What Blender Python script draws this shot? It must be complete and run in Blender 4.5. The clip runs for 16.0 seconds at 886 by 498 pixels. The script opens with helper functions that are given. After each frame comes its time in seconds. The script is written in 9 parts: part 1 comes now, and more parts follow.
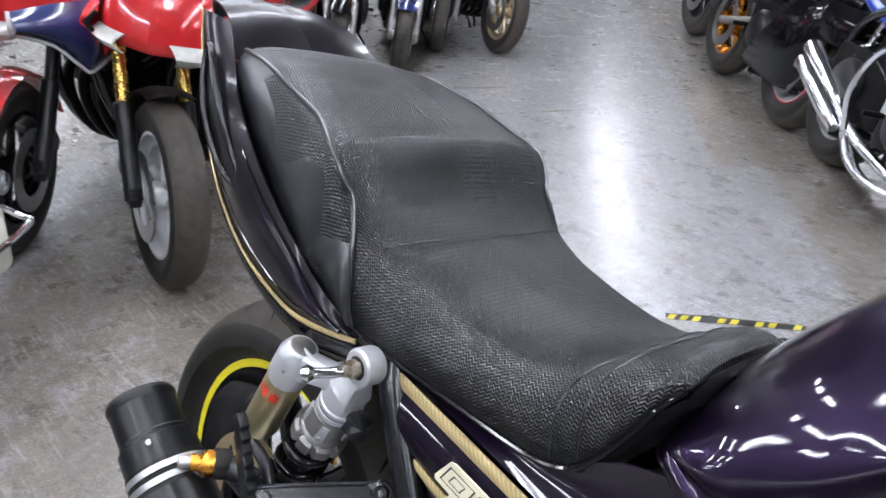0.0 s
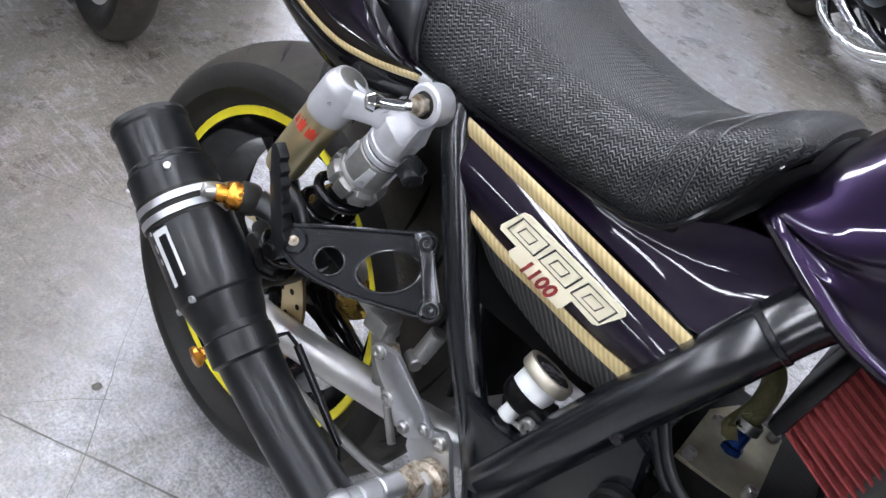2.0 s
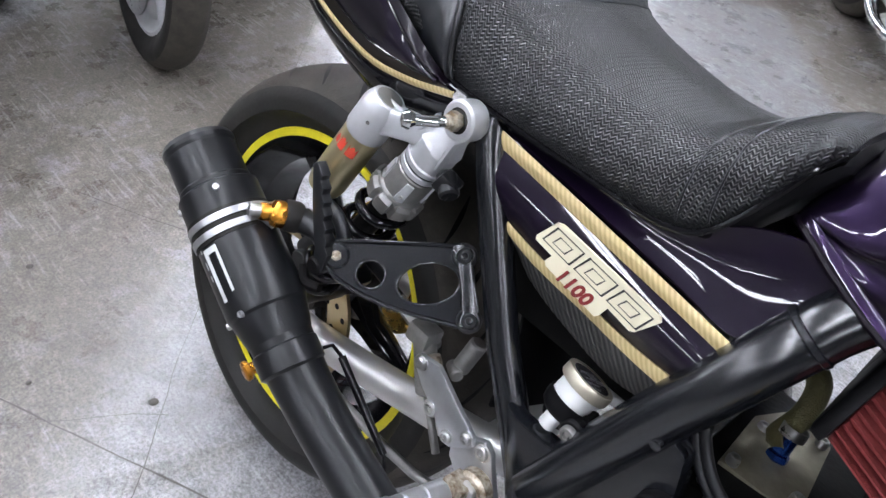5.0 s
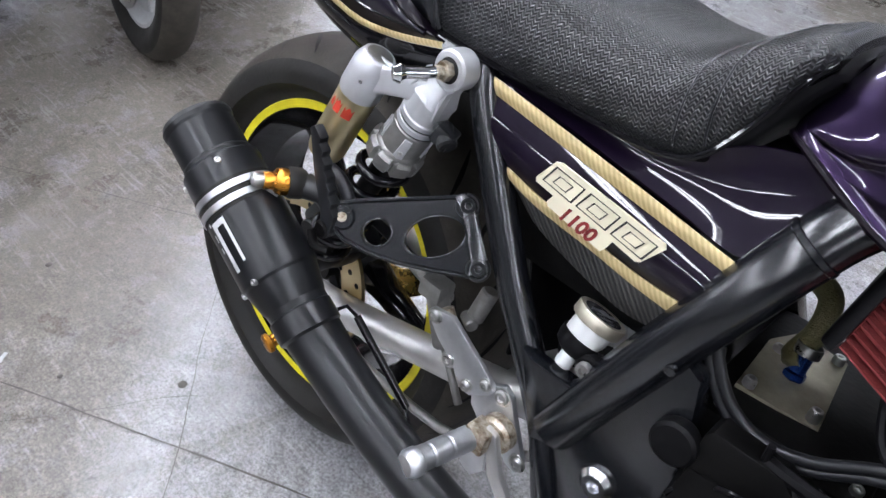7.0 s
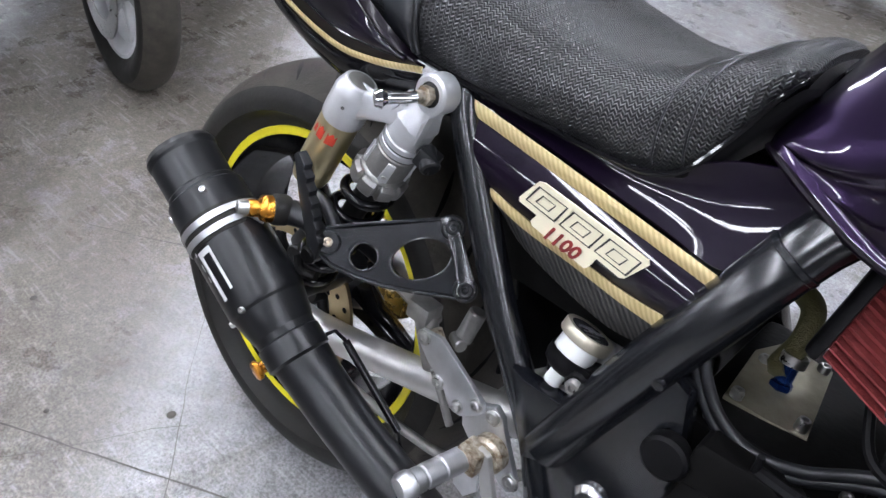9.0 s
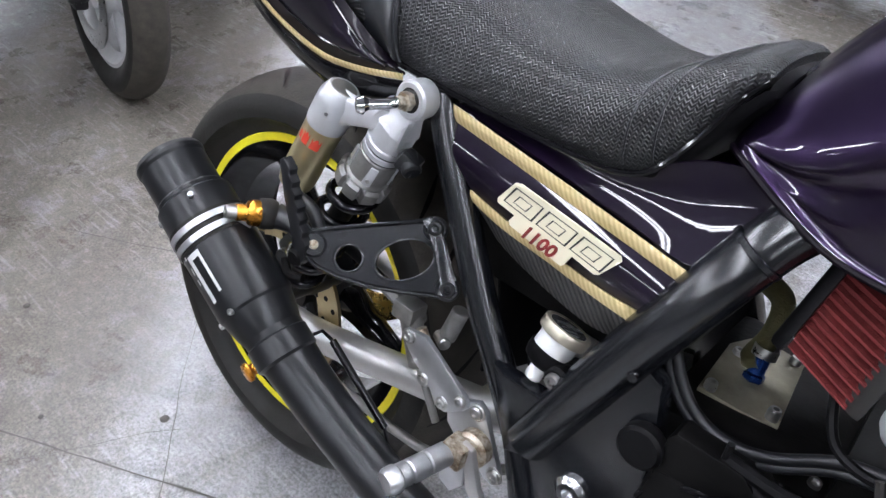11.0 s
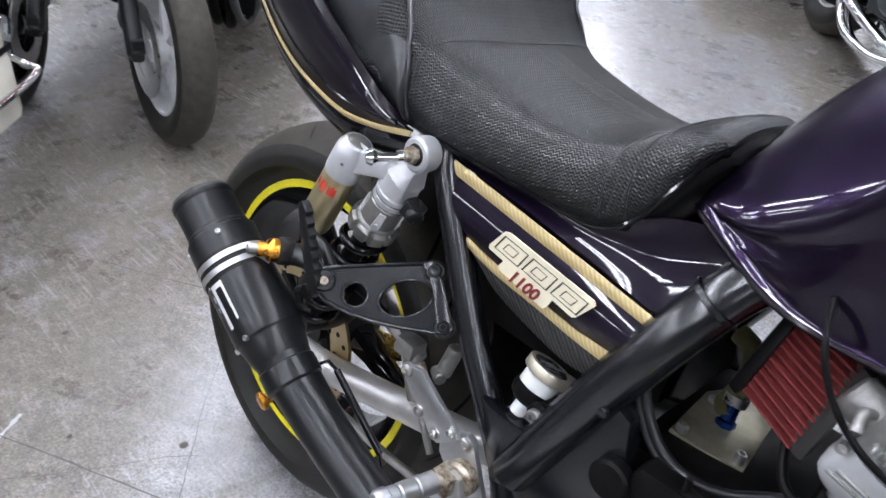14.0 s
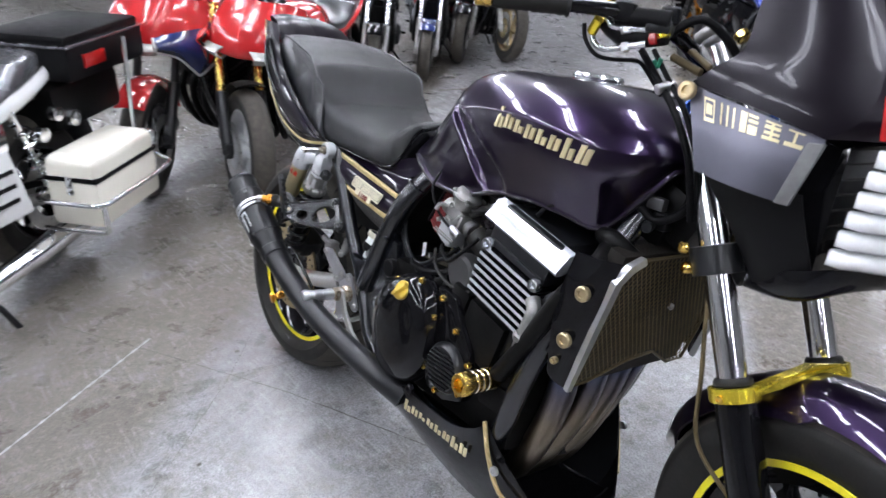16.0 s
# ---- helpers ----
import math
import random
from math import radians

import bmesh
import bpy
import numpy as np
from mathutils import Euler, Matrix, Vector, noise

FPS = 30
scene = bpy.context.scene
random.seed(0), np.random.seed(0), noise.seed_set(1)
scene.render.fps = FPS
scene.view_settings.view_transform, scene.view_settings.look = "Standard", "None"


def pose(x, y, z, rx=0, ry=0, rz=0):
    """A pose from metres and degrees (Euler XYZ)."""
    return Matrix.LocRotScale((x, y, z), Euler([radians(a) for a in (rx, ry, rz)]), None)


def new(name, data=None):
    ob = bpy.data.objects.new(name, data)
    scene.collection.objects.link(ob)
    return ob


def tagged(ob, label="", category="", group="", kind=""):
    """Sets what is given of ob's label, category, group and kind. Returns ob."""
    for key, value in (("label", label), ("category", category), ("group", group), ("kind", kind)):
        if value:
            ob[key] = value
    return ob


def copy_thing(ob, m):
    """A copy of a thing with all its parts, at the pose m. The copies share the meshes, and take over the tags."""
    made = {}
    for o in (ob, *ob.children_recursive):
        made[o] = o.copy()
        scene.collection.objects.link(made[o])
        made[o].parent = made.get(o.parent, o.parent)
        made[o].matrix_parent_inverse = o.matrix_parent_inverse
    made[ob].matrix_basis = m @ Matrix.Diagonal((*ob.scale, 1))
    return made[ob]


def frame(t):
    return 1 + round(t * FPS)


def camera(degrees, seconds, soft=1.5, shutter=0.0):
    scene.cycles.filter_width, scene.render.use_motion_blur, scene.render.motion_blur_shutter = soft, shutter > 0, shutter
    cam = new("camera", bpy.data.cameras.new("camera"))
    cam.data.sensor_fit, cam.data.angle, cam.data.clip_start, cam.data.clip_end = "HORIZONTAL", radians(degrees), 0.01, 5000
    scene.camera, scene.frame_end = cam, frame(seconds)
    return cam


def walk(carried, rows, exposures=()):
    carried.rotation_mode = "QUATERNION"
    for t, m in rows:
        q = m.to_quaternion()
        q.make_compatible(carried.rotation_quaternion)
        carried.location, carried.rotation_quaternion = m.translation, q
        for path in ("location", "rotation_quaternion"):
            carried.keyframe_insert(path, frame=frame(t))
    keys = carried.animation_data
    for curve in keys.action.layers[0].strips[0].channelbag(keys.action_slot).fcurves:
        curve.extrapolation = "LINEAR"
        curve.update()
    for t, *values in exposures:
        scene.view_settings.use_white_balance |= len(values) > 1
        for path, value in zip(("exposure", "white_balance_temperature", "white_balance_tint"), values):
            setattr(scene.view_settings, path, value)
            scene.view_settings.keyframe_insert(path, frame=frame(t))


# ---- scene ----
# ---- settings of the light and places that are shared below ----
EXPO = 0.0
TUBE_POWER = 41.0
LAMP_Z, LAMP_TURN = 3.3, 131.0
LAMPS = [(-3.2 - 0.656 * a + 0.755 * c, 1.0 + 0.755 * a + 0.656 * c) for a in (-9.0, -7.5, -6.0, -4.5, -3.0, -1.5, 0.0, 1.5, 3.0, 4.5, 6.0, 7.5, 9.0) for c in (-3.2, 0.0, 3.5, 6.6) if (c > -1 or a < -1) and not (c == 3.5 and -1 < a < 2)]
LAMPS += [(-3.2 - 0.656 * a + 0.755 * 1.5, 1.0 + 0.755 * a + 0.656 * 1.5) for a in (-4.5, -3.0, -1.5, 0.0, 1.5, 3.0)]
LAMPS += [(-3.2 - 0.656 * a + 0.755 * c, 1.0 + 0.755 * a + 0.656 * c) for a in (0.0, 2.2, 4.4, 6.6, 8.8) for c in (-6.5, -9.8, -13.0)]
TOUR_POSE = pose(-1.325, -0.469, 0.004, -5, 0, -48)
# ---- camera and its walk ----
cam = camera(62.67, 16.0, soft=1.5, shutter=0.3)
ROWS = [
    (0, 0.6812, -0.2962, 1.1323, 61.188, -0.971, 47.582),
    (0.5, 0.6117, -0.3141, 1.1052, 60.37, -6.626, 43.299),
    (1, 0.5996, -0.3511, 1.1059, 55.184, -9.682, 42.364),
    (1.5, 0.5908, -0.3859, 1.0559, 48.089, -10.071, 47.173),
    (2, 0.5833, -0.386, 1.0288, 47.379, -10.558, 45.832),
    (2.5, 0.571, -0.3973, 0.9979, 46.636, -11.945, 49.482),
    (3, 0.555, -0.3959, 0.9911, 46.509, -11.801, 51.635),
    (3.5, 0.5626, -0.3829, 1.0049, 47.373, -10.376, 50.999),
    (6, 0.6139, -0.3948, 1.0412, 47.5, -5.427, 45.885),
    (6.5, 0.6172, -0.3949, 1.0271, 45.803, -3.884, 45.518),
    (7, 0.6189, -0.3955, 1.0284, 46.444, -2.541, 45.219),
    (7.5, 0.6188, -0.3946, 1.0423, 47.618, -1.404, 44.778),
    (8, 0.6264, -0.3965, 1.0404, 48.207, -0.606, 43.955),
    (8.5, 0.6246, -0.3971, 1.0354, 48.526, -1.261, 43.509),
    (9, 0.6208, -0.3964, 1.0328, 48.084, -1.942, 43.277),
    (11.5, 0.6439, -0.403, 1.0456, 48.499, -1.611, 42.297),
    (12, 0.6398, -0.3998, 1.0425, 47.737, -2.581, 42.259),
    (12.5, 0.6363, -0.3974, 1.0408, 47.258, -3.507, 42.689),
    (13, 0.6318, -0.3962, 1.0411, 46.981, -4.794, 43.665),
    (13.5, 0.6372, -0.4006, 1.0518, 48.081, -4.975, 44.548),
    (14, 0.7093, -0.4212, 1.079, 52.716, -1.952, 46.161),
    (14.5, 0.9389, -0.4772, 1.1192, 55.72, 1.425, 50.818),
    (15, 1.1377, -0.6104, 1.1291, 58.683, 2.172, 48.765),
    (15.5, 1.4162, -0.7108, 1.1889, 60.749, 2.358, 45.615),
    (16, 1.7286, -0.7638, 1.2561, 63.451, 2.864, 51.899),
]
walk(cam, [(t, pose(x, y, z, rx, ry, rz)) for t, x, y, z, rx, ry, rz in ROWS], exposures=[(0.0, EXPO), (16.0, EXPO)])

# ---- light: a windowless hall lit by rows of ceiling tubes ----
world = bpy.data.worlds.new("hall_air")
world.use_nodes = True
world.node_tree.nodes["Background"].inputs[0].default_value = (0.75, 0.8, 0.9, 1)
world.node_tree.nodes["Background"].inputs[1].default_value = 0.008
scene.world = world


# ---- materials ----
def material(name, colour, rough=0.5, metal=0.0, coat=0.0, vary=0.15, scale=30.0, bump=0.0, bump_scale=200.0, second=None, rough_vary=0.12, spread=0.5, emit=0.0, spec=0.5):
    """A surface with two scales of colour change, uneven gloss and fine relief."""
    m = bpy.data.materials.new(name)
    m.use_nodes = True
    nt = m.node_tree
    b = nt.nodes["Principled BSDF"]
    tc = nt.nodes.new("ShaderNodeTexCoord")
    big = nt.nodes.new("ShaderNodeTexNoise")
    big.inputs["Scale"].default_value, big.inputs["Detail"].default_value, big.inputs["Roughness"].default_value = scale, 6, 0.65
    fine = nt.nodes.new("ShaderNodeTexNoise")
    fine.inputs["Scale"].default_value, fine.inputs["Detail"].default_value = bump_scale, 4
    nt.links.new(tc.outputs["Object"], big.inputs["Vector"])
    nt.links.new(tc.outputs["Object"], fine.inputs["Vector"])
    ramp = nt.nodes.new("ShaderNodeValToRGB")
    dark = [c * (1 - vary) for c in colour[:3]] if second is None else second
    ramp.color_ramp.elements[0].color = (*dark, 1)
    ramp.color_ramp.elements[1].color = (*[min(1, c * (1 + vary * 0.6)) for c in colour[:3]], 1)
    ramp.color_ramp.elements[0].position, ramp.color_ramp.elements[1].position = 0.5 - spread / 2, 0.5 + spread / 2
    nt.links.new(big.outputs["Fac"], ramp.inputs["Fac"])
    nt.links.new(ramp.outputs["Color"], b.inputs["Base Color"])
    mr = nt.nodes.new("ShaderNodeMapRange")
    mr.inputs["To Min"].default_value, mr.inputs["To Max"].default_value = max(0.02, rough - rough_vary), min(1, rough + rough_vary)
    nt.links.new(fine.outputs["Fac"] if bump_scale < 120 else big.outputs["Fac"], mr.inputs["Value"])
    nt.links.new(mr.outputs["Result"], b.inputs["Roughness"])
    b.inputs["Metallic"].default_value = metal
    b.inputs["Specular IOR Level"].default_value = spec
    b.inputs["Coat Weight"].default_value = coat
    b.inputs["Coat Roughness"].default_value = 0.04
    if bump:
        bp = nt.nodes.new("ShaderNodeBump")
        bp.inputs["Strength"].default_value, bp.inputs["Distance"].default_value = bump, 0.002
        nt.links.new(fine.outputs["Fac"], bp.inputs["Height"])
        nt.links.new(bp.outputs["Normal"], b.inputs["Normal"])
    if emit:
        b.inputs["Emission Color"].default_value = (*colour[:3], 1)
        b.inputs["Emission Strength"].default_value = emit
    return m


def striped(m, direction, scale, colour_a, colour_b, strength=0.0, mix=1.0):
    """Lays fine parallel ribs (woven fibre, tape grain) over a material."""
    nt = m.node_tree
    b = nt.nodes["Principled BSDF"]
    tc = nt.nodes.new("ShaderNodeTexCoord")
    mp = nt.nodes.new("ShaderNodeMapping")
    mp.inputs["Rotation"].default_value = [radians(a) for a in direction]
    wv = nt.nodes.new("ShaderNodeTexWave")
    wv.inputs["Scale"].default_value, wv.inputs["Distortion"].default_value = scale, 0.4
    wv.inputs["Detail"].default_value = 1
    rp = nt.nodes.new("ShaderNodeValToRGB")
    rp.color_ramp.elements[0].color, rp.color_ramp.elements[1].color = (*colour_a, 1), (*colour_b, 1)
    rp.color_ramp.elements[0].position, rp.color_ramp.elements[1].position = 0.3, 0.7
    nt.links.new(tc.outputs["Object"], mp.inputs["Vector"])
    nt.links.new(mp.outputs["Vector"], wv.inputs["Vector"])
    nt.links.new(wv.outputs["Fac"], rp.inputs["Fac"])
    old = b.inputs["Base Color"].links[0].from_socket
    mx = nt.nodes.new("ShaderNodeMix")
    mx.data_type = "RGBA"
    mx.inputs["Factor"].default_value = mix
    nt.links.new(old, mx.inputs["A"])
    nt.links.new(rp.outputs["Color"], mx.inputs["B"])
    nt.links.new(mx.outputs["Result"], b.inputs["Base Color"])
    if strength:
        bp = nt.nodes.new("ShaderNodeBump")
        bp.inputs["Strength"].default_value, bp.inputs["Distance"].default_value = strength, 0.002
        nt.links.new(wv.outputs["Fac"], bp.inputs["Height"])
        nt.links.new(bp.outputs["Normal"], b.inputs["Normal"])
    return m


def seat_leather():
    """Black vinyl embossed with a basket weave of short slanted strokes."""
    m = material("embossed_vinyl", (0.0062, 0.0067, 0.0078), 0.30, spec=0.62, vary=0.2, scale=14, rough_vary=0.01)
    nt = m.node_tree
    b = nt.nodes["Principled BSDF"]
    tc = nt.nodes.new("ShaderNodeTexCoord")
    waves = []
    for turn in (45, -45):
        mp = nt.nodes.new("ShaderNodeMapping")
        mp.inputs["Rotation"].default_value = (0, 0, radians(turn))
        wv = nt.nodes.new("ShaderNodeTexWave")
        wv.inputs["Scale"].default_value, wv.inputs["Distortion"].default_value = 118, 0.3
        nt.links.new(tc.outputs["UV"], mp.inputs["Vector"])
        nt.links.new(mp.outputs["Vector"], wv.inputs["Vector"])
        waves.append(wv)
    mask = nt.nodes.new("ShaderNodeTexWave")
    mask.inputs["Scale"].default_value = 54
    mask.bands_direction = "X"
    nt.links.new(tc.outputs["UV"], mask.inputs["Vector"])
    step = nt.nodes.new("ShaderNodeMath")
    step.operation = "GREATER_THAN"
    step.inputs[1].default_value = 0.5
    nt.links.new(mask.outputs["Fac"], step.inputs[0])
    mx = nt.nodes.new("ShaderNodeMix")
    nt.links.new(step.outputs[0], mx.inputs["Factor"])
    nt.links.new(waves[0].outputs["Fac"], mx.inputs["A"])
    nt.links.new(waves[1].outputs["Fac"], mx.inputs["B"])
    bp = nt.nodes.new("ShaderNodeBump")
    bp.inputs["Strength"].default_value, bp.inputs["Distance"].default_value = 0.75, 0.0012
    nt.links.new(mx.outputs["Result"], bp.inputs["Height"])
    wr = nt.nodes.new("ShaderNodeTexNoise")
    wr.inputs["Scale"].default_value, wr.inputs["Detail"].default_value = 1, 2
    folds = nt.nodes.new("ShaderNodeMapping")
    folds.inputs["Scale"].default_value = (26, 5, 9)
    nt.links.new(tc.outputs["Object"], folds.inputs["Vector"])
    nt.links.new(folds.outputs["Vector"], wr.inputs["Vector"])
    bp2 = nt.nodes.new("ShaderNodeBump")
    bp2.inputs["Strength"].default_value, bp2.inputs["Distance"].default_value = 0.34, 0.010
    nt.links.new(wr.outputs["Fac"], bp2.inputs["Height"])
    nt.links.new(bp.outputs["Normal"], bp2.inputs["Normal"])
    nt.links.new(bp2.outputs["Normal"], b.inputs["Normal"])
    return m


def heat_tint():
    """Header pipe metal: straw brown with blue and violet heat bands near the ports."""
    m = material("heat_tinted_steel", (0.42, 0.36, 0.29), 0.34, metal=1.0, vary=0.25, scale=40, bump=0.1)
    nt = m.node_tree
    b = nt.nodes["Principled BSDF"]
    tc = nt.nodes.new("ShaderNodeTexCoord")
    sp = nt.nodes.new("ShaderNodeSeparateXYZ")
    nt.links.new(tc.outputs["Object"], sp.inputs[0])
    mr = nt.nodes.new("ShaderNodeMapRange")
    mr.inputs["From Min"].default_value, mr.inputs["From Max"].default_value = 0.15, 0.55
    nt.links.new(sp.outputs["Z"], mr.inputs["Value"])
    rp = nt.nodes.new("ShaderNodeValToRGB")
    e = rp.color_ramp.elements
    e[0].position, e[0].color = 0.0, (0.14, 0.125, 0.105, 1)
    e[1].position, e[1].color = 1.0, (0.08, 0.08, 0.09, 1)
    for p, c in ((0.55, (0.20, 0.165, 0.12, 1)), (0.74, (0.11, 0.105, 0.13, 1)), (0.85, (0.05, 0.075, 0.15, 1))):
        n = e.new(p)
        n.color = c
    nt.links.new(mr.outputs["Result"], rp.inputs["Fac"])
    nt.links.new(rp.outputs["Color"], b.inputs["Base Color"])
    return m


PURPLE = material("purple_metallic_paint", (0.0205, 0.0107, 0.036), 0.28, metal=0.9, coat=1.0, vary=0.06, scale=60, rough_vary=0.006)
# the tank's purple darkened: shade of the less lit covers, put into the colour
PURPLE_SHADED = material("shaded_purple_paint", (0.0062, 0.0032, 0.0108), 0.34, metal=0.1, coat=0.85, spec=0.08, vary=0.06, scale=50, rough_vary=0.005)
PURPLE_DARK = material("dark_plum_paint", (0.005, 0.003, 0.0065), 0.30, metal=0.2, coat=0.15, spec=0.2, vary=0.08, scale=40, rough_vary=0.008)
# plum paint lightened to grey: the cowl side's sheen is put into its colour
COWL_SIDE = material("plum_paint_sheen", (0.135, 0.134, 0.165), 0.44, metal=0.75, coat=0.08, spec=0.5, vary=0.06, scale=40, rough_vary=0.01)
COWL_BLACK = material("black_moulded_cowl", (0.005, 0.005, 0.0055), 0.3, spec=0.14, vary=0.15, scale=30, rough_vary=0.02)
FORK_CHROME = material("polished_fork_chrome", (0.90, 0.91, 0.93), 0.11, metal=1.0, vary=0.03, scale=12, rough_vary=0.02)
SILVER_PAINT = material("silver_wheel_paint", (0.62, 0.63, 0.64), 0.38, metal=0.35, vary=0.12, scale=30, rough_vary=0.04)
BLACK_GLOSS = material("gloss_black_paint", (0.005, 0.005, 0.006), 0.12, coat=0.5, spec=0.08, vary=0.1, scale=25, rough_vary=0.01)
BLACK_SATIN = material("satin_black_coating", (0.008, 0.0085, 0.010), 0.31, vary=0.2, scale=35, rough_vary=0.01, spec=0.42)
BLACK_FRAME = material("black_frame_enamel", (0.006, 0.0068, 0.009), 0.215, coat=0.0, vary=0.15, scale=18, rough_vary=0.01, spec=0.85)
GREY_CAST = material("dusty_grey_casting", (0.045, 0.045, 0.046), 0.55, metal=0.2, vary=0.3, scale=40)
BLACK_PLASTIC = material("black_plastic", (0.005, 0.005, 0.0056), 0.42, vary=0.3, scale=30, bump=0.1, spec=0.09)
BLACK_DULL = material("sooty_black_metal", (0.0045, 0.0044, 0.0044), 0.40, vary=0.5, scale=20, bump=0.2, bump_scale=150, spec=0.11)
RUBBER = material("tyre_rubber", (0.011, 0.0108, 0.0105), 0.52, vary=0.4, scale=22, second=(0.020, 0.0185, 0.0165), spec=0.2, bump=0.2, bump_scale=180)
TREAD = material("worn_tread_rubber", (0.060, 0.053, 0.044), 0.6, spec=0.25, vary=0.4, scale=30, bump=0.4, bump_scale=320, second=(0.032, 0.029, 0.025))
HOSE = material("braided_olive_hose", (0.11, 0.10, 0.04), 0.55, vary=0.3, scale=90, bump=0.8, bump_scale=600)
ALU = material("cast_aluminium", (0.62, 0.63, 0.65), 0.34, metal=0.9, vary=0.18, scale=35, bump=0.15, bump_scale=500)
ALU_MATTE = material("bead_blasted_aluminium", (0.60, 0.61, 0.63), 0.36, metal=0.5, vary=0.1, scale=45, bump=0.04, bump_scale=600, rough_vary=0.04)
ALU_GRUBBY = material("rust_stained_alloy", (0.42, 0.38, 0.31), 0.42, metal=0.7, vary=0.5, scale=120, second=(0.16, 0.11, 0.065), spread=0.25)
CAP_SILVER = material("champagne_silver_ring", (0.60, 0.55, 0.44), 0.36, metal=0.7, vary=0.12, scale=60, rough_vary=0.04)
ALU_BRIGHT = material("polished_aluminium", (0.8, 0.81, 0.83), 0.2, metal=1.0, vary=0.08, scale=20, rough_vary=0.03)
COVER_SILVER = material("buffed_silver_cover", (0.74, 0.76, 0.80), 0.26, metal=0.62, vary=0.08, scale=20, rough_vary=0.04)
VENT_GREY = material("weathered_vent_grey", (0.15, 0.15, 0.15), 0.55, metal=0.3, vary=0.3, scale=60)
ALU_DULL = material("oxidised_aluminium", (0.30, 0.295, 0.285), 0.45, metal=0.8, vary=0.35, scale=40, bump=0.3, bump_scale=260)
ALU_SATIN = material("brushed_aluminium_tube", (0.66, 0.65, 0.64), 0.4, metal=0.85, vary=0.18, scale=15, bump=0.05, bump_scale=140)
CHROME = material("chrome", (0.86, 0.87, 0.88), 0.06, metal=1.0, vary=0.03, scale=12, rough_vary=0.012)
STEEL = material("zinc_steel", (0.55, 0.55, 0.54), 0.3, metal=1.0, vary=0.2, scale=80, rough_vary=0.1)
GOLD = material("gold_anodised", (0.78, 0.53, 0.14), 0.26, metal=1.0, vary=0.15, scale=40)
ORANGE = material("orange_anodised", (0.75, 0.33, 0.05), 0.27, metal=1.0, vary=0.2, scale=60)
YELLOW_ALU = material("yellow_anodised", (0.85, 0.66, 0.06), 0.25, metal=0.85, vary=0.1, scale=30)
CAP_GOLD = material("yellow_gold_cap", (0.60, 0.42, 0.07), 0.3, metal=0.7, vary=0.15, scale=60)
CHAMPAGNE = material("champagne_anodised", (0.58, 0.51, 0.31), 0.3, metal=0.88, vary=0.08, scale=20, rough_vary=0.04)
PALE_GOLD = material("pale_gold_anodised", (0.52, 0.42, 0.25), 0.34, metal=0.85, vary=0.1, scale=60)
DULL_GOLD = material("dull_beige_gold_plate", (0.40, 0.37, 0.28), 0.36, metal=0.7, vary=0.25, scale=60)
YELLOW = material("yellow_rim_tape", (0.78, 0.68, 0.02), 0.42, vary=0.12, scale=40)
STRIPE = striped(material("gold_fibre_tape", (0.62, 0.48, 0.22), 0.36, metal=0.35, coat=0.3, vary=0.15, scale=50), (0, 35, 0), 75, (0.53, 0.41, 0.19), (0.68, 0.55, 0.29), 0.06, 0.8)
CARBON = striped(material("carbon_weave_panel", (0.03, 0.03, 0.03), 0.4, coat=0.15, vary=0.3, scale=60), (0, 35, 0), 60, (0.012, 0.012, 0.013), (0.06, 0.058, 0.054), 0.3, 0.9)
SEAT = seat_leather()
SEAT_SIDE = material("smooth_grained_vinyl", (0.008, 0.009, 0.0118), 0.31, spec=1.0, vary=0.25, scale=18, bump=0.16, bump_scale=60, rough_vary=0.05)
DECAL = material("cream_decal", (0.80, 0.74, 0.55), 0.35, vary=0.05, scale=30)
INK = material("black_ink", (0.02, 0.02, 0.018), 0.4)
RED_INK = material("dark_red_ink", (0.21, 0.022, 0.02), 0.4)
RED_MARK = material("red_marking", (0.6, 0.06, 0.03), 0.4)
RED_FILTER = material("red_cotton_gauze", (0.145, 0.022, 0.022), 0.75, spec=0.2, vary=0.35, scale=60, bump=0.5, bump_scale=500)
WHITE_PLASTIC = material("translucent_white_plastic", (0.75, 0.77, 0.76), 0.35, vary=0.06, scale=20)
CREAM = material("cream_white_paint", (0.78, 0.75, 0.65), 0.22, coat=0.5, vary=0.06, scale=10)
BLUE_ALU = material("blue_anodised", (0.03, 0.10, 0.42), 0.25, metal=0.9)
LETTER = material("raised_gold_lettering", (0.76, 0.66, 0.40), 0.34, metal=0.45, vary=0.1, scale=30)
DIRTY_GOLD = material("brown_gold_mesh", (0.105, 0.078, 0.036), 0.5, metal=0.3, vary=0.4, scale=40)
CORE = material("dusty_radiator_core", (0.014, 0.012, 0.010), 0.7, vary=0.5, scale=50, bump=0.5, bump_scale=400, spec=0.2)
TITAN = heat_tint()
RED_PAINT = material("red_gloss_paint", (0.47, 0.018, 0.02), 0.2, coat=0.8, vary=0.15, scale=10)
NAVY = material("navy_gloss_paint", (0.015, 0.025, 0.11), 0.2, coat=0.8, vary=0.2, scale=10)
BLUE = material("blue_gloss_paint", (0.02, 0.05, 0.32), 0.2, coat=0.8, vary=0.2, scale=10)
WHITE = material("white_gloss_paint", (0.72, 0.73, 0.73), 0.22, coat=0.6, vary=0.08, scale=10)
GREY = material("grey_metallic_paint", (0.12, 0.12, 0.13), 0.25, metal=0.5, coat=0.8, vary=0.2, scale=14)
RED_LENS = material("red_lens", (0.30, 0.012, 0.012), 0.15, coat=0.8, vary=0.2, scale=50)
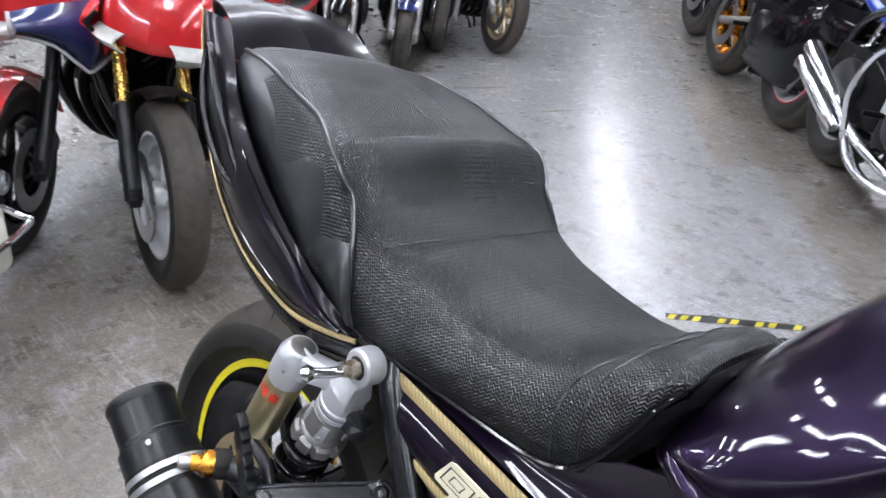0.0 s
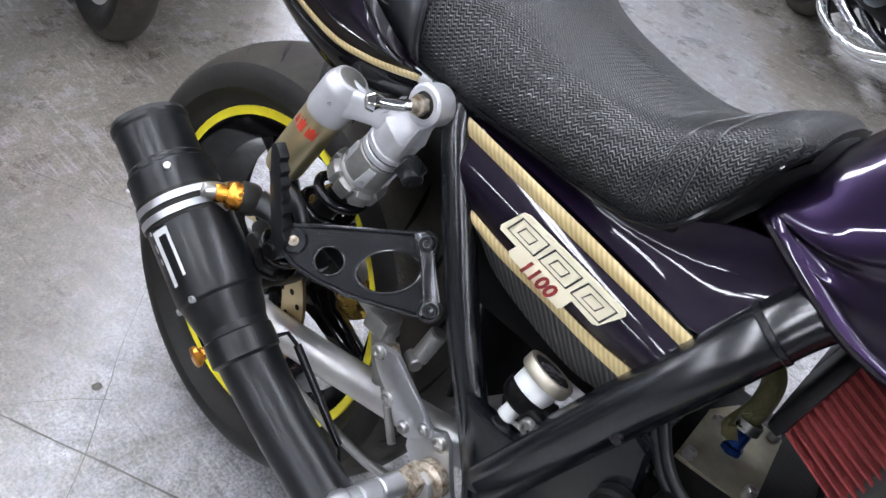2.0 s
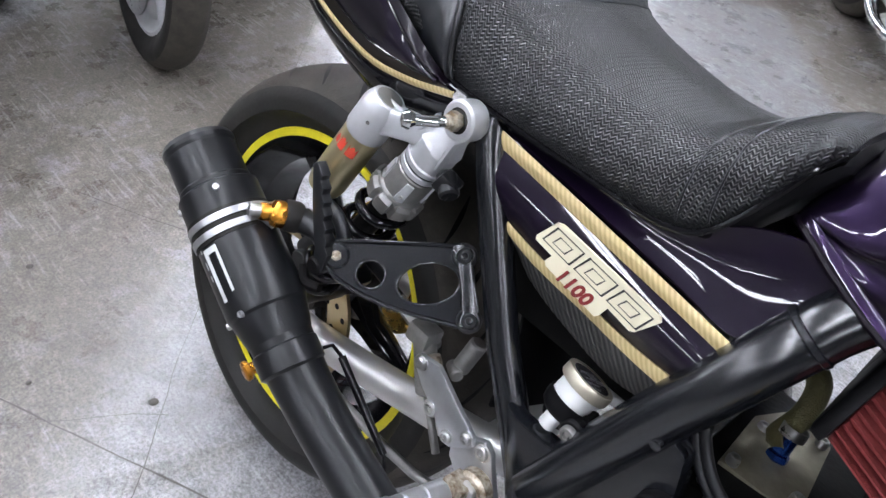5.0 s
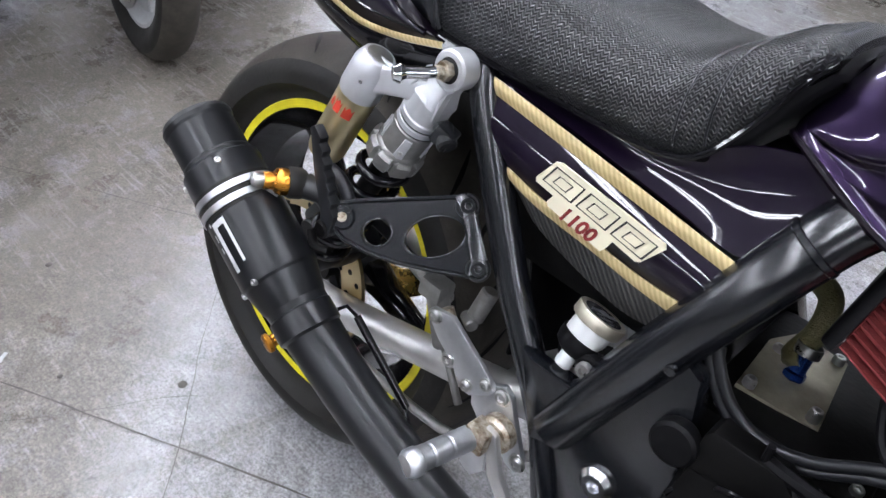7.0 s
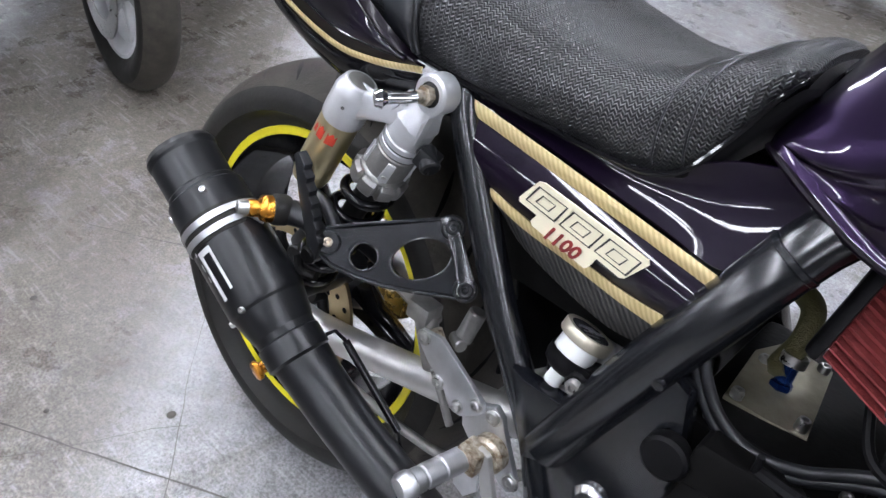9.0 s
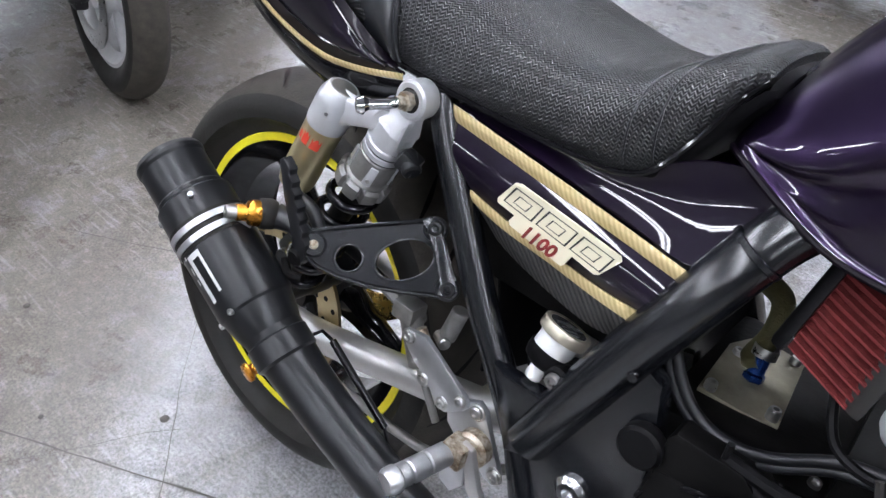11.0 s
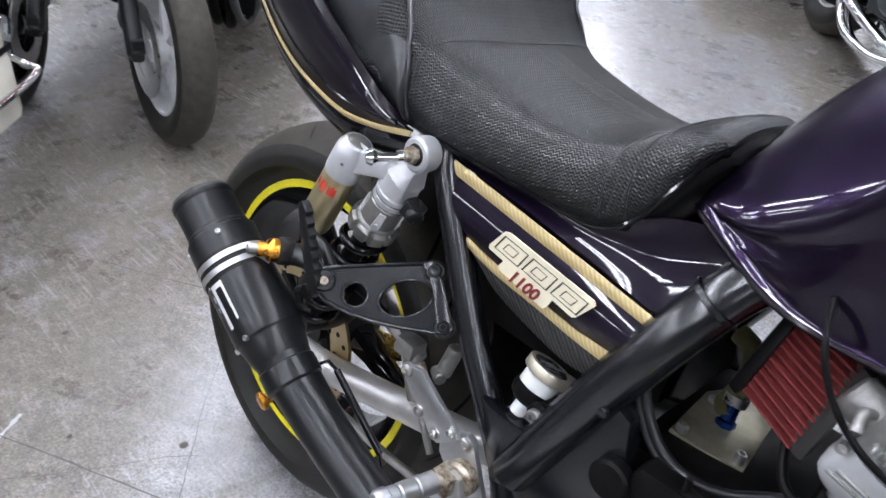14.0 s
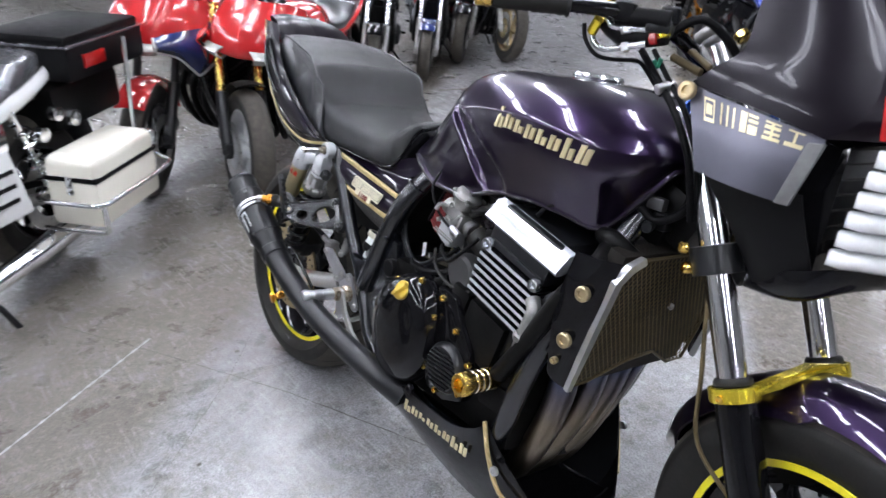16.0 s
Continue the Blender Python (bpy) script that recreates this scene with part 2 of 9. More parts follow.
AMBER_LENS = material("amber_lens", (0.65, 0.22, 0.02), 0.15, coat=0.8, vary=0.2, scale=50)
SMOKE_LENS = material("clouded_lamp_lens", (0.42, 0.41, 0.38), 0.15, coat=1.0, vary=0.3, scale=30, rough_vary=0.02)
LENS = material("clear_lamp_lens", (0.93, 0.94, 0.95), 0.12, coat=1.0, vary=0.1, scale=60)
WALL_PAINT = material("grey_wall_paint", (0.17, 0.17, 0.167), 0.8, vary=0.2, scale=1.2, bump=0.1)
CEILING_PAINT = material("grey_ceiling_deck", (0.10, 0.10, 0.104), 0.8, vary=0.2, scale=1.5)
GREEN_TIE = material("green_nylon", (0.01, 0.16, 0.09), 0.45)
TUBE_LIGHT = material("tube_light", (0.865, 0.895, 1.0), 0.5, emit=TUBE_POWER)
LAMP_HOUSING = material("white_lamp_housing", (0.7, 0.7, 0.7), 0.5)


def floor_material():
    """Ground and sealed concrete: brown-grey with stains, and a lighter coat of worn grey paint along the aisles."""
    m = bpy.data.materials.new("sealed_concrete")
    m.use_nodes = True
    nt = m.node_tree
    b = nt.nodes["Principled BSDF"]
    tc = nt.nodes.new("ShaderNodeTexCoord")

    def tex(scale, detail=6, rough=0.65):
        n = nt.nodes.new("ShaderNodeTexNoise")
        n.inputs["Scale"].default_value, n.inputs["Detail"].default_value, n.inputs["Roughness"].default_value = scale, detail, rough
        nt.links.new(tc.outputs["Object"], n.inputs["Vector"])
        return n

    def ramp(src, *stops):
        r = nt.nodes.new("ShaderNodeValToRGB")
        while len(r.color_ramp.elements) < len(stops):
            r.color_ramp.elements.new(0.5)
        for e, (p, c) in zip(r.color_ramp.elements, stops):
            e.position, e.color = p, (*c, 1)
        nt.links.new(src, r.inputs["Fac"])
        return r.outputs["Color"]

    def math_node(op, a, v):
        n = nt.nodes.new("ShaderNodeMath")
        n.operation = op
        for i, x in enumerate((a, v)):
            if isinstance(x, (int, float)):
                n.inputs[i].default_value = x
            else:
                nt.links.new(x, n.inputs[i])
        return n.outputs[0]

    def mix(f, a, c):
        n = nt.nodes.new("ShaderNodeMix")
        n.data_type = "RGBA"
        for k, x in (("Factor", f), ("A", a), ("B", c)):
            if isinstance(x, (int, float)):
                n.inputs[k].default_value = x
            elif isinstance(x, tuple):
                n.inputs[k].default_value = (*x, 1)
            else:
                nt.links.new(x, n.inputs[k])
        return n.outputs["Result"]

    base = ramp(tex(2.2).outputs["Fac"], (0.3, (0.160, 0.141, 0.118)), (0.7, (0.250, 0.228, 0.198)))
    speck = ramp(tex(55, 4, 0.8).outputs["Fac"], (0.34, (0.55, 0.55, 0.55)), (0.62, (1.06, 1.06, 1.06)))
    mul = nt.nodes.new("ShaderNodeMix")
    mul.data_type, mul.blend_type = "RGBA", "MULTIPLY"
    mul.inputs["Factor"].default_value = 0.7
    nt.links.new(base, mul.inputs["A"])
    nt.links.new(speck, mul.inputs["B"])
    paint = ramp(tex(14).outputs["Fac"], (0.3, (0.255, 0.262, 0.282)), (0.7, (0.350, 0.358, 0.380)))
    grit = ramp(tex(190, 3, 0.7).outputs["Fac"], (0.36, (0.5, 0.5, 0.5)), (0.5, (1, 1, 1)), (0.64, (1.4, 1.4, 1.4)))
    mul2 = nt.nodes.new("ShaderNodeMix")
    mul2.data_type, mul2.blend_type = "RGBA", "MULTIPLY"
    mul2.inputs["Factor"].default_value = 0.8
    # worn paint bands: distance from two aisle lines, frayed by noise
    sp = nt.nodes.new("ShaderNodeSeparateXYZ")
    nt.links.new(tc.outputs["Object"], sp.inputs[0])
    # the painted lane under and behind the bike, its edges frayed, and a narrow second strip
    d_lane = math_node("ADD", math_node("MULTIPLY", sp.outputs["X"], 0.766), math_node("MULTIPLY", sp.outputs["Y"], 0.643))
    ragged = math_node("ADD", d_lane, math_node("MULTIPLY", math_node("SUBTRACT", tex(6, 6, 0.7).outputs["Fac"], 0.5), 0.09))

    def between(lo, hi):
        soft = nt.nodes.new("ShaderNodeMapRange")
        soft.inputs["From Min"].default_value, soft.inputs["From Max"].default_value = lo - 0.05, lo + 0.05
        nt.links.new(ragged, soft.inputs["Value"])
        far = nt.nodes.new("ShaderNodeMapRange")
        far.inputs["From Min"].default_value, far.inputs["From Max"].default_value = 0.025, -0.025
        nt.links.new(math_node("SUBTRACT", ragged, hi), far.inputs["Value"])
        return math_node("MULTIPLY", soft.outputs["Result"], far.outputs["Result"])

    # the lane's far edge steps in beyond a joint
    along = math_node("ADD", math_node("MULTIPLY", sp.outputs["X"], -0.643), math_node("MULTIPLY", sp.outputs["Y"], 0.766))
    far_edge = math_node("SUBTRACT", 1.30, math_node("MULTIPLY", math_node("GREATER_THAN", along, 2.28), 0.19))
    mask = math_node("MAXIMUM", between(-0.30, far_edge), math_node("MULTIPLY", between(-1.50, -1.13), 0.8))
    wear = ramp(tex(9, 8, 0.75).outputs["Fac"], (0.36, (0.3, 0.3, 0.3)), (0.56, (1, 1, 1)))
    cover = math_node("MULTIPLY", mask, wear)
    col = mix(math_node("MULTIPLY", cover, 0.8), mul.outputs["Result"], paint)
    stain = ramp(tex(1.1, 8, 0.7).outputs["Fac"], (0.60, (0, 0, 0)), (0.72, (1, 1, 1)))
    col = mix(math_node("MULTIPLY", stain, 0.4), col, (0.16, 0.125, 0.075))
    # long fine scuffs left by tyres and stands, pale ones and dark ones
    def scratches(turns, wide, lo, hi):
        out = None
        for turn, sx, sy in turns:
            mp = nt.nodes.new("ShaderNodeMapping")
            mp.inputs["Rotation"].default_value = (0, 0, radians(turn))
            mp.inputs["Scale"].default_value = (sx, sy, 1)
            nt.links.new(tc.outputs["Object"], mp.inputs["Vector"])
            ns = nt.nodes.new("ShaderNodeTexNoise")
            ns.inputs["Scale"].default_value, ns.inputs["Detail"].default_value = wide, 4
            nt.links.new(mp.outputs["Vector"], ns.inputs["Vector"])
            line = ramp(ns.outputs["Fac"], (lo, (0, 0, 0)), (hi, (1, 1, 1)))
            out = line if out is None else math_node("MAXIMUM", out, line)
        return out

    pale = scratches(((24, 2.6, 30), (-52, 2.2, 34), (-8, 3.4, 44), (66, 3.0, 38)), 2.4, 0.60, 0.74)
    patchy = ramp(tex(3.2, 6, 0.7).outputs["Fac"], (0.44, (0, 0, 0)), (0.66, (1, 1, 1)))
    pale = math_node("MULTIPLY", pale, patchy)
    col = mix(math_node("MULTIPLY", pale, 0.5), col, (0.42, 0.42, 0.415))
    dark_marks = scratches(((12, 3.0, 60), (-38, 2.6, 52), (80, 3.4, 66)), 2.3, 0.66, 0.73)
    col = mix(math_node("MULTIPLY", dark_marks, 0.5), col, (0.085, 0.076, 0.064))
    cloud = ramp(tex(30, 8, 0.82).outputs["Fac"], (0.34, (0.50, 0.485, 0.465)), (0.62, (1.2, 1.2, 1.2)))
    mul3 = nt.nodes.new("ShaderNodeMix")
    mul3.data_type, mul3.blend_type = "RGBA", "MULTIPLY"
    mul3.inputs["Factor"].default_value = 0.8
    nt.links.new(col, mul3.inputs["A"])
    nt.links.new(cloud, mul3.inputs["B"])
    col = mul3.outputs["Result"]
    smear = math_node("MULTIPLY", ramp(tex(13, 9, 0.78).outputs["Fac"], (0.50, (0, 0, 0)), (0.60, (1, 1, 1))), ramp(tex(2.6, 4, 0.6).outputs["Fac"], (0.40, (0, 0, 0)), (0.58, (1, 1, 1))))
    col = mix(math_node("MULTIPLY", smear, 0.42), col, (0.40, 0.388, 0.425))
    smudge = ramp(tex(19, 9, 0.8).outputs["Fac"], (0.56, (0, 0, 0)), (0.66, (1, 1, 1)))
    col = mix(math_node("MULTIPLY", smudge, 0.34), col, (0.125, 0.112, 0.098))
    spill = ramp(tex(5.5, 10, 0.75).outputs["Fac"], (0.62, (0, 0, 0)), (0.70, (1, 1, 1)))
    col = mix(math_node("MULTIPLY", spill, 0.2), col, (0.075, 0.066, 0.054))
    nt.links.new(col, mul2.inputs["A"])
    nt.links.new(grit, mul2.inputs["B"])
    nt.links.new(mul2.outputs["Result"], b.inputs["Base Color"])
    rg = ramp(tex(7, 6, 0.7).outputs["Fac"], (0.3, (0.20, 0.20, 0.20)), (0.7, (0.44, 0.44, 0.44)))
    nt.links.new(rg, b.inputs["Roughness"])
    b.inputs["Coat Weight"].default_value = 0.85
    worn = math_node("ADD", ramp(tex(34, 7, 0.8).outputs["Fac"], (0.3, (0.17, 0.17, 0.17)), (0.7, (0.32, 0.32, 0.32))), math_node("MULTIPLY", pale, 0.2))
    nt.links.new(worn, b.inputs["Coat Roughness"])
    bp = nt.nodes.new("ShaderNodeBump")
    bp.inputs["Strength"].default_value, bp.inputs["Distance"].default_value = 0.27, 0.004
    nt.links.new(tex(90, 5).outputs["Fac"], bp.inputs["Height"])
    nt.links.new(bp.outputs["Normal"], b.inputs["Normal"])
    return m


CONCRETE = floor_material()
CRACK = material("floor_joint_dirt", (0.085, 0.078, 0.068), 0.8, vary=0.4, scale=30)
DIRT = material("brown_floor_dirt", (0.13, 0.105, 0.065), 0.8, vary=0.4, scale=60)
CHALK = material("scuffed_white_line", (0.55, 0.56, 0.57), 0.7, vary=0.3, scale=40)
TAPE_Y = material("hazard_tape_yellow", (0.55, 0.45, 0.03), 0.5, vary=0.3, scale=40)


# ---- mesh helpers ----
def tube(pts, r, n=14, smooth=0, caps=True):
    """A round bar swept along points; r is one radius or one for each point."""
    pts = [Vector(p) for p in pts]
    rs = list(r) if hasattr(r, "__len__") else [r] * len(pts)
    if smooth:
        P, R = [], []
        for i in range(len(pts) - 1):
            a, b_, c, d = pts[max(i - 1, 0)], pts[i], pts[i + 1], pts[min(i + 2, len(pts) - 1)]
            for k in range(smooth):
                u = k / smooth
                P.append(0.5 * ((2 * b_) + (c - a) * u + (2 * a - 5 * b_ + 4 * c - d) * u * u + (3 * b_ - a - 3 * c + d) * u ** 3))
                R.append(rs[i] + (rs[i + 1] - rs[i]) * u)
        pts, rs = P + [pts[-1]], R + [rs[-1]]
    bm = bmesh.new()
    rings, side = [], None
    for i, p in enumerate(pts):
        d = (pts[min(i + 1, len(pts) - 1)] - pts[max(i - 1, 0)])
        d = d.normalized() if d.length > 1e-9 else Vector((0, 0, 1))
        if side is None:
            side = d.orthogonal().normalized()
        side = (side - d * side.dot(d)).normalized()
        up = d.cross(side)
        rings.append([bm.verts.new(p + rs[i] * (math.cos(2 * math.pi * k / n) * side + math.sin(2 * math.pi * k / n) * up)) for k in range(n)])
    for a, b_ in zip(rings, rings[1:]):
        for k in range(n):
            bm.faces.new((a[k], a[(k + 1) % n], b_[(k + 1) % n], b_[k]))
    if caps:
        bm.faces.new(rings[0][::-1])
        bm.faces.new(rings[-1])
    return bm


def axis_to(a, b_):
    """A matrix that lays local z from a towards b_."""
    a, b_ = Vector(a), Vector(b_)
    return Matrix.Translation(a) @ (b_ - a).to_track_quat("Z", "Y").to_matrix().to_4x4()


def lathe(profile, m=Matrix(), n=32, closed=False):
    """A turned shape: (radius, height) pairs about local z, laid by m."""
    bm = bmesh.new()
    rings = []
    for r, h in profile:
        if r < 1e-6:
            rings.append([bm.verts.new(m @ Vector((0, 0, h)))])
        else:
            rings.append([bm.verts.new(m @ Vector((r * math.cos(2 * math.pi * k / n), r * math.sin(2 * math.pi * k / n), h))) for k in range(n)])
    pairs = list(zip(rings, rings[1:])) + ([(rings[-1], rings[0])] if closed else [])
    for a, b_ in pairs:
        for k in range(n):
            j = (k + 1) % n
            if len(a) == 1 and len(b_) == 1:
                continue
            if len(a) == 1:
                bm.faces.new((a[0], b_[j], b_[k]))
            elif len(b_) == 1:
                bm.faces.new((a[k], a[j], b_[0]))
            else:
                bm.faces.new((a[k], a[j], b_[j], b_[k]))
    bmesh.ops.recalc_face_normals(bm, faces=bm.faces)
    return bm


def rod(a, b_, r, n=16, bevel=0.0):
    """A straight round bar from a to b_ with eased ends."""
    length = (Vector(b_) - Vector(a)).length
    e = bevel or min(r * 0.2, length * 0.2)
    return lathe([(0, 0), (r - e, 0), (r, e), (r, length - e), (r - e, length), (0, length)], axis_to(a, b_), n)


def loft(rings, closed=True, caps=True):
    bm = bmesh.new()
    vs = [[bm.verts.new(p) for p in ring] for ring in rings]
    n = len(vs[0])
    for a, b_ in zip(vs, vs[1:]):
        for k in range(n if closed else n - 1):
            bm.faces.new((a[k], a[(k + 1) % n], b_[(k + 1) % n], b_[k]))
    if caps and closed:
        bm.faces.new(vs[0][::-1])
        bm.faces.new(vs[-1])
    bmesh.ops.recalc_face_normals(bm, faces=bm.faces)
    return bm


def ease(bm, w, segments=2):
    if w > 0:
        bmesh.ops.bevel(bm, geom=[e for e in bm.edges if len(e.link_faces) == 2 and e.calc_face_angle(0) > 0.5], offset=w, segments=segments, affect="EDGES", profile=0.6, clamp_overlap=True)
    return bm


def prism(outline, along, thick, bevel=0.0, holes=()):
    """A flat plate: outline as 3D points, thickened by the vector `along` times thick."""
    bm = bmesh.new()
    along = Vector(along).normalized() * thick
    a = [bm.verts.new(Vector(p)) for p in outline]
    b_ = [bm.verts.new(Vector(p) + along) for p in outline]
    bm.faces.new(a[::-1])
    bm.faces.new(b_)
    for k in range(len(a)):
        j = (k + 1) % len(a)
        bm.faces.new((a[k], a[j], b_[j], b_[k]))
    bmesh.ops.recalc_face_normals(bm, faces=bm.faces)
    return ease(bm, bevel)


def side_plate(outline, y0, y1, bevel=0.0):
    """A plate across the bike: (x, z) outline between two y."""
    return prism([(x, y0, z) for x, z in outline], (0, 1, 0), y1 - y0, bevel)


def block(c, s, bevel=0.004, m=None):
    bm = bmesh.new()
    bmesh.ops.create_cube(bm, size=1.0)
    bmesh.ops.scale(bm, vec=s, verts=bm.verts)
    ease(bm, bevel)
    bmesh.ops.transform(bm, matrix=(Matrix.Translation(c) @ m if m is not None else Matrix.Translation(c)), verts=bm.verts)
    return bm


def patch(a, b_, bulge=(0, 0, 0), rows=8, thick=0.004, power=1.0):
    """A skin between two curves with a bulge in the middle, and some thickness."""
    a, b_, bulge = [Vector(p) for p in a], [Vector(p) for p in b_], Vector(bulge)
    bm = bmesh.new()
    grid = []
    for i in range(rows + 1):
        u = i / rows
        grid.append([bm.verts.new(p.lerp(q, u) + bulge * (math.sin(math.pi * u) ** power)) for p, q in zip(a, b_)])
    for r, s in zip(grid, grid[1:]):
        for k in range(len(r) - 1):
            bm.faces.new((r[k], r[k + 1], s[k + 1], s[k]))
    bmesh.ops.recalc_face_normals(bm, faces=bm.faces)
    if thick:
        bmesh.ops.solidify(bm, geom=bm.faces[:], thickness=thick)
    return bm


def curve_pts(pts, k=6):
    """Points of a smooth curve through the given ones."""
    pts = [Vector(p) for p in pts]
    out = []
    for i in range(len(pts) - 1):
        a, b_, c, d = pts[max(i - 1, 0)], pts[i], pts[i + 1], pts[min(i + 2, len(pts) - 1)]
        for j in range(k):
            u = j / k
            out.append(0.5 * ((2 * b_) + (c - a) * u + (2 * a - 5 * b_ + 4 * c - d) * u * u + (3 * b_ - a - 3 * c + d) * u ** 3))
    return out + [pts[-1]]


def merged(*parts):
    """Several bmeshes of one piece in one."""
    out = bmesh.new()
    for bm in parts:
        tmp = bpy.data.meshes.new("tmp")
        bm.to_mesh(tmp)
        bm.free()
        out.from_mesh(tmp)
        bpy.data.meshes.remove(tmp)
    return out


def part(name, bm, mat, parent=None, label="", angle=38):
    """Links a bmesh as one mesh object under a thing or a part."""
    me = bpy.data.meshes.new(name)
    bm.to_mesh(me)
    bm.free()
    me.polygons.foreach_set("use_smooth", [True] * len(me.polygons))
    me.set_sharp_from_angle(angle=radians(angle))
    me.materials.append(mat)
    ob = new(name, me)
    if parent is not None:
        ob.parent = parent
    if label:
        ob["label"] = label
    return ob


def thing(name, label, category, m=Matrix(), group="", kind=""):
    ob = new(name)
    ob.empty_display_size = 0.1
    ob.matrix_world = m
    return tagged(ob, label, category, group, kind)


def bolt(parent, p, direction, r=0.007, h=0.006, mat=None, name="bolt", label="", n=14):
    """A round-headed cap screw with a socket."""
    p, d = Vector(p), Vector(direction).normalized()
    m = axis_to(p, p + d)
    return part(name, lathe([(r, -0.003), (r, h * 0.7), (r * 0.82, h), (r * 0.5, h), (r * 0.42, h * 0.45), (0, h * 0.45)], m, n), mat or STEEL, parent, label)


def lettering(text, m, size, mat, parent, name="lettering", shear=0.0, label="", weight=0.0):
    cu = bpy.data.curves.new(name, "FONT")
    cu.body, cu.size, cu.shear, cu.extrude, cu.align_x, cu.align_y = text, size, shear, 0.0004, "CENTER", "CENTER"
    cu.resolution_u, cu.offset = 3, weight
    tmp = new("tmp_text", cu)
    me = bpy.data.meshes.new_from_object(tmp)
    bpy.data.objects.remove(tmp)
    me.transform(m)
    me.materials.clear()
    me.materials.append(mat)
    ob = new(name, me)
    ob.parent = parent
    if label:
        ob["label"] = label
    return ob


# ---- the hall ----
def grid_sheet(x0, x1, y0, y1, z):
    bm = bmesh.new()
    bm.faces.new([bm.verts.new(p) for p in ((x0, y0, z), (x1, y0, z), (x1, y1, z), (x0, y1, z))])
    return bm


floor = tagged(part("floor", grid_sheet(-21, 9, -8.6, 14, 0), CONCRETE), "ground concrete floor with stains, worn grey paint and thin cracks", "floor", kind="structure")
for nm, c, s in (("wall_west", (-21.1, 2.7, 1.9), (0.2, 23.0, 3.8)), ("wall_east", (9.1, 2.7, 1.9), (0.2, 23.0, 3.8)), ("wall_south", (-6, -8.7, 1.9), (30, 0.2, 3.8)), ("wall_north", (-6, 14.1, 1.9), (30, 0.2, 3.8))):
    tagged(part(nm, block(c, s, 0), WALL_PAINT), "plain grey painted hall wall", "wall", kind="structure")
tagged(part("ceiling", block((-6, 2.7, 3.9), (30.4, 23.0, 0.2), 0), CEILING_PAINT), "plain grey flat ceiling of the hall", "ceiling", kind="structure")


def ceiling_lamp(m):
    lamp = thing("ceiling_lamp", "white twin-tube fluorescent lamp hung under the ceiling", "ceiling lamp", m, "rows of ceiling lamps")
    part("housing", merged(block((0, 0, 0.06), (1.3, 0.24, 0.05), 0.01), block((-0.4, 0, 0.29), (0.02, 0.02, 0.43), 0), block((0.4, 0, 0.29), (0.02, 0.02, 0.43), 0)), LAMP_HOUSING, lamp)
    for y in (-0.075, 0.075):
        part("tube", tube([(-0.6, y, 0.0), (0.6, y, 0.0)], 0.032, 12), TUBE_LIGHT, lamp, "lit fluorescent tube")
    return lamp


first_lamp = None
for lx, ly in LAMPS:
    mm = pose(lx, ly, LAMP_Z, 0, 0, LAMP_TURN)
    first_lamp = ceiling_lamp(mm) if first_lamp is None else (copy_thing(first_lamp, mm) and first_lamp)


def floor_crack(pts, w, name, label, mat=None):
    """A thin joint line that wanders a little, as a ribbon just proud of the floor."""
    rnd = random.Random(int(abs(pts[0][0]) * 1000))
    bm = bmesh.new()
    line = []
    for (xa, ya), (xb, yb) in zip(pts, pts[1:]):
        n = max(2, int(math.hypot(xb - xa, yb - ya) / 0.04))
        d = Vector((xb - xa, yb - ya, 0)).normalized()
        nrm = Vector((-d.y, d.x, 0))
        for k in range(n):
            p = Vector((xa + (xb - xa) * k / n, ya + (yb - ya) * k / n, 0.0012)) + nrm * rnd.uniform(-0.0012, 0.0012)
            line.append((p, nrm * w * rnd.uniform(0.45, 1.0) / 2))
    vs = [(bm.verts.new(p + o), bm.verts.new(p - o)) for p, o in line]
    for a, b_ in zip(vs, vs[1:]):
        bm.faces.new((a[0], a[1], b_[1], b_[0]))
    bmesh.ops.recalc_face_normals(bm, faces=bm.faces)
    return tagged(part(name, bm, mat or CRACK), label, "stain" if mat else "crack", kind="structure")


floor_crack([(-0.75, -0.56), (-0.387, -0.376), (-0.074, -0.226), (0.134, -0.129), (0.6, 0.045), (1.9, 0.62)], 0.0036, "floor_crack", "thin dark crack running across the concrete floor")
floor_crack([(0.30, -0.62), (-0.074, -0.226), (-0.241, -0.083), (-0.42, 0.10), (-1.5, 1.15)], 0.0018, "floor_crack", "faint dark joint crossing the concrete floor")
floor_crack([(-0.62, -0.86), (-0.308, -0.407), (-0.245, -0.316), (-0.174, -0.196), (-0.106, -0.110)], 0.0014, "floor_crack", "hairline scratch crossing the concrete floor")
floor_crack([(-1.3, -0.32), (-1.0, -0.16), (-0.5, 0.10)], 0.0025, "floor_crack", "hairline crack in the concrete floor")
floor_crack([(-2.226, 2.226), (-2.10, 2.39), (-1.922, 2.634)], 0.022, "floor_stain", "brown streak of old dirt on the floor", DIRT)
floor_crack([(-1.55, 2.42), (-1.44, 2.60)], 0.020, "floor_stain", "brown streak of old dirt on the floor", DIRT)
chalk = bmesh.new()
edge = []
for k in range(61):
    u = k / 60
    x, y = -0.13 - 0.309 * u, -0.86 + 0.516 * u
    w = 0.006 * (0.55 + 0.45 * math.sin(k * 1.7) * math.sin(k * 0.63))
    edge.append([chalk.verts.new((x + 0.86 * w * s, y + 0.51 * w * s, 0.0012)) for s in (-1, 1)])
for a, b_ in zip(edge, edge[1:]):
    chalk.faces.new((a[0], a[1], b_[1], b_[0]))
bmesh.ops.recalc_face_normals(chalk, faces=chalk.faces)
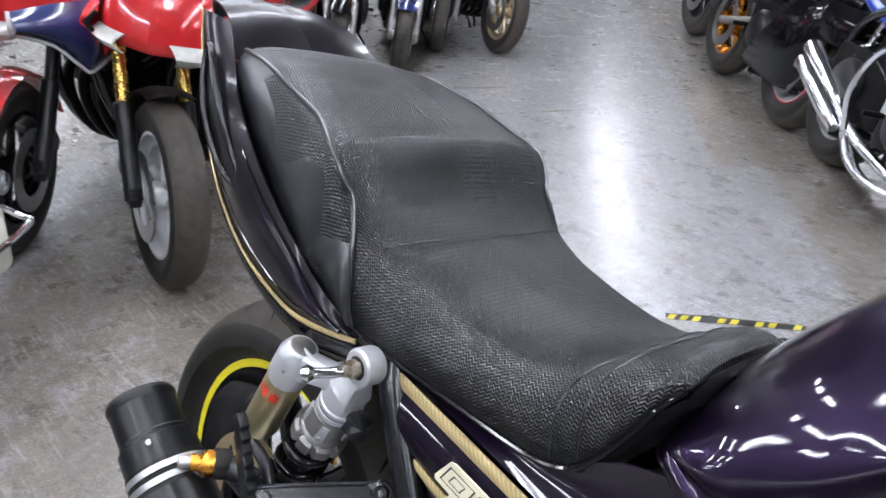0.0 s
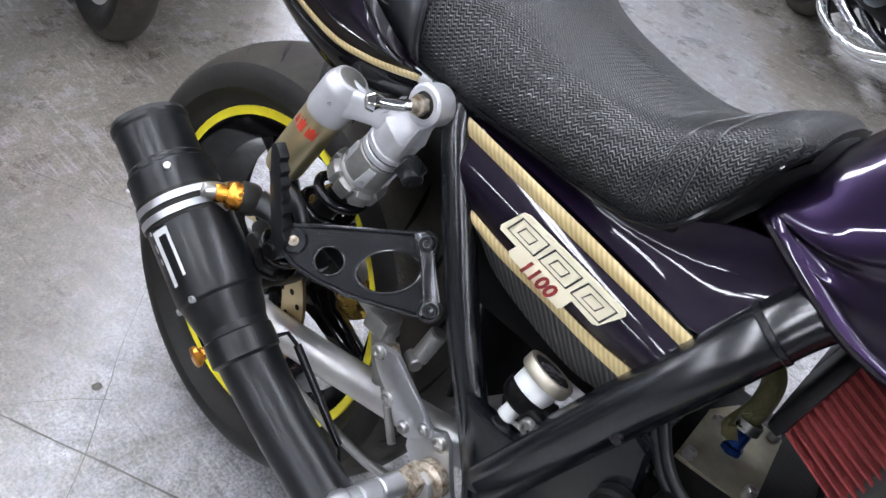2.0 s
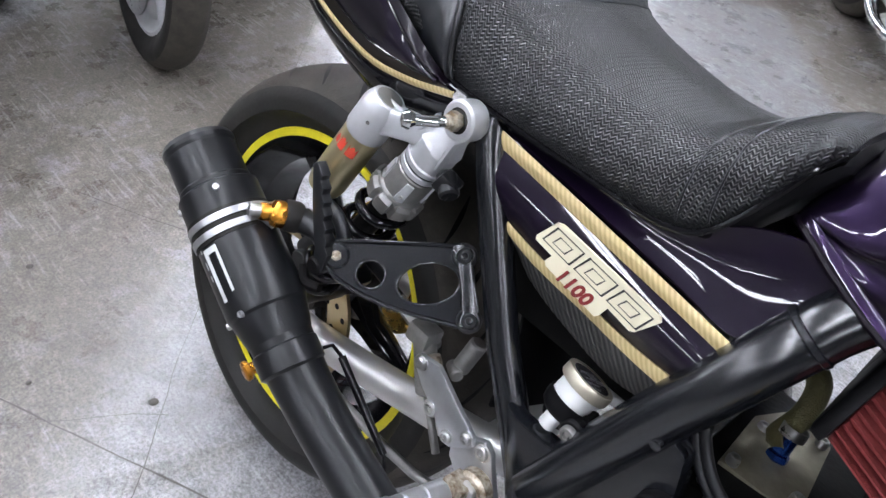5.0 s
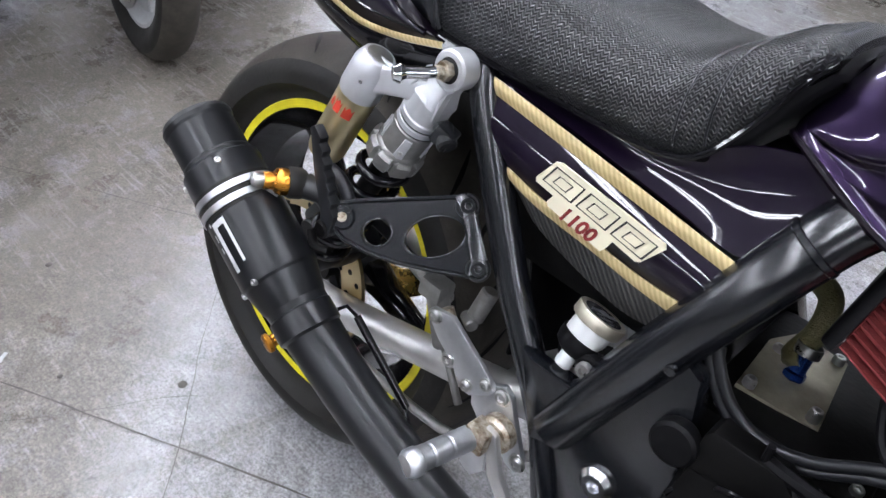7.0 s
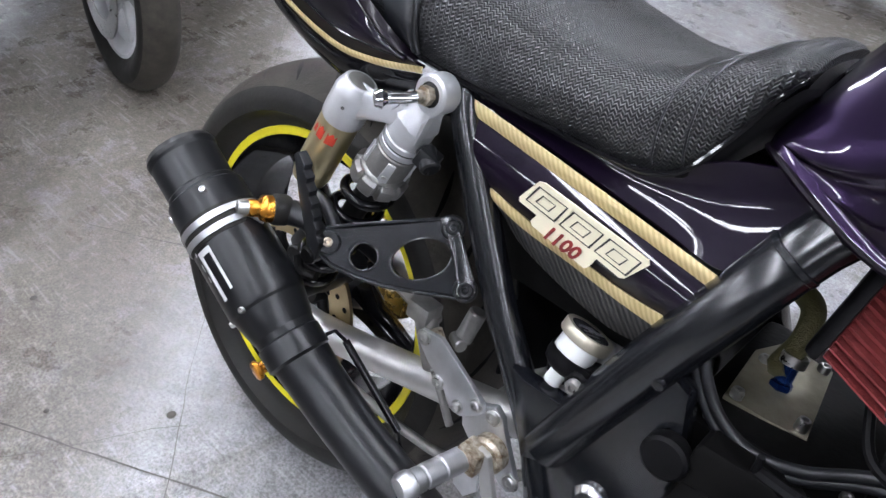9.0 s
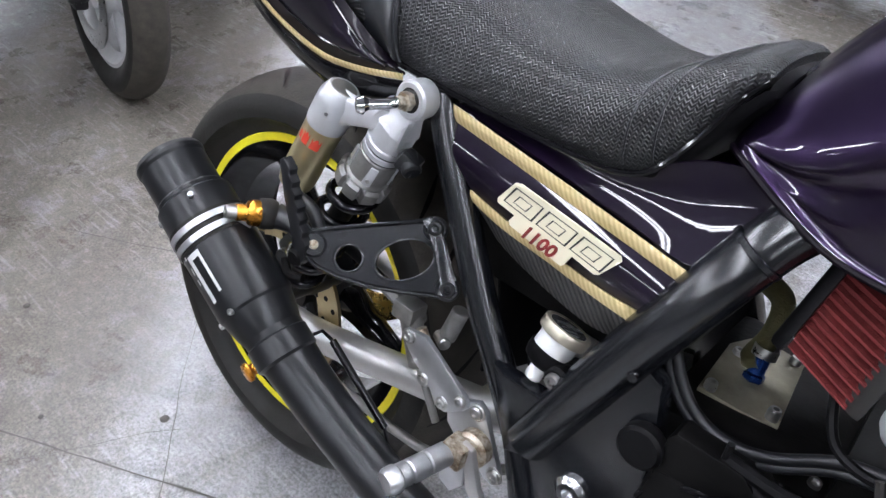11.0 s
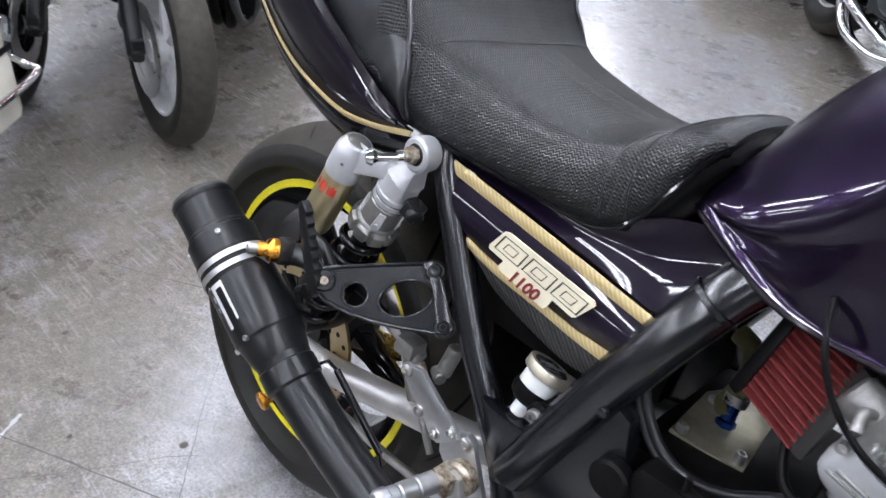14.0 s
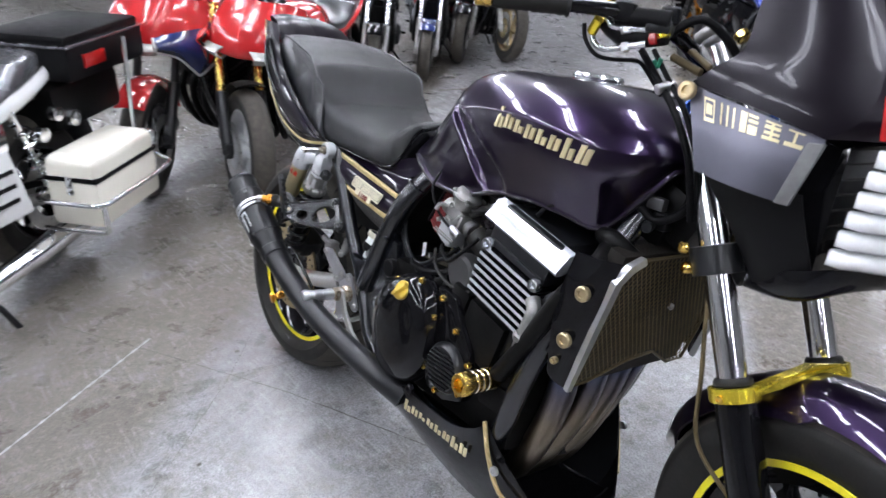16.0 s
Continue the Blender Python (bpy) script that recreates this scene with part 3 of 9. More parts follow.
tagged(part("floor_line", chalk, CHALK), "scuffed pale chalky line on the concrete floor", "floor line", kind="structure")
strip = bmesh.new()
for u0, u1, w0, w1 in ((0.0, 0.3, 0.030, 0.034), (0.3, 0.7, 0.034, 0.031), (0.7, 1.0, 0.031, 0.026)):
    strip.faces.new([strip.verts.new((-0.125 + 0.29 * u - 0.63 * w, 1.305 + 0.24 * u + 0.77 * w, 0.0010)) for u, w in ((u0, 0), (u1, 0), (u1, w1), (u0, w0))])
bmesh.ops.recalc_face_normals(strip, faces=strip.faces)
tape_strip = tagged(part("floor_tape", strip, INK), "torn strip of black and yellow striped tape on the floor", "floor tape", kind="structure")
tape = bmesh.new()
for k in (0, 1, 2, 4, 5, 7, 8, 10):
    u = k / 11.2
    x, y = -0.125 + 0.29 * u, 1.305 + 0.24 * u
    tape.faces.new([tape.verts.new((x + 0.77 * a - 0.63 * c, y + 0.63 * a + 0.77 * c, 0.0016)) for a, c in ((0, 0.001), (0.020, 0.001), (0.034, 0.026), (0.014, 0.026))])
bmesh.ops.recalc_face_normals(tape, faces=tape.faces)
part("tape_stripe", tape, TAPE_Y, tape_strip)
for x, y, r in ((-0.177, -0.16, 0.008), (-0.191, -0.515, 0.007), (-0.33, -0.30, 0.005), (0.23, -0.44, 0.006), (-0.6, -0.2, 0.007)):
    tagged(part("floor_spot", lathe([(r, 0), (r * 0.6, 0.0016), (0, 0.0018)], pose(x, y, 0.0005), 10), CRACK), "small dark tar spot on the concrete floor", "floor spot", kind="structure")


# ---- the purple motorcycle, built upright (x ahead, y to its left, z up) and leant on its side stand ----
LEAN_ANGLE = -15.2
bike = thing("motorcycle", "dark purple naked motorcycle with gold stripes, leant on its side stand", "motorcycle", pose(0, 0, 0, LEAN_ANGLE))


def wheel(parent, cx, cz, R, half_w, rim_r, rim_half, name, front=False):
    crown = min(half_w * 0.52, R - rim_r - 0.03)
    prof = []
    for i in range(25):
        a = -math.pi / 2 + math.pi * i / 24
        prof.append((R - crown * (1 - math.cos(a)), half_w * math.sin(a)))
    side = [(R - crown - 0.012, half_w * 0.985), (rim_r + 0.016, rim_half + 0.010), (rim_r + 0.008, rim_half + 0.003), (rim_r - 0.012, rim_half - 0.004)]
    full = [(r, -h) for r, h in reversed(side)] + prof + side
    w = part(name, lathe(full, Matrix(), 96), RUBBER, parent, "wheel with a worn black road tyre")
    w.matrix_basis = pose(cx, 0, cz, -90)
    tread = [(r + 0.0006, h) for r, h in prof if abs(h) < half_w * 0.93]
    part("tread", lathe(tread, Matrix(), 96), TREAD, w, "dusty worn tread band")
    for s in (-1, 1):
        sip, rail_ = bmesh.new(), []
        for j in range(9):
            u = j / 8
            ww = 0.0042 * math.sin(math.pi * (0.06 + 0.88 * u)) / R
            hh = s * half_w * (0.24 + 0.58 * u)
            aa = (0.11 if s > 0 else 0.0) + 0.16 * u
            rr = R - crown * (1 - math.cos(math.asin(hh / half_w))) + 0.0015
            rail_.append([sip.verts.new((rr * math.cos(aa + e * ww), rr * math.sin(aa + e * ww), hh)) for e in (-1, 1)])
        for p, q in zip(rail_, rail_[1:]):
            sip.faces.new((p[0], p[1], q[1], q[0]))
        bmesh.ops.recalc_face_normals(sip, faces=sip.faces)
        first = part("tread_groove", sip, BLACK_DULL, w)
        for i in range(1, 26):
            more = new("tread_groove", first.data)
            more.parent = w
            more.matrix_basis = Matrix.Rotation(2 * math.pi * i / 26, 4, "Z")
    rim = [(rim_r, rim_half), (rim_r + 0.001, rim_half - 0.003), (rim_r - 0.004, rim_half - 0.014), (rim_r - 0.03, rim_half * 0.45), (rim_r - 0.032, 0)]
    ring = rim + [(r, -h) for r, h in reversed(rim[:-1])]
    inner = [(r - 0.012, h) for r, h in reversed(ring)]
    part("rim", lathe(ring + inner, Matrix(), 72, closed=True), BLACK_GLOSS, w, "gloss black rim")
    for s in (1, -1):
        part("rim_stripe", lathe([(rim_r - 0.0115, s * (rim_half + 0.0004)), (rim_r - 0.001, s * (rim_half + 0.0016)), (rim_r + 0.0012, s * (rim_half - 0.001)), (rim_r - 0.010, s * (rim_half - 0.003))], Matrix(), 72, closed=True), YELLOW, w, "bright yellow rim tape")
    part("hub", lathe([(0, -0.07), (0.03, -0.07), (0.034, -0.05), (0.05, -0.035), (0.05, 0.035), (0.034, 0.05), (0.03, 0.07), (0, 0.07)], Matrix(), 28), BLACK_SATIN, w)
    for k in range(5):
        a = 2 * math.pi * k / 5 + 0.3
        ca, sa = math.cos(a), math.sin(a)
        rows = []
        for t, wd, th in ((0.035, 0.024, 0.026), (0.09, 0.014, 0.02), (rim_r - 0.06, 0.013, 0.016), (rim_r - 0.034, 0.026, 0.02)):
            c = Vector((ca * t, sa * t, 0))
            q = Vector((-sa, ca, 0))
            rows.append([c + q * wd * x + Vector((0, 0, th * y)) for x, y in ((-1, -0.6), (-0.6, -1), (0.6, -1), (1, -0.6), (1, 0.6), (0.6, 1), (-0.6, 1), (-1, 0.6))])
        part("spoke", loft(rows), BLACK_GLOSS, w)
    return w


def disc(parent, r_out, r_in, y, mat, n_arm=8, name="brake_disc", holes=40):
    """A drilled brake disc on its carrier; y is across the wheel."""
    d = part(name, lathe([(r_in, y - 0.0025), (r_out, y - 0.0025), (r_out, y + 0.0025), (r_in, y + 0.0025)], Matrix(), 56, closed=True), mat, parent, "drilled steel brake disc")
    dots = bmesh.new()
    for k in range(holes):
        a = 2 * math.pi * k / holes
        rr = r_in + (r_out - r_in) * (0.25, 0.5, 0.75)[k % 3]
        for s in (1, -1):
            vs = [dots.verts.new((rr * math.cos(a) + 0.0042 * math.cos(b_), rr * math.sin(a) + 0.0042 * math.sin(b_), y + s * 0.0031)) for b_ in [math.pi * j / 4 for j in range(8)]]
            dots.faces.new(vs if s > 0 else vs[::-1])
    tagged(part("drill_holes", dots, BLACK_DULL, parent), kind="stuff")
    arms = []
    for k in range(n_arm):
        a = 2 * math.pi * k / n_arm
        arms.append(tube([(0.045 * math.cos(a), 0.045 * math.sin(a), y * 0.8), ((r_in + 0.006) * math.cos(a + 0.25), (r_in + 0.006) * math.sin(a + 0.25), y)], 0.007, 8))
    part("disc_carrier", merged(*arms), BLACK_SATIN, parent)
    return d


# rear wheel, brake and swingarm; in the wheel's own frame local z is across the bike (towards its left)
rear_wheel = wheel(bike, 0.0, 0.303, 0.302, 0.09, 0.221, 0.064, "rear_wheel")
disc(rear_wheel, 0.125, 0.085, -0.092, PALE_GOLD)
part("sprocket", lathe([(0.06, 0.088), (0.105, 0.088), (0.105, 0.094), (0.06, 0.094)], Matrix(), 40, closed=True), GOLD, rear_wheel)
swing = part("swingarm", merged(
    tube([(-0.03, -0.112, 0.297), (0.08, -0.115, 0.304), (0.30, -0.118, 0.366), (0.50, -0.112, 0.420)], [0.024, 0.021, 0.0195, 0.02], 18, 4),
    tube([(-0.03, 0.112, 0.292), (0.10, 0.115, 0.300), (0.30, 0.118, 0.358), (0.50, 0.112, 0.412)], [0.026, 0.023, 0.0215, 0.022], 18, 4),
    tube([(0.37, -0.11, 0.376), (0.37, 0.11, 0.376)], 0.024, 16)), ALU_SATIN, bike, "satin aluminium tube swingarm")
for s in (-1, 1):
    part("axle_adjuster", lathe([(0, 0), (0.034, 0), (0.037, 0.004), (0.037, 0.03), (0, 0.032)], axis_to((0, s * 0.108, 0.303), (0, s * 0.15, 0.303)), 28), ALU_DULL, swing)
    part("axle_nut", lathe([(0, 0), (0.016, 0), (0.016, 0.012), (0.009, 0.014), (0.009, 0.022), (0, 0.022)], axis_to((0, s * 0.139, 0.303), (0, s * 0.18, 0.303)), 6), STEEL, swing)
    part("swing_brace", tube([(0.05, s * 0.116, 0.262), (0.30, s * 0.116, 0.268), (0.42, s * 0.114, 0.33)], 0.006, 12, 5), ALU_DULL, swing)
caliper = part("rear_caliper", merged(block((0.07, -0.098, 0.405), (0.085, 0.06, 0.055), 0.012, pose(0, 0, 0, 0, 35, 0)), rod((0.05, -0.128, 0.40), (0.05, -0.138, 0.40), 0.015)), BLACK_SATIN, bike, "black rear brake caliper")
part("swingarm_hook", lathe([(0, 0), (0.010, 0), (0.010, 0.016), (0.0085, 0.019), (0.0085, 0.027), (0.0135, 0.031), (0.0138, 0.036), (0.011, 0.038), (0, 0.038)], axis_to((0.050, -0.140, 0.240), (0.045, -0.180, 0.226)), 26), ORANGE, bike, "gold paddock stand bobbin")
part("fluid_hose", tube([(0.07, -0.12, 0.43), (0.14, -0.13, 0.47), (0.22, -0.125, 0.452), (0.265, -0.125, 0.44)], 0.0065, 10, 6), BLACK_PLASTIC, bike, "black sheathed brake hose")
part("hose_fitting", merged(rod((0.205, -0.128, 0.457), (0.245, -0.127, 0.446), 0.0085, 6), rod((0.252, -0.127, 0.444), (0.272, -0.126, 0.439), 0.0105, 6)), ALU_DULL, bike, "grey banjo fitting")

# rear shocks with side reservoirs
def shock(s, yc):
    top, low = Vector((0.233, yc, 0.686)), Vector((0.085, yc * 0.92, 0.392))
    d = (low - top).normalized()
    eye_ax = Vector((0, 1, 0))
    q = (eye_ax - d * eye_ax.dot(d)).normalized()
    p_ = d.cross(q).normalized()

    def tube_section(t, wq, wp, n=28, power=0.7):
        """A rounded-square section of the casting, t below the eye."""
        out = []
        for k in range(n):
            a = 2 * math.pi * k / n
            ca_, sa_ = math.cos(a), math.sin(a)
            out.append(top + d * t + q * wq * math.copysign(abs(ca_) ** power, ca_) + p_ * wp * math.copysign(abs(sa_) ** power, sa_))
        return out

    sh = part("shock_absorber", lathe([(0, 0.030), (0.0165, 0.030), (0.0205, 0.037), (0.0216, 0.058), (0.0230, 0.0595), (0.0230, 0.0640), (0.0214, 0.0655), (0.0214, 0.0680), (0.0222, 0.0690), (0.0222, 0.0745), (0.0206, 0.076), (0.0206, 0.118), (0, 0.118)], axis_to(top, low), 48), ALU_MATTE, bike, "silver rear shock absorber", angle=24)
    part("shock_eye", lathe([(0.0118, -0.012), (0.0160, -0.012), (0.0184, -0.0098), (0.0188, -0.007), (0.0188, 0.007), (0.0184, 0.0098), (0.0160, 0.012), (0.0118, 0.012)], axis_to(top, top + eye_ax), 40, closed=True), ALU_MATTE, sh, "polished shock eye", angle=30)
    part("eye_neck", loft([tube_section(t, wq, wp) for t, wq, wp in ((0.010, 0.0105, 0.0155), (0.018, 0.0112, 0.0158), (0.025, 0.0145, 0.0170), (0.032, 0.0178, 0.0184), (0.038, 0.0200, 0.0200))]), ALU_MATTE, sh, "cast neck under the eye", angle=30)
    for e in (-1, 1):
        part("neck_rib", prism([top + d * t + p_ * e * w + q * s * 0.010 for t, w in ((0.010, 0.0168), (0.020, 0.0180), (0.034, 0.0200), (0.044, 0.0214), (0.044, 0.0195), (0.022, 0.0140))], q * s, 0.0085, 0.0012), ALU_MATTE, sh)
    part("eye_bush", lathe([(0.006, -0.0132), (0.0120, -0.0108), (0.0120, 0.0108), (0.006, 0.0132)], axis_to(top, top + eye_ax), 24, closed=True), RUBBER, sh)
    part("eye_bolt", lathe([(0, 0), (0.0088, 0), (0.0092, 0.0015), (0.0092, 0.0085), (0.006, 0.0095), (0.006, 0.016), (0, 0.016)], axis_to(top + Vector((0, s * 0.012, 0)), top + Vector((0, s * 1, 0))), 6), ALU_GRUBBY, sh, "tarnished hexagon bolt", angle=25)
    if s < 0:
        stem = top + Vector((0, s * 0.027, 0))
        part("hook_stud", merged(rod(stem, stem + Vector((-0.008, s * 0.016, -0.003)), 0.0052), tube([stem + Vector((0, s * 0.008, 0)), stem + Vector((-0.010, s * 0.020, -0.003)), stem + Vector((-0.013, s * 0.024, -0.004))], [0.005, 0.005, 0.0055], 12), lathe([(0, 0), (0.006, 0.001), (0.0088, 0.006), (0.006, 0.012), (0, 0.013)], axis_to(stem + Vector((-0.0127, s * 0.023, -0.004)), stem + Vector((-0.0332, s * 0.059, -0.009))), 16)), CHROME, sh, "chrome luggage hook stud")
    for h in (0.0586, 0.0667, 0.0756):
        part("body_groove", lathe([(0.0204, h - 0.0006), (0.0218, h - 0.0005), (0.0218, h + 0.0005), (0.0204, h + 0.0006)], axis_to(top, low), 40), BLACK_DULL, sh, "dark joint line")
    a = top + d * 0.116
    # notched preload collar: castellated ring over a threaded sleeve
    rings_c = []
    for r_in, h in ((0.0210, -0.010), (0.0265, -0.010), (0.0300, -0.007), (0.0300, 0.006), (0.0270, 0.010), (0.0210, 0.010)):
        ring = []
        for k in range(72):
            an = 2 * math.pi * k / 72
            notch = 0.0045 if (k % 9 in (0, 1)) and r_in > 0.026 else 0.0
            ring.append(a + d * (0.004 + h) + (r_in - notch) * (math.cos(an) * q + math.sin(an) * p_))
        rings_c.append(ring)
    part("adjuster_collar", loft(rings_c), ALU_DULL, sh, "notched preload collar", angle=22)
    part("collar_sleeve", lathe([(0.0207, -0.040), (0.0224, -0.038), (0.0226, -0.010), (0.0245, -0.008), (0.0250, -0.003), (0.0226, 0.002)], axis_to(a, low), 36), ALU_DULL, sh, "scratched threaded sleeve")
    for k in range(9):
        an = 0.35 + 2 * math.pi * k / 9
        c = a - d * 0.019 + 0.0219 * (math.cos(an) * q + math.sin(an) * p_)
        outw = math.cos(an) * q + math.sin(an) * p_
        if k % 2:
            part("sleeve_clip", prism([c + d * u + outw.cross(d) * v for u, v in ((-0.016, -0.004), (0.008, -0.005), (0.010, 0.0), (0.008, 0.005), (-0.016, 0.004))], outw, 0.0024, 0.0006), ALU_MATTE, sh)
            bolt(sh, c + d * 0.002 + outw * 0.0022, outw, 0.0026, 0.0014, STEEL, "clip_screw", n=8)
    coil = []
    turns, L = 5.5, (low - a).length - 0.045
    for k in range(int(turns * 20) + 1):
        t = k / (turns * 20)
        ang = 2 * math.pi * turns * t
        coil.append(a + d * (0.018 + L * t) + 0.0240 * (math.cos(ang) * q + math.sin(ang) * p_))
    part("coil_spring", tube(coil, 0.0054, 10), BLACK_GLOSS, sh, "gloss black coil spring")
    part("damper_rod", rod(a, low, 0.013), BLACK_DULL, sh)
    part("lower_mount", lathe([(0.009, -0.018), (0.022, -0.018), (0.022, 0.018), (0.009, 0.018)], axis_to(low, low + eye_ax), 24, closed=True), BLACK_SATIN, sh)
    # reservoir beside the body, joined by a cast bridge
    ra = Vector((0.150, yc + s * 0.014, 0.664))
    rb = Vector((0.102, yc + s * 0.018, 0.544))
    rd = (rb - ra).normalized()
    part("reservoir", lathe([(0, 0.042), (0.0203, 0.042), (0.0203, 0.119), (0.0185, 0.128), (0.011, 0.132), (0, 0.133)], axis_to(ra, rb), 40), CHAMPAGNE, sh, "champagne reservoir canister")
    part("reservoir_head", lathe([(0, -0.0045), (0.0150, -0.0045), (0.0168, -0.003), (0.0208, 0.006), (0.0215, 0.010), (0.0217, 0.038), (0.0210, 0.042), (0.0205, 0.0432), (0, 0.0432)], axis_to(ra, rb), 48), ALU_MATTE, sh, "silver reservoir head", angle=22)
    # darker metal stands in for the dark reflection on the flat top
    part("valve_recess", lathe([(0, -0.0050), (0.0125, -0.0050), (0.0135, -0.0044)], axis_to(ra, rb), 30), ALU_DULL, sh, "flat top of the reservoir, its dark reflection in the colour")
    part("head_pin", lathe([(0, 0.0), (0.0024, 0.0), (0.0020, 0.0012), (0, 0.0014)], axis_to(ra + rd * 0.022 + Vector((0.010, s * 0.0186, 0)), ra + rd * 0.022 + Vector((0.06, s * 0.1, 0))), 10), ALU_BRIGHT, sh)
    sections = []
    for c, w, z in (((0.160, yc + s * 0.011, 0.648), 0.0135, 0.0150), ((0.172, yc + s * 0.0095, 0.651), 0.0130, 0.0135), ((0.190, yc + s * 0.006, 0.654), 0.0130, 0.0120), ((0.206, yc + s * 0.002, 0.655), 0.0135, 0.0125), ((0.222, yc, 0.655), 0.014, 0.013)):
        across = Vector((0.12, 1, 0)).normalized()
        sections.append([Vector(c) + Vector((-0.1, 0, 1)) * z * math.copysign(abs(math.sin(k2)) ** 0.35, math.sin(k2)) + across * w * math.copysign(abs(math.cos(k2)) ** 0.35, math.cos(k2)) for k2 in [2 * math.pi * (k + 0.5) / 24 for k in range(24)]])
    part("reservoir_bridge", loft(sections), ALU_MATTE, sh, "flat cast bridge", angle=30)
    part("bridge_rib", tube([(0.152, yc + s * 0.014, 0.666), (0.172, yc + s * 0.015, 0.6645), (0.196, yc + s * 0.0125, 0.665), (0.212, yc + s * 0.011, 0.669)], 0.0022, 8, 4), ALU_MATTE, sh)
    part("adjuster_knob", merged(rod((0.233, yc + s * 0.001, 0.632), (0.252, yc + s * 0.010, 0.620), 0.0098, 12), block((0.241, yc + s * 0.004, 0.626), (0.020, 0.022, 0.018), 0.003, pose(0, 0, 0, 0, 25, 20))), BLACK_SATIN, sh, "black damping adjuster knob")
    if s < 0:
        up = -rd
        out = Vector((0.45, s, 0.1))
        out = (out - up * out.dot(up)).normalized()
        sidev = up.cross(out)
        for k, (h0, h1, wid) in enumerate(((-0.004, 0.006, 0.26), (-0.007, 0.0075, 0.40), (-0.006, 0.0075, 0.50))):
            ang0 = -0.86 + (0.0, 0.36, 0.92)[k]
            bm = bmesh.new()
            vs = []
            for j in range(6):
                an = ang0 + wid * j / 5
                vs.append([bm.verts.new(ra + rd * (0.058 + h_ + (0.004 if j in (1, 4) and h_ < 0 else 0)) + 0.0207 * (math.cos(an) * out + math.sin(an) * sidev)) for h_ in (h0, h1)])
            for v0, v1 in zip(vs, vs[1:]):
                bm.faces.new((v0[0], v0[1], v1[1], v1[0]))
            part("red_marking", bm, RED_MARK, sh, "red block marking")
    return sh


shock(-1, -0.160)
shock(1, 0.160)

# frame tubes
part("frame_tube", tube([(0.244, -0.132, 0.69), (0.262, -0.138, 0.655), (0.338, -0.14, 0.528), (0.377, -0.14, 0.473), (0.424, -0.141, 0.408), (0.444, -0.143, 0.370), (0.474, -0.145, 0.312), (0.535, -0.146, 0.262)], 0.0160, 18, 5), BLACK_FRAME, bike, "gloss black frame tube")
part("frame_tube", tube([(0.244, 0.132, 0.69), (0.262, 0.138, 0.655), (0.338, 0.14, 0.528), (0.435, 0.14, 0.386), (0.535, 0.146, 0.262)], 0.0155, 16, 5), BLACK_FRAME, bike, "gloss black frame tube")
main_tube = part("main_frame_tube", tube([(0.4405, -0.146, 0.415), (0.452, -0.147, 0.445), (0.475, -0.147, 0.503), (0.503, -0.146, 0.572), (0.525, -0.142, 0.622), (0.545, -0.128, 0.669), (0.566, -0.103, 0.707), (0.605, -0.07, 0.745), (0.70, -0.055, 0.82), (0.85, -0.05, 0.85), (1.06, -0.04, 0.88)], 0.0235, 20, 5), BLACK_FRAME, bike, "thick gloss black main frame tube")
part("main_frame_tube", tube([(0.425, 0.146, 0.375), (0.475, 0.147, 0.503), (0.525, 0.142, 0.622), (0.568, 0.118, 0.717), (0.64, 0.085, 0.775), (0.85, 0.07, 0.83), (1.06, 0.04, 0.88)], 0.0235, 16, 5), BLACK_FRAME, bike, "thick gloss black main frame tube")
part("tube_collar", lathe([(0.0236, -0.003), (0.0247, -0.0022), (0.0247, 0.0022), (0.0236, 0.003)], axis_to((0.551, -0.1285, 0.684), (0.568, -0.118, 0.717)), 28), BLACK_FRAME, main_tube)
part("collar_bolt", block((0.533, -0.140, 0.668), (0.011, 0.012, 0.012), 0.002, pose(0, 0, 0, 10, 30, 0)), BLACK_SATIN, main_tube)
part("weld_boss", lathe([(0, 0), (0.006, 0), (0.005, 0.004), (0, 0.006)], axis_to((0.513, -0.163, 0.556), (0.513, -0.2, 0.55)), 12), BLACK_FRAME, main_tube)
part("gusset_plate", side_plate([(0.386, 0.479), (0.400, 0.474), (0.452, 0.477), (0.468, 0.462), (0.446, 0.405), (0.425, 0.395)], -0.160, -0.140, 0.002), BLACK_FRAME, bike, "flat black gusset between the frame tubes")
pivot_plate = part("pivot_plate", side_plate([(0.432, 0.405), (0.475, 0.49), (0.512, 0.562), (0.535, 0.552), (0.548, 0.50), (0.556, 0.455), (0.552, 0.41), (0.56, 0.34), (0.55, 0.285), (0.52, 0.28), (0.49, 0.31), (0.452, 0.36)], -0.150, -0.120, 0.006), BLACK_FRAME, bike, "black frame pivot plate")
part("pivot_plate", side_plate([(0.432, 0.405), (0.512, 0.562), (0.548, 0.50), (0.552, 0.41), (0.55, 0.285), (0.49, 0.31)], 0.120, 0.150, 0.006), BLACK_FRAME, bike, "black frame pivot plate")
part("round_plug", lathe([(0, 0.0), (0.019, 0.0), (0.0205, 0.003), (0.0205, 0.014), (0.0175, 0.017), (0, 0.018)], axis_to((0.541, -0.150, 0.497), (0.541, -0.2, 0.497)), 28), BLACK_PLASTIC, pivot_plate, "round grey-black plug")
part("pivot_bolt", lathe([(0.0175, 0.0), (0.0175, 0.005), (0.012, 0.010), (0.0065, 0.010), (0.0055, 0.004), (0, 0.004)], axis_to((0.5, -0.149, 0.397), (0.5, -0.2, 0.397)), 28), ALU_BRIGHT, pivot_plate, "polished pivot bolt")
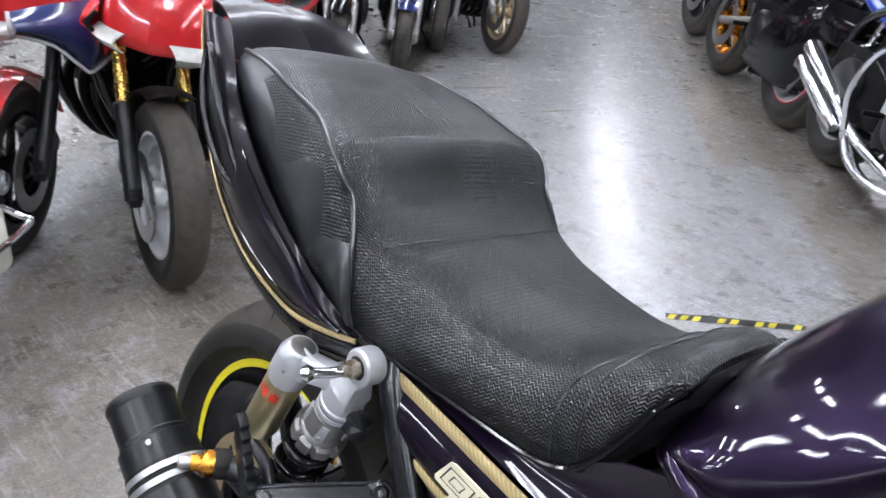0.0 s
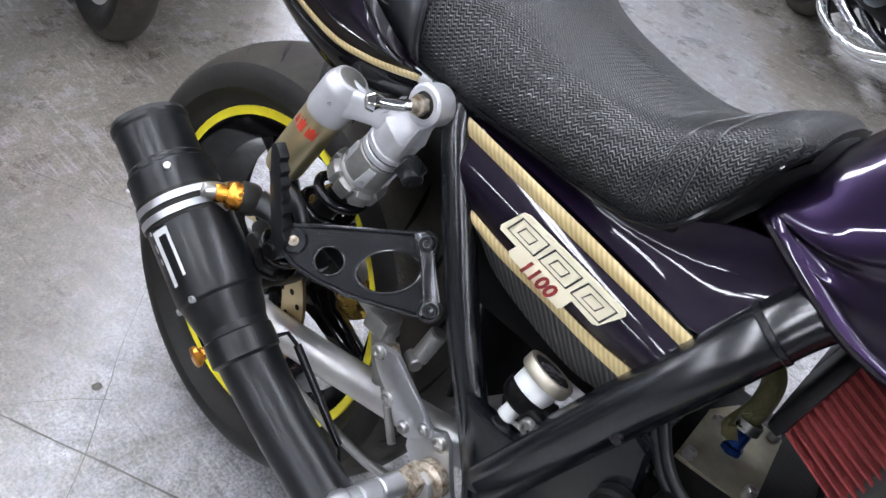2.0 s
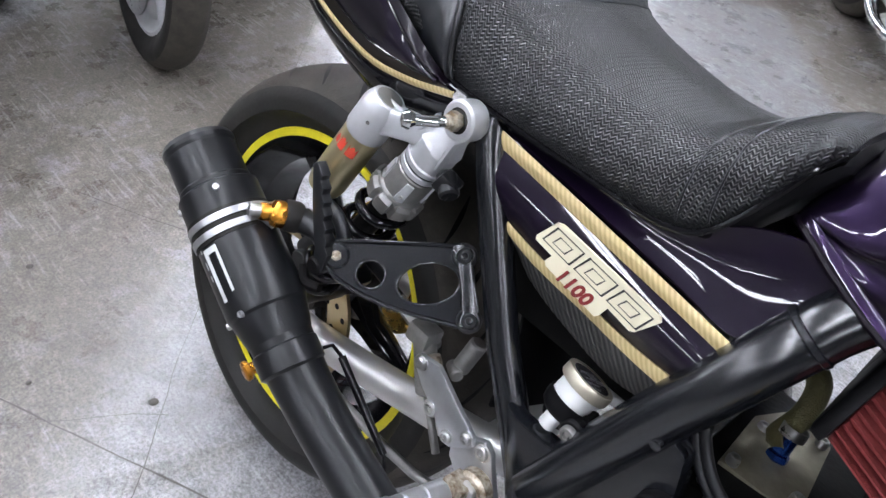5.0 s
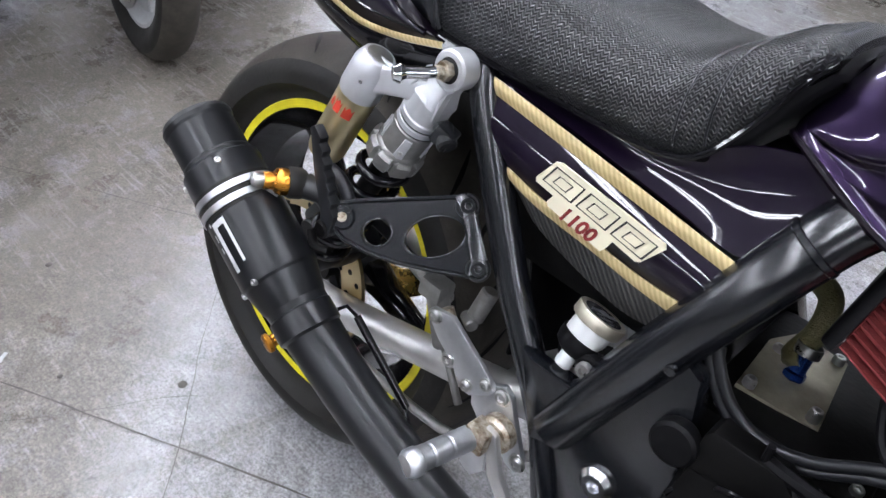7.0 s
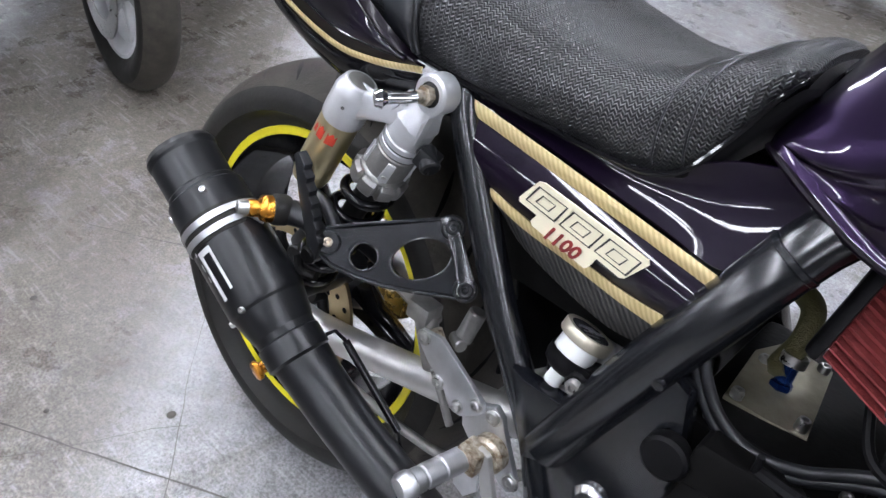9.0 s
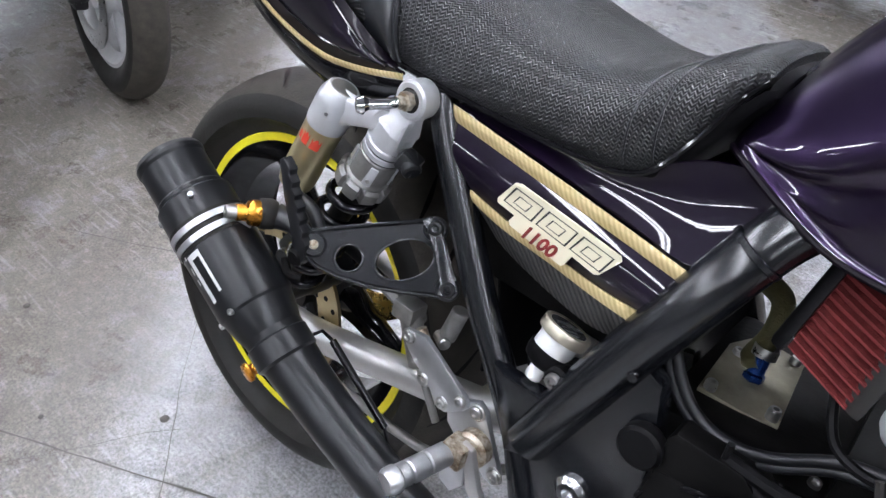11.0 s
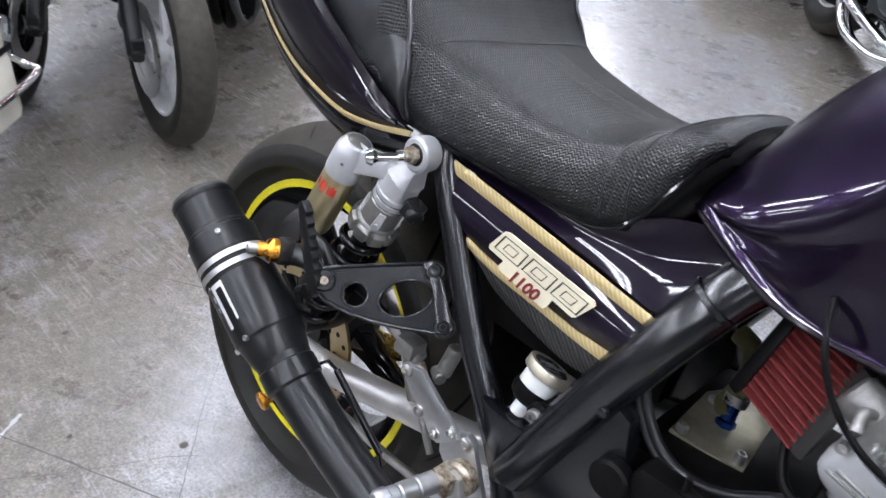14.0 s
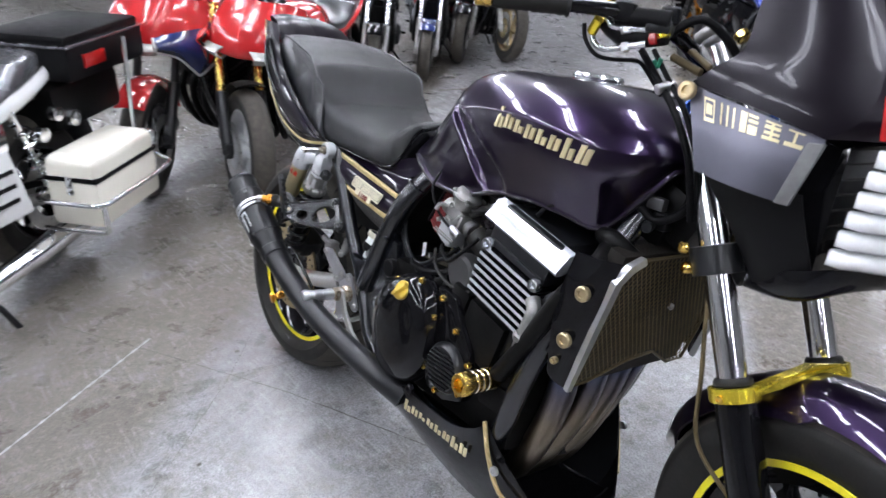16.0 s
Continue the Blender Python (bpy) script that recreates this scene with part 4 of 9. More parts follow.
part("down_tube", tube([(1.075, -0.06, 0.80), (1.06, -0.13, 0.70), (1.03, -0.165, 0.60), (0.985, -0.175, 0.46), (0.945, -0.165, 0.33), (0.88, -0.14, 0.245), (0.70, -0.13, 0.235), (0.53, -0.14, 0.275)], 0.0195, 16, 6), BLACK_FRAME, bike, "black front down tube")
part("down_tube", tube([(1.075, 0.06, 0.80), (1.06, 0.13, 0.70), (0.985, 0.175, 0.46), (0.945, 0.165, 0.33), (0.88, 0.14, 0.245), (0.70, 0.13, 0.235), (0.53, 0.14, 0.275)], 0.0195, 12, 6), BLACK_FRAME, bike, "black front down tube")
part("steering_head", rod((1.11, 0, 0.93), (1.185, 0, 0.76), 0.038, 24), BLACK_FRAME, bike)
part("seat_rail", merged(tube([(0.58, -0.10, 0.70), (0.40, -0.095, 0.675), (0.22, -0.11, 0.695), (0.0, -0.115, 0.76), (-0.2, -0.08, 0.86)], 0.012, 10, 4), tube([(0.58, 0.10, 0.70), (0.40, 0.12, 0.69), (0.22, 0.125, 0.70), (0.0, 0.115, 0.76), (-0.2, 0.08, 0.86)], 0.012, 10, 4)), BLACK_FRAME, bike)
part("shock_bracket", merged(rod((0.233, -0.12, 0.686), (0.233, -0.147, 0.686), 0.02), side_plate([(0.21, 0.66), (0.262, 0.66), (0.268, 0.715), (0.20, 0.72)], -0.135, -0.118, 0.003)), BLACK_FRAME, bike)

# pillion step bracket and folded serrated step
bk = [(0.181, -0.229, 0.527), (0.185, -0.222, 0.538), (0.202, -0.204, 0.545), (0.260, -0.150, 0.568), (0.266, -0.143, 0.572), (0.273, -0.139, 0.571), (0.297, -0.144, 0.542), (0.319, -0.147, 0.517), (0.317, -0.154, 0.510), (0.302, -0.164, 0.508), (0.278, -0.183, 0.505), (0.251, -0.202, 0.503), (0.226, -0.217, 0.504), (0.204, -0.228, 0.508), (0.188, -0.232, 0.516)]


def holed_plate(outline, nrm, thick, holes, bevel=0.0025):
    """A plate with elliptical openings: (centre, half axes along two vectors)."""
    nrm = Vector(nrm).normalized()
    pts = [Vector(p) for p in outline]
    c0 = sum(pts, Vector()) / len(pts)
    ux = (pts[3] - pts[0]).normalized()
    ux = (ux - nrm * ux.dot(nrm)).normalized()
    uy = nrm.cross(ux)
    bm = bmesh.new()
    loops = [[((p - c0).dot(ux), (p - c0).dot(uy)) for p in pts]]
    for c, a, b_, turn in holes:
        c = Vector(c) - c0
        cx, cy, ct, st = c.dot(ux), c.dot(uy), math.cos(turn), math.sin(turn)
        loops.append([(cx + a * math.cos(t) * ct - b_ * math.sin(t) * st, cy + a * math.cos(t) * st + b_ * math.sin(t) * ct) for t in [2 * math.pi * k / 20 for k in range(20)]])
    edges = []
    for lp in loops:
        vs = [bm.verts.new(c0 + ux * x + uy * y) for x, y in lp]
        edges += [bm.edges.new((vs[k], vs[(k + 1) % len(vs)])) for k in range(len(vs))]
    bmesh.ops.triangle_fill(bm, use_beauty=True, use_dissolve=False, edges=edges)
    geom = bmesh.ops.extrude_face_region(bm, geom=bm.faces[:])
    bmesh.ops.translate(bm, vec=nrm * thick, verts=[v for v in geom["geom"] if isinstance(v, bmesh.types.BMVert)])
    bmesh.ops.recalc_face_normals(bm, faces=bm.faces)
    ed = [e for e in bm.edges if len(e.link_faces) == 2 and e.calc_face_angle(0) > 0.7]
    bmesh.ops.bevel(bm, geom=ed, offset=bevel, segments=2, affect="EDGES", clamp_overlap=True)
    return bm


bn = Vector((0.473, -0.718, 0.510)).normalized()
if bn.y > 0:
    bn = -bn
bracket = part("step_bracket", holed_plate([Vector(p) - bn * 0.006 for p in bk], bn, 0.012, [((0.224, -0.206, 0.522), 0.0132, 0.0128, 0), ((0.2655, -0.1715, 0.532), 0.0290, 0.0188, 0.10)], 0.003), BLACK_FRAME, bike, "black cast pillion step bracket with two openings")
for p in ((0.2735, -0.1435, 0.5635), (0.3105, -0.1525, 0.5165)):
    bolt(bracket, Vector(p) + bn * 0.008, bn, 0.0075, 0.006, BLACK_SATIN)
part("mount_flange", prism([Vector(p) + bn * 0.004 for p in ((0.260, -0.150, 0.568), (0.266, -0.143, 0.572), (0.273, -0.139, 0.571), (0.297, -0.144, 0.542), (0.319, -0.147, 0.517), (0.317, -0.154, 0.510), (0.306, -0.161, 0.509), (0.302, -0.156, 0.521), (0.285, -0.151, 0.543), (0.271, -0.149, 0.559))], bn, 0.0065, 0.0018), BLACK_FRAME, bracket, "raised bolting flange")
part("pivot_boss", lathe([(0, 0.010), (0.0105, 0.010), (0.0125, 0.008), (0.0125, -0.006), (0, -0.006)], axis_to((0.192, -0.223, 0.5255), Vector((0.192, -0.223, 0.5255)) + bn), 28), BLACK_FRAME, bracket)
bolt(bracket, Vector((0.192, -0.223, 0.5255)) + bn * 0.010, bn, 0.0048, 0.002, ALU_GRUBBY)
b_u = (Vector(bk[3]) - Vector(bk[0])).normalized()
b_u = (b_u - bn * b_u.dot(bn)).normalized()
b_v = bn.cross(b_u)
for c, a, b_, turn in (((0.224, -0.206, 0.522), 0.0138, 0.0134, 0), ((0.2655, -0.1715, 0.532), 0.0298, 0.0196, 0.10)):
    ring_ = []
    for k in range(37):
        t = 2 * math.pi * k / 36
        x, y = a * math.cos(t), b_ * math.sin(t)
        p = Vector(c)
        p -= bn * (p - (Vector(bk[0]) + bn * 0.006)).dot(bn)
        ring_.append(p + b_u * (x * math.cos(turn) - y * math.sin(turn)) + b_v * (x * math.sin(turn) + y * math.cos(turn)))
    part("hole_rim", tube(ring_, 0.0010, 8, caps=False), BLACK_FRAME, bracket, "raised cast rim")
part("edge_rib", tube([Vector(p) + bn * 0.005 for p in bk + bk[:1]], 0.0022, 8, caps=False), BLACK_FRAME, bracket, "raised cast edge")
for p in ((0.2735, -0.1435, 0.5635), (0.3105, -0.1525, 0.5165)):
    part("bolt_boss", lathe([(0.009, -0.012), (0.0125, -0.012), (0.0125, 0.006), (0.0105, 0.009), (0.0085, 0.009), (0.0085, -0.002)], axis_to(Vector(p), Vector(p) + bn), 20), BLACK_SATIN, bracket)
tooth = []
for k in range(7):
    u = k / 6
    x, z = 0.190 - 0.034 * u, 0.530 + 0.066 * u
    tooth += [(x + 0.0055, z + 0.001), (x - 0.001, z + 0.0065)]
part("pillion_step", side_plate([(0.180, 0.506), (0.188, 0.503), (0.194, 0.512)] + tooth + [(0.150, 0.606), (0.145, 0.601), (0.158, 0.565), (0.176, 0.528)], -0.240, -0.229, 0.0016), BLACK_SATIN, bike, "black serrated folding pillion step")
part("step_knuckle", merged(rod((0.182, -0.242, 0.510), (0.182, -0.222, 0.512), 0.0095, 18), tube([(0.160, -0.232, 0.495), (0.172, -0.236, 0.484), (0.19, -0.232, 0.487)], 0.005, 8, 4)), BLACK_DULL, bike)

# rider's foot peg, heel plate and brake pedal
heel = part("heel_plate", side_plate([(0.278, 0.447), (0.283, 0.457), (0.309, 0.462), (0.353, 0.438), (0.374, 0.426), (0.378, 0.418), (0.374, 0.411), (0.354, 0.394), (0.344, 0.393), (0.322, 0.414), (0.300, 0.427)], -0.168, -0.162, 0.0014), ALU, bike, "pale aluminium heel guard plate")
peg_plate = part("peg_plate", side_plate([(0.350, 0.400), (0.366, 0.416), (0.385, 0.427), (0.396, 0.420), (0.402, 0.408), (0.430, 0.363), (0.433, 0.353), (0.426, 0.344), (0.415, 0.346), (0.389, 0.364), (0.368, 0.369), (0.355, 0.380)], -0.161, -0.154, 0.0014), ALU, bike, "pale aluminium foot peg bracket")
part("bracket_strut", merged(tube([(0.286, -0.150, 0.450), (0.318, -0.148, 0.412), (0.345, -0.146, 0.398)], 0.009, 10, 4), rod((0.319, -0.160, 0.413), (0.319, -0.140, 0.413), 0.013, 18)), ALU_GRUBBY, peg_plate, "yellowed cast strut behind the plates")
for p, r, host in (((0.289, -0.168, 0.451), 0.0068, heel), ((0.3185, -0.166, 0.414), 0.0074, heel), ((0.348, -0.168, 0.403), 0.0056, heel), ((0.3685, -0.168, 0.4205), 0.0056, heel), ((0.3865, -0.161, 0.4155), 0.0078, peg_plate), ((0.4255, -0.161, 0.3585), 0.0078, peg_plate)):
    part("bolt_washer", lathe([(0, 0), (r * 1.3, 0), (r * 1.3, 0.001), (0, 0.0012)], axis_to(p, Vector(p) + Vector((0, -1, 0))), 20), STEEL, host)
    bolt(host, Vector(p) + Vector((0, -0.001, 0)), (0, -1, 0), r, 0.004, STEEL)
pa, pb = Vector((0.384, -0.195, 0.378)), Vector((0.371, -0.272, 0.376))
peg = part("foot_peg", lathe([(0, 0), (0.0125, 0), (0.0125, 0.024), (0.0112, 0.0255), (0.0112, 0.027), (0.0125, 0.0285), (0.0125, 0.046), (0.0112, 0.0475), (0.0112, 0.049), (0.0125, 0.0505), (0.0125, 0.060), (0.0142, 0.062), (0.0142, 0.071), (0.0105, 0.076), (0, 0.077)], axis_to(pa, pb), 26), ALU, bike, "knurled aluminium foot peg")
part("peg_clevis", merged(block(pa + Vector((0.006, 0.010, 0.002)), (0.026, 0.026, 0.026), 0.004), rod((0.398, -0.178, 0.381), (0.398, -0.160, 0.381), 0.02, 24)), ALU_GRUBBY, bike, "grubby brown-grey peg clevis")
pedal = part("brake_pedal", merged(side_plate([(0.392, 0.395), (0.406, 0.392), (0.425, 0.352), (0.462, 0.315), (0.520, 0.288), (0.528, 0.279), (0.518, 0.273), (0.455, 0.298), (0.41, 0.345)], -0.186, -0.178, 0.0025), tube([(0.52, -0.18, 0.281), (0.522, -0.222, 0.281)], 0.0075, 12)), ALU_SATIN, bike, "curved aluminium brake pedal")
part("pedal_tip", rod((0.522, -0.205, 0.281), (0.522, -0.232, 0.281), 0.0088), ALU_BRIGHT, pedal)
part("pedal_link", merged(side_plate([(0.375, 0.372), (0.395, 0.36), (0.40, 0.33), (0.388, 0.312), (0.372, 0.318), (0.366, 0.345)], -0.174, -0.170, 0.001)), ALU, bike)
part("rear_master_cylinder", merged(rod((0.255, -0.135, 0.458), (0.29, -0.137, 0.395), 0.0125), block((0.258, -0.135, 0.452), (0.03, 0.026, 0.022), 0.004), tube([(0.29, -0.137, 0.395), (0.33, -0.14, 0.345)], 0.0045, 10)), ALU_DULL, bike, "grey rear brake master cylinder")
part("brake_light_switch", merged(rod((0.318, -0.128, 0.486), (0.312, -0.134, 0.448), 0.0095), rod((0.302, -0.134, 0.447), (0.32, -0.146, 0.449), 0.007)), ALU_DULL, bike)

# rear brake fluid bottle
fa, fb = Vector((0.422, -0.142, 0.483)), Vector((0.431, -0.121, 0.536))
bottle = part("brake_fluid_bottle", lathe([(0, 0.012), (0.014, 0.012), (0.0185, 0.016), (0.0198, 0.022), (0.0198, 0.046), (0, 0.046)], axis_to(fa, fb), 26), WHITE_PLASTIC, bike, "milky white brake fluid bottle")
part("bottle_cap", lathe([(0.020, 0.0445), (0.0242, 0.0445), (0.0252, 0.046), (0.0252, 0.0545), (0.0245, 0.056), (0.0200, 0.056), (0.0190, 0.0548), (0, 0.0548)], axis_to(fa, fb), 34), CAP_SILVER, bottle, "champagne silver ring cap")
part("strap_ring", lathe([(0.0, 0.0105), (0.0148, 0.0105), (0.0205, 0.0150), (0.0222, 0.0215), (0.0222, 0.0290), (0.0212, 0.0292)], axis_to(fa, fb), 30), BLACK_PLASTIC, bottle, "black rubber strap ring")
part("cap_label", lathe([(0.0195, 0.0552), (0.0195, 0.0556), (0, 0.0558)], axis_to(fa, fb), 30), GREY, bottle, "dark round cap label")
for k in range(4):
    part("label_bar", block(fa + (fb - fa).normalized() * 0.0572 + Vector((0.009 - 0.005 * k, 0.0, 0.0)), (0.0016, 0.014 + 0.005 * (k % 2), 0.0004), 0, axis_to((0, 0, 0), fb - fa)), ALU, bottle)
part("bottle_neck", rod(fa - (fb - fa).normalized() * 0.006, fa + (fb - fa).normalized() * 0.011, 0.0085), WHITE_PLASTIC, bottle)
part("bottle_strap", merged(block((0.434, -0.130, 0.492), (0.05, 0.02, 0.022), 0.004, pose(0, 0, 0, 0, -25, 0)), rod((0.447, -0.14, 0.497), (0.447, -0.153, 0.497), 0.013, 20)), BLACK_PLASTIC, bottle)
bolt(bottle, (0.447, -0.153, 0.497), (0, -1, 0), 0.008, 0.006, ALU_DULL)

# exhaust: slip-on can, hanger, link pipe, headers
ex = [(0.007, -0.270, 0.546), (0.092, -0.270, 0.494), (0.188, -0.264, 0.435), (0.240, -0.260, 0.404), (0.31, -0.256, 0.373), (0.40, -0.249, 0.342), (0.52, -0.240, 0.318), (0.62, -0.225, 0.300), (0.69, -0.19, 0.27)]
ca, cb = Vector(ex[0]), Vector(ex[2])
can = part("silencer", lathe([(0.030, 0.010), (0.0330, 0.0), (0.0352, -0.002), (0.0372, 0.003), (0.0368, 0.007), (0.0356, 0.010), (0.0356, 0.046), (0.0366, 0.048), (0.0366, 0.052), (0.0402, 0.0545), (0.0407, 0.057), (0.0407, 0.180), (0.0402, 0.183), (0.0385, 0.186), (0.0345, 0.206), (0.0318, 0.215)], axis_to(ca, cb), 60), BLACK_SATIN, bike, "satin black slip-on silencer", angle=13)
part("silencer_core", lathe([(0.030, 0.010), (0.028, 0.03), (0.027, 0.09), (0, 0.09)], axis_to(ca, cb), 36), BLACK_DULL, can)
u_ax = (cb - ca).normalized()
v_ax = Vector((0.3, -1, 0.55))
v_ax = (v_ax - u_ax * v_ax.dot(u_ax)).normalized()
w_ax = u_ax.cross(v_ax)


def on_can(h, ang, r):
    return ca + u_ax * h + r * (math.cos(ang) * v_ax + math.sin(ang) * w_ax)


def can_mark(h0, h1, a0, a1, r=0.0410, mat=None, name="badge_bar"):
    bm = bmesh.new()
    n = max(2, int(abs(a1 - a0) / 0.12))
    rows = [[bm.verts.new(on_can(h, a0 + (a1 - a0) * k / n, r)) for h in (h0, h1)] for k in range(n + 1)]
    for p, q in zip(rows, rows[1:]):
        bm.faces.new((p[0], p[1], q[1], q[0]))
    bmesh.ops.recalc_face_normals(bm, faces=bm.faces)
    return part(name, bm, mat or WHITE, can)


for h, ang in ((0.062, 1.0), (0.062, -0.45), (0.062, 2.6), (0.183, 1.3), (0.183, 0.2)):
    p = on_can(h, ang, 0.0400)
    bolt(can, p, p - (ca + u_ax * h), 0.0035, 0.003, STEEL, "rivet", n=10)
for h0, h1, a0, a1 in ((0.118, 0.160, 0.34, 0.42), (0.112, 0.118, 0.34, 0.66), (0.112, 0.166, 0.66, 0.80), (0.085, 0.094, 0.42, 0.62), (0.086, 0.093, 0.72, 0.78), (0.108, 0.113, 0.86, 0.93), (0.122, 0.130, 0.86, 0.92), (0.136, 0.142, 0.87, 0.93)):
    can_mark(h0, h1, a0 - 0.25, a1 - 0.25)
clamp = part("silencer_clamp", merged(lathe([(0.0409, 0.086), (0.0430, 0.086), (0.0430, 0.0925), (0.0409, 0.0925)], axis_to(ca, cb), 44, closed=True), lathe([(0.0409, 0.0985), (0.0430, 0.0985), (0.0430, 0.105), (0.0409, 0.105)], axis_to(ca, cb), 44, closed=True)), ALU, bike, "polished double clamp band")
cbp, bolt_way = Vector((0.1180, -0.2650, 0.5365)), Vector((0.1312, -0.2345, 0.5330))
part("clamp_rubber", lathe([(0.0407, 0.082), (0.0417, 0.082), (0.0417, 0.109), (0.0407, 0.109)], axis_to(ca, cb), 44, closed=True), RUBBER, clamp)
part("clamp_collar", lathe([(0, 0.0), (0.0080, 0.0), (0.0088, 0.002), (0.0088, 0.010), (0.0125, 0.013), (0.0135, 0.017), (0.0135, 0.024), (0, 0.024)], axis_to(cbp, bolt_way), 24), ORANGE, clamp, "orange anodised collar")
part("clamp_bolt", lathe([(0.005, 0.001), (0.0068, 0.0), (0.0070, -0.0085), (0.0062, -0.0105), (0.0036, -0.0105), (0.0032, -0.006), (0, -0.006)], axis_to(cbp, bolt_way), 18), STEEL, clamp, "silver socket bolt")
for h in (0.0893, 0.1018):
    root = on_can(h, -1.05, 0.0420)
    part("clamp_tab", tube([root, root.lerp(Vector((0.1225, -0.2490, 0.519)), 0.55) + Vector((0, -0.002, 0.003)), (0.1240, -0.2500, 0.5250 - (h - 0.0955) * 0.8)], [0.0026, 0.0030, 0.0034], 10, 4), ALU, clamp, "polished clamp tab")
part("hanger_grommet", lathe([(0.006, 0.023), (0.0145, 0.023), (0.0158, 0.026), (0.0158, 0.037), (0.014, 0.041), (0.006, 0.041)], axis_to(cbp, bolt_way), 24, closed=True), RUBBER, bike)
part("silencer_hanger", merged(tube([(0.138, -0.228, 0.532), (0.16, -0.222, 0.530), (0.185, -0.224, 0.520)], [0.014, 0.010, 0.012], 12, 4), tube([(0.135, -0.205, 0.55), (0.165, -0.208, 0.548), (0.185, -0.21, 0.53)], 0.007, 10, 4)), BLACK_SATIN, bike)
link = part("link_pipe", tube(ex[2:], [0.0318, 0.0285, 0.0268, 0.0264, 0.0264, 0.027, 0.029], 26, 8), BLACK_SATIN, bike, "satin black link pipe")
part("pipe_joint", lathe([(0.0305, 0.222), (0.0328, 0.224), (0.0328, 0.246), (0.029, 0.249)], axis_to(ca, cb), 32), BLACK_SATIN, link)
spa, spb = Vector((0.238, -0.226, 0.437)), Vector((0.318, -0.215, 0.372))
part("pipe_spring", merged(tube([spa, spb], 0.0042, 10), tube([spa, spa + Vector((-0.012, -0.004, 0.006)), spa + Vector((-0.016, -0.012, 0.002))], 0.002, 6), tube([spb, spb + Vector((0.010, -0.004, -0.010)), spb + Vector((0.016, -0.012, -0.006))], 0.002, 6)), BLACK_GLOSS, link, "black sleeved exhaust spring")
for i, (ya, yb) in enumerate(((-0.135, -0.085), (-0.05, -0.045), (0.05, 0.0), (0.135, 0.04))):
    part("header_pipe", tube([(0.97, ya, 0.60), (1.015, ya * (0.98 if ya < 0 else 0.8), 0.555), (1.032, ya * (0.95 if ya < 0 else 0.45), 0.48), (1.008, ya * (0.85 if ya < 0 else 0.2), 0.37), (0.955, yb - 0.02, 0.25), (0.88, yb - 0.02, 0.185), (0.78, -0.03 + yb * 0.3, 0.17)], 0.0255, 20, 6), TITAN, bike, "heat-tinted exhaust header pipe")

# seat: stepped dual saddle
SEAT_ROWS = [(-0.195, 0.902, 0.06, 0.868), (-0.180, 0.915, 0.085, 0.858), (-0.14, 0.926, 0.114, 0.845), (-0.06, 0.927, 0.140, 0.808), (0.02, 0.912, 0.156, 0.772), (0.080, 0.894, 0.163, 0.746), (0.112, 0.886, 0.166, 0.733), (0.130, 0.881, 0.166, 0.727), (0.143, 0.866, 0.166, 0.722), (0.159, 0.838, 0.164, 0.714), (0.182, 0.812, 0.162, 0.706), (0.216, 0.794, 0.158, 0.700), (0.28, 0.778, 0.150, 0.694), (0.35, 0.767, 0.143, 0.690), (0.40, 0.768, 0.138, 0.688), (0.428, 0.780, 0.134, 0.690), (0.452, 0.797, 0.128, 0.702), (0.474, 0.809, 0.120, 0.738), (0.490, 0.811, 0.110, 0.774), (0.500, 0.808, 0.100, 0.790)]


def seat_ring(x, zt, w, zb):
    h = zt - zb
    q = 1.0 if x < 0.15 else max(0.25, 1 - (x - 0.15) / 0.12)
    q = 0.25 if zt < 0.76 else q
    a, b_, c = 0.004 - 0.0025 * q, 0.011 - 0.006 * q, 0.022 - 0.011 * q
    half = [(0.0, zt), (w * 0.3, zt - 0.0005), (w * 0.6, zt - a), (w * (0.8 + 0.02 * q), zt - b_), (w * (0.92 + 0.015 * q), zt - c), (w * 0.985, zt - min(0.04 - 0.014 * q, h * 0.4)), (w, zt - min(0.06, h * 0.6)), (w * 0.985, zb + min(0.02, h * 0.2)), (w * 0.95, zb + 0.006), (w * 0.90, zb)]
    return [Vector((x, -y, z)) for y, z in half] + [Vector((x, y, z)) for y, z in reversed(half[1:])]


def unroll(bm, rings):
    """Lays flat surface coordinates in metres on a lofted skin, for its embossing."""
    uv = bm.loops.layers.uv.new("skin")
    n, flat, run = len(rings[0]), [], 0.0
    for i, ring in enumerate(rings):
        if i:
            run += (ring[0] - rings[i - 1][0]).length
        acc = [0.0]
        for k in range(1, n):
            acc.append(acc[-1] + (ring[k] - ring[k - 1]).length)
        mid = n // 2
        top = [min(acc[k], acc[-1] - acc[k] + 0.5 * (acc[mid + 1] - acc[mid])) for k in range(n)]
        flat += [(run, top[k] if k <= mid else -top[k]) for k in range(n)]
    bm.verts.index_update()
    for f in bm.faces:
        vals = [flat[lp.vert.index] for lp in f.loops]
        for lp, v in zip(f.loops, vals):
            lp[uv].uv = v
    return bm


def seat_interp(rows, k=4):
    out = []
    for i in range(len(rows) - 1):
        a, b_, c, d = rows[max(i - 1, 0)], rows[i], rows[i + 1], rows[min(i + 2, len(rows) - 1)]
        for j in range(k):
            u = j / k
            out.append(tuple(0.5 * ((2 * q) + (r - p) * u + (2 * p - 5 * q + 4 * r - s) * u * u + (3 * q - p - 3 * r + s) * u ** 3) for p, q, r, s in zip(a, b_, c, d)))
    return out + [rows[-1]]


seat_rings = [seat_ring(*r) for r in seat_interp(SEAT_ROWS)]
